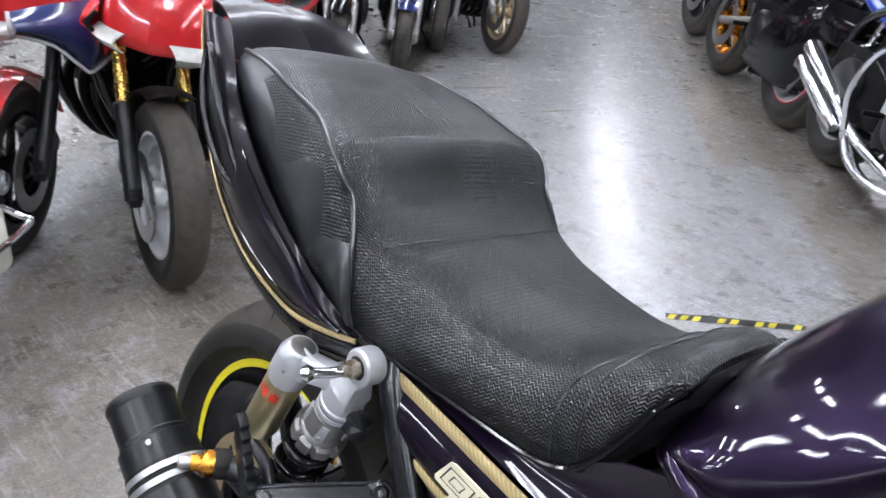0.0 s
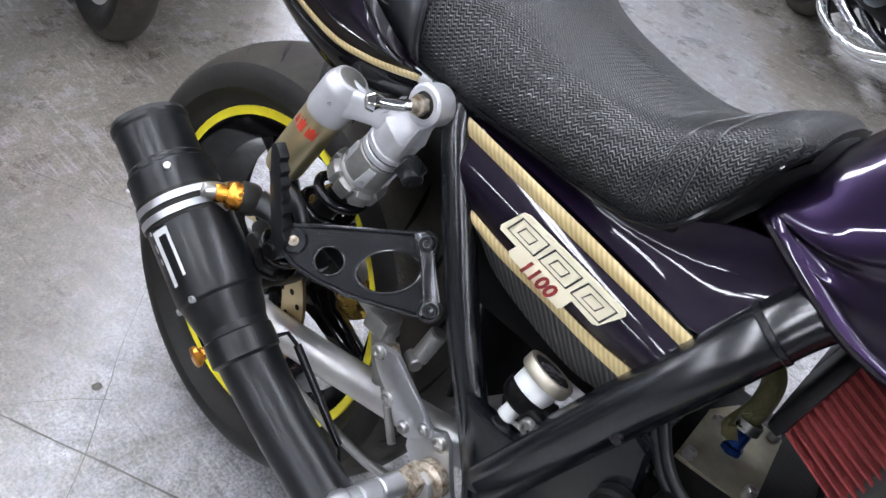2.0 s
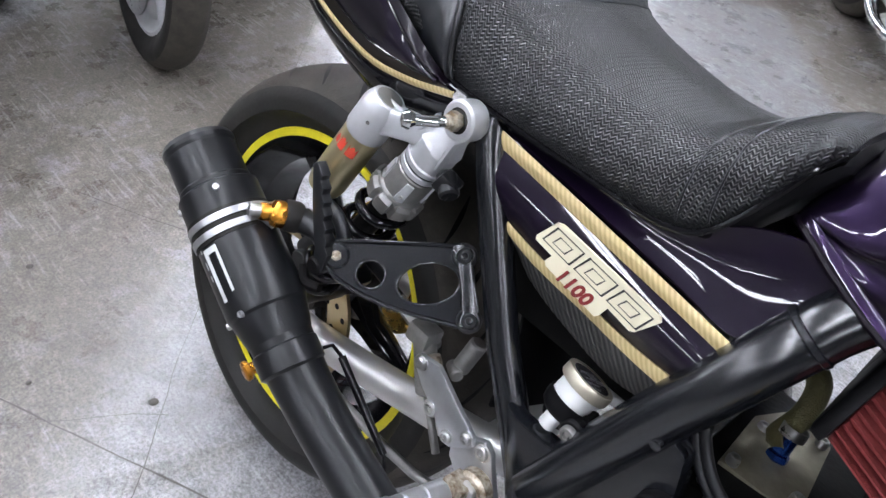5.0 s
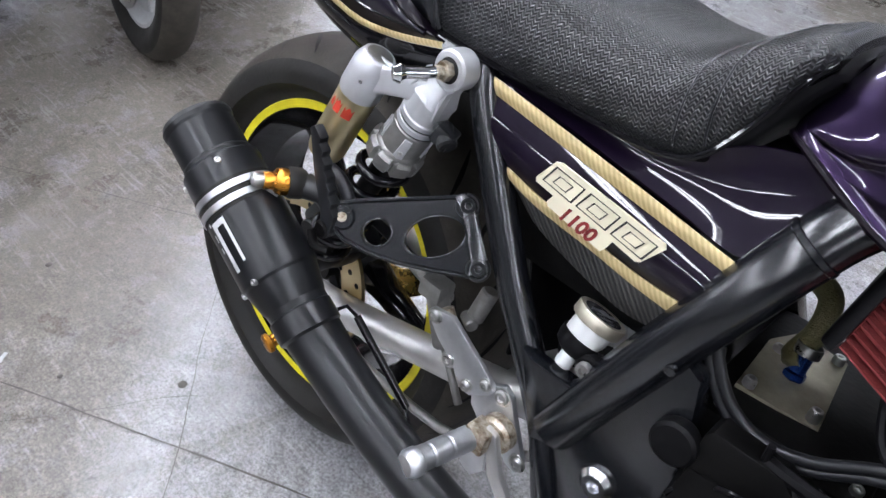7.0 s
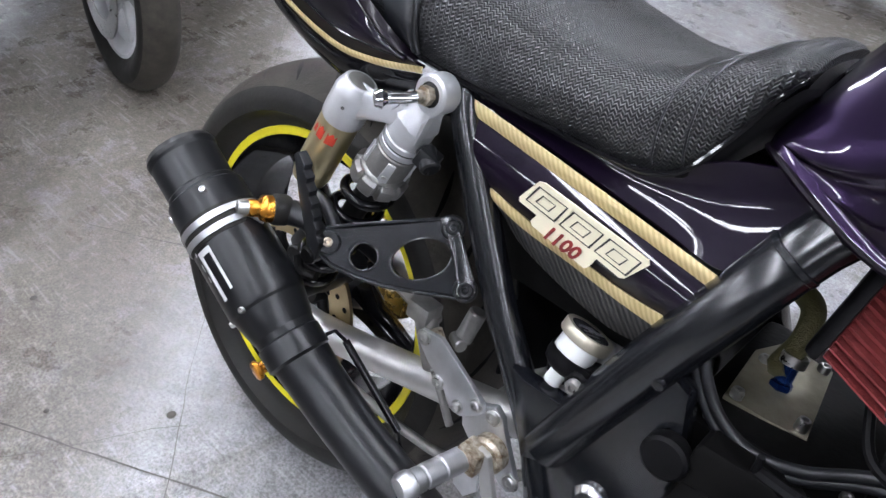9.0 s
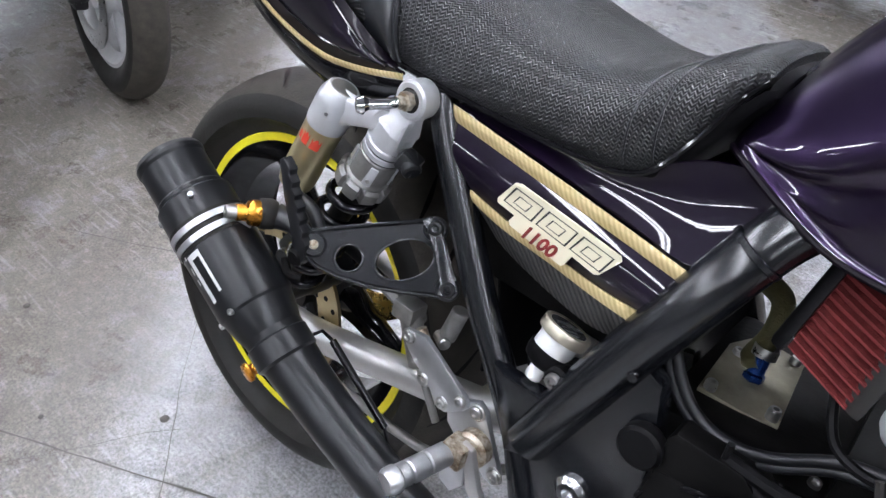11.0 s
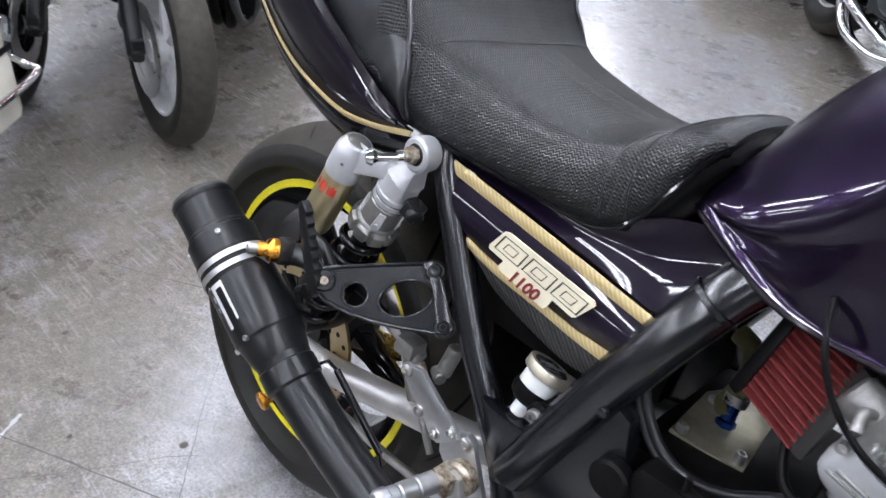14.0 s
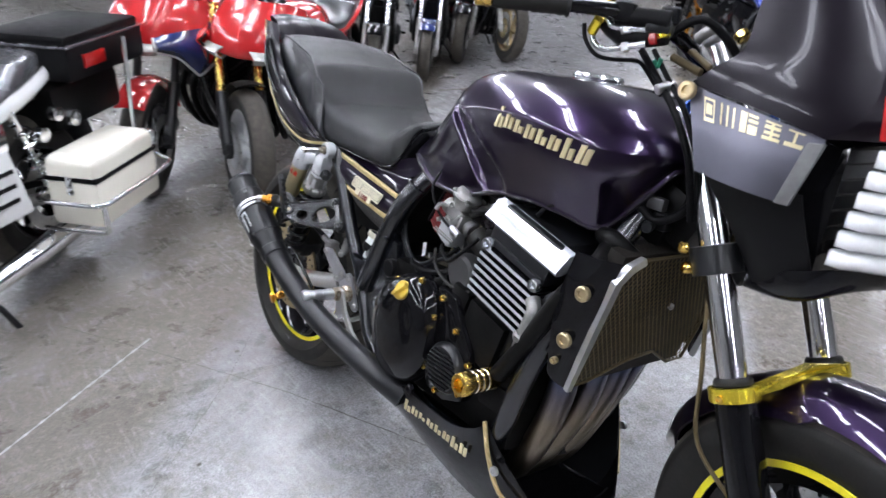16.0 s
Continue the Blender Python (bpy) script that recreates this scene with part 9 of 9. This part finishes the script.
other_bike("red and white faired motorcycle in the far row", stand_at(-3.0, 1.42, -28, 10, size=0.85), WHITE, RED_PAINT, "full", 0.285)
other_bike("black naked motorcycle with a red tank in the far row", stand_at(-2.80, 2.85, -46, 10, size=0.8), RED_PAINT, BLACK_GLOSS, "naked", 0.27, fender=BLACK_GLOSS)
other_bike("black and chrome naked motorcycle in the far row", stand_at(-2.62, 1.92, -36, 10, size=0.8), BLACK_GLOSS, BLACK_GLOSS, "naked", 0.27)
rear = lambda x, y, yaw, size=1.0: stand_at(x + 1.38 * size * math.cos(radians(yaw)), y + 1.38 * size * math.sin(radians(yaw)), yaw, 10, size=size)
other_bike("blue and white cruiser with chrome guards and pipes", rear(-0.33, 2.84, -42, 0.9), BLUE, WHITE, "naked", 0.285, rim=SILVER_PAINT, fender=WHITE, muffler="up", guard=True, long_pipes=False)
other_bike("black naked motorcycle with red rim tape", rear(-0.68, 3.16, -40, 0.96), BLACK_GLOSS, BLACK_GLOSS, "naked", 0.30, rim=SILVER_PAINT, stripe=RED_PAINT, fork=GOLD, muffler="")
other_bike("black motorcycle with orange wheels parked in a row", rear(-1.35, 3.80, -40, 0.97), BLACK_GLOSS, BLACK_GLOSS, "full", 0.30, rim=ORANGE, muffler="")
other_bike("grey naked motorcycle parked in a row", rear(-2.0, 4.6, -40), GREY, BLACK_GLOSS, "naked", 0.30, muffler="")

# touring bike with white side cases and a black top case
tour = other_bike("white touring motorcycle with cream case and black top case", Matrix(), WHITE, WHITE, "naked", 0.29, guard=True, seat_mat=GREY, fender=BLACK_PLASTIC)
nx, ny, cz = -0.02, 0.32, 0.385
case = part("side_case", block((nx, ny, cz - 0.04), (0.39, 0.20, 0.17), 0.024), CREAM, tour, "cream white luggage case")
part("case_lid", merged(loft([[Vector((nx + b_ * (0.195 - i_), ny + a * (0.100 - i_), z)) for a, b_ in ((-1, -0.86), (-0.86, -1), (0.86, -1), (1, -0.86), (1, 0.86), (0.86, 1), (-0.86, 1), (-1, 0.86))] for i_, z in ((0.0, cz + 0.062), (0.0, cz + 0.10), (0.004, cz + 0.116), (0.014, cz + 0.127), (0.032, cz + 0.134))])), CREAM, case, "rounded cream lid", angle=50)
part("case_seal", block((nx, ny, cz + 0.054), (0.394, 0.204, 0.017), 0.003), BLACK_PLASTIC, case, "black seal band")
part("case_latch", merged(block((nx + 0.20, ny, cz + 0.045), (0.012, 0.026, 0.045), 0.004), lathe([(0.012, 0), (0.014, 0.006), (0, 0.008)], axis_to((nx + 0.20, ny, cz + 0.012), (nx + 1, ny, cz + 0.012)), 14)), CHROME, case, "chrome latch")


def rail(pts):
    return tube([(nx + b_, ny - a, cz + c) for a, b_, c in pts], 0.009, 10, 5)


part("case_rail", rail([(0.13, 0.16, -0.02), (0.11, 0.225, -0.02), (-0.08, 0.235, -0.02), (-0.125, 0.215, -0.02), (-0.135, 0.15, -0.02), (-0.135, -0.20, -0.02), (-0.10, -0.225, 0.0), (0.0, -0.225, 0.03)]), CHROME, case, "chrome guard rail")
part("case_rail", rail([(-0.125, 0.215, -0.02), (-0.128, 0.217, -0.10), (-0.115, 0.21, -0.128), (-0.05, 0.215, -0.132), (0.12, 0.215, -0.132)]), CHROME, case)
part("rear_signal", lathe([(0, 0), (0.03, 0.005), (0.036, 0.03), (0.03, 0.05), (0, 0.055)], axis_to((nx - 0.24, ny + 0.02, cz + 0.07), (nx - 0.24, ny + 0.12, cz + 0.07)), 18), CHROME, tour)
top = part("top_case", merged(block((-0.32, 0.04, 0.765), (0.50, 0.36, 0.13), 0.02), block((-0.32, 0.04, 0.845), (0.48, 0.34, 0.04), 0.015)), BLACK_PLASTIC, tour, "black top case with a red reflector")
part("reflector", block((-0.22, 0.222, 0.765), (0.13, 0.012, 0.05), 0.004), RED_LENS, top, "red reflector")
part("case_trim", block((-0.32, 0.04, 0.827), (0.508, 0.368, 0.008), 0.002), GREY, top)
part("rear_rack", block((-0.25, 0.03, 0.60), (0.42, 0.24, 0.17), 0.03), BLACK_DULL, tour, "black rear rack and tail")
for dx, dz, r in ((-0.12, 0.56, 0.034), (-0.03, 0.60, 0.028), (0.06, 0.55, 0.03)):
    part("chrome_lamp", lathe([(0, 0), (r * 0.6, 0.004), (r, 0.02), (r * 0.9, 0.045), (0, 0.05)], axis_to((dx, 0.13, dz), (dx + 0.01, 0.3, dz)), 18), CHROME, tour)
part("support_rod", tube([(-0.27, 0.30, 0.42), (-0.27, 0.32, 0.84)], 0.009, 8), ALU_BRIGHT, tour, "silver upright rod")
shield = part("side_shield", side_plate([(0.24, 0.34), (0.60, 0.36), (0.56, 0.56), (0.30, 0.58)], 0.20, 0.215, 0.006), WHITE, tour, "white slotted side shield")
for k in range(3):
    part("slot", side_plate([(0.30, 0.40 + 0.05 * k), (0.52, 0.41 + 0.05 * k), (0.52, 0.425 + 0.05 * k), (0.30, 0.415 + 0.05 * k)], 0.213, 0.218, 0), BLACK_PLASTIC, shield)
tour.matrix_basis = TOUR_POSE
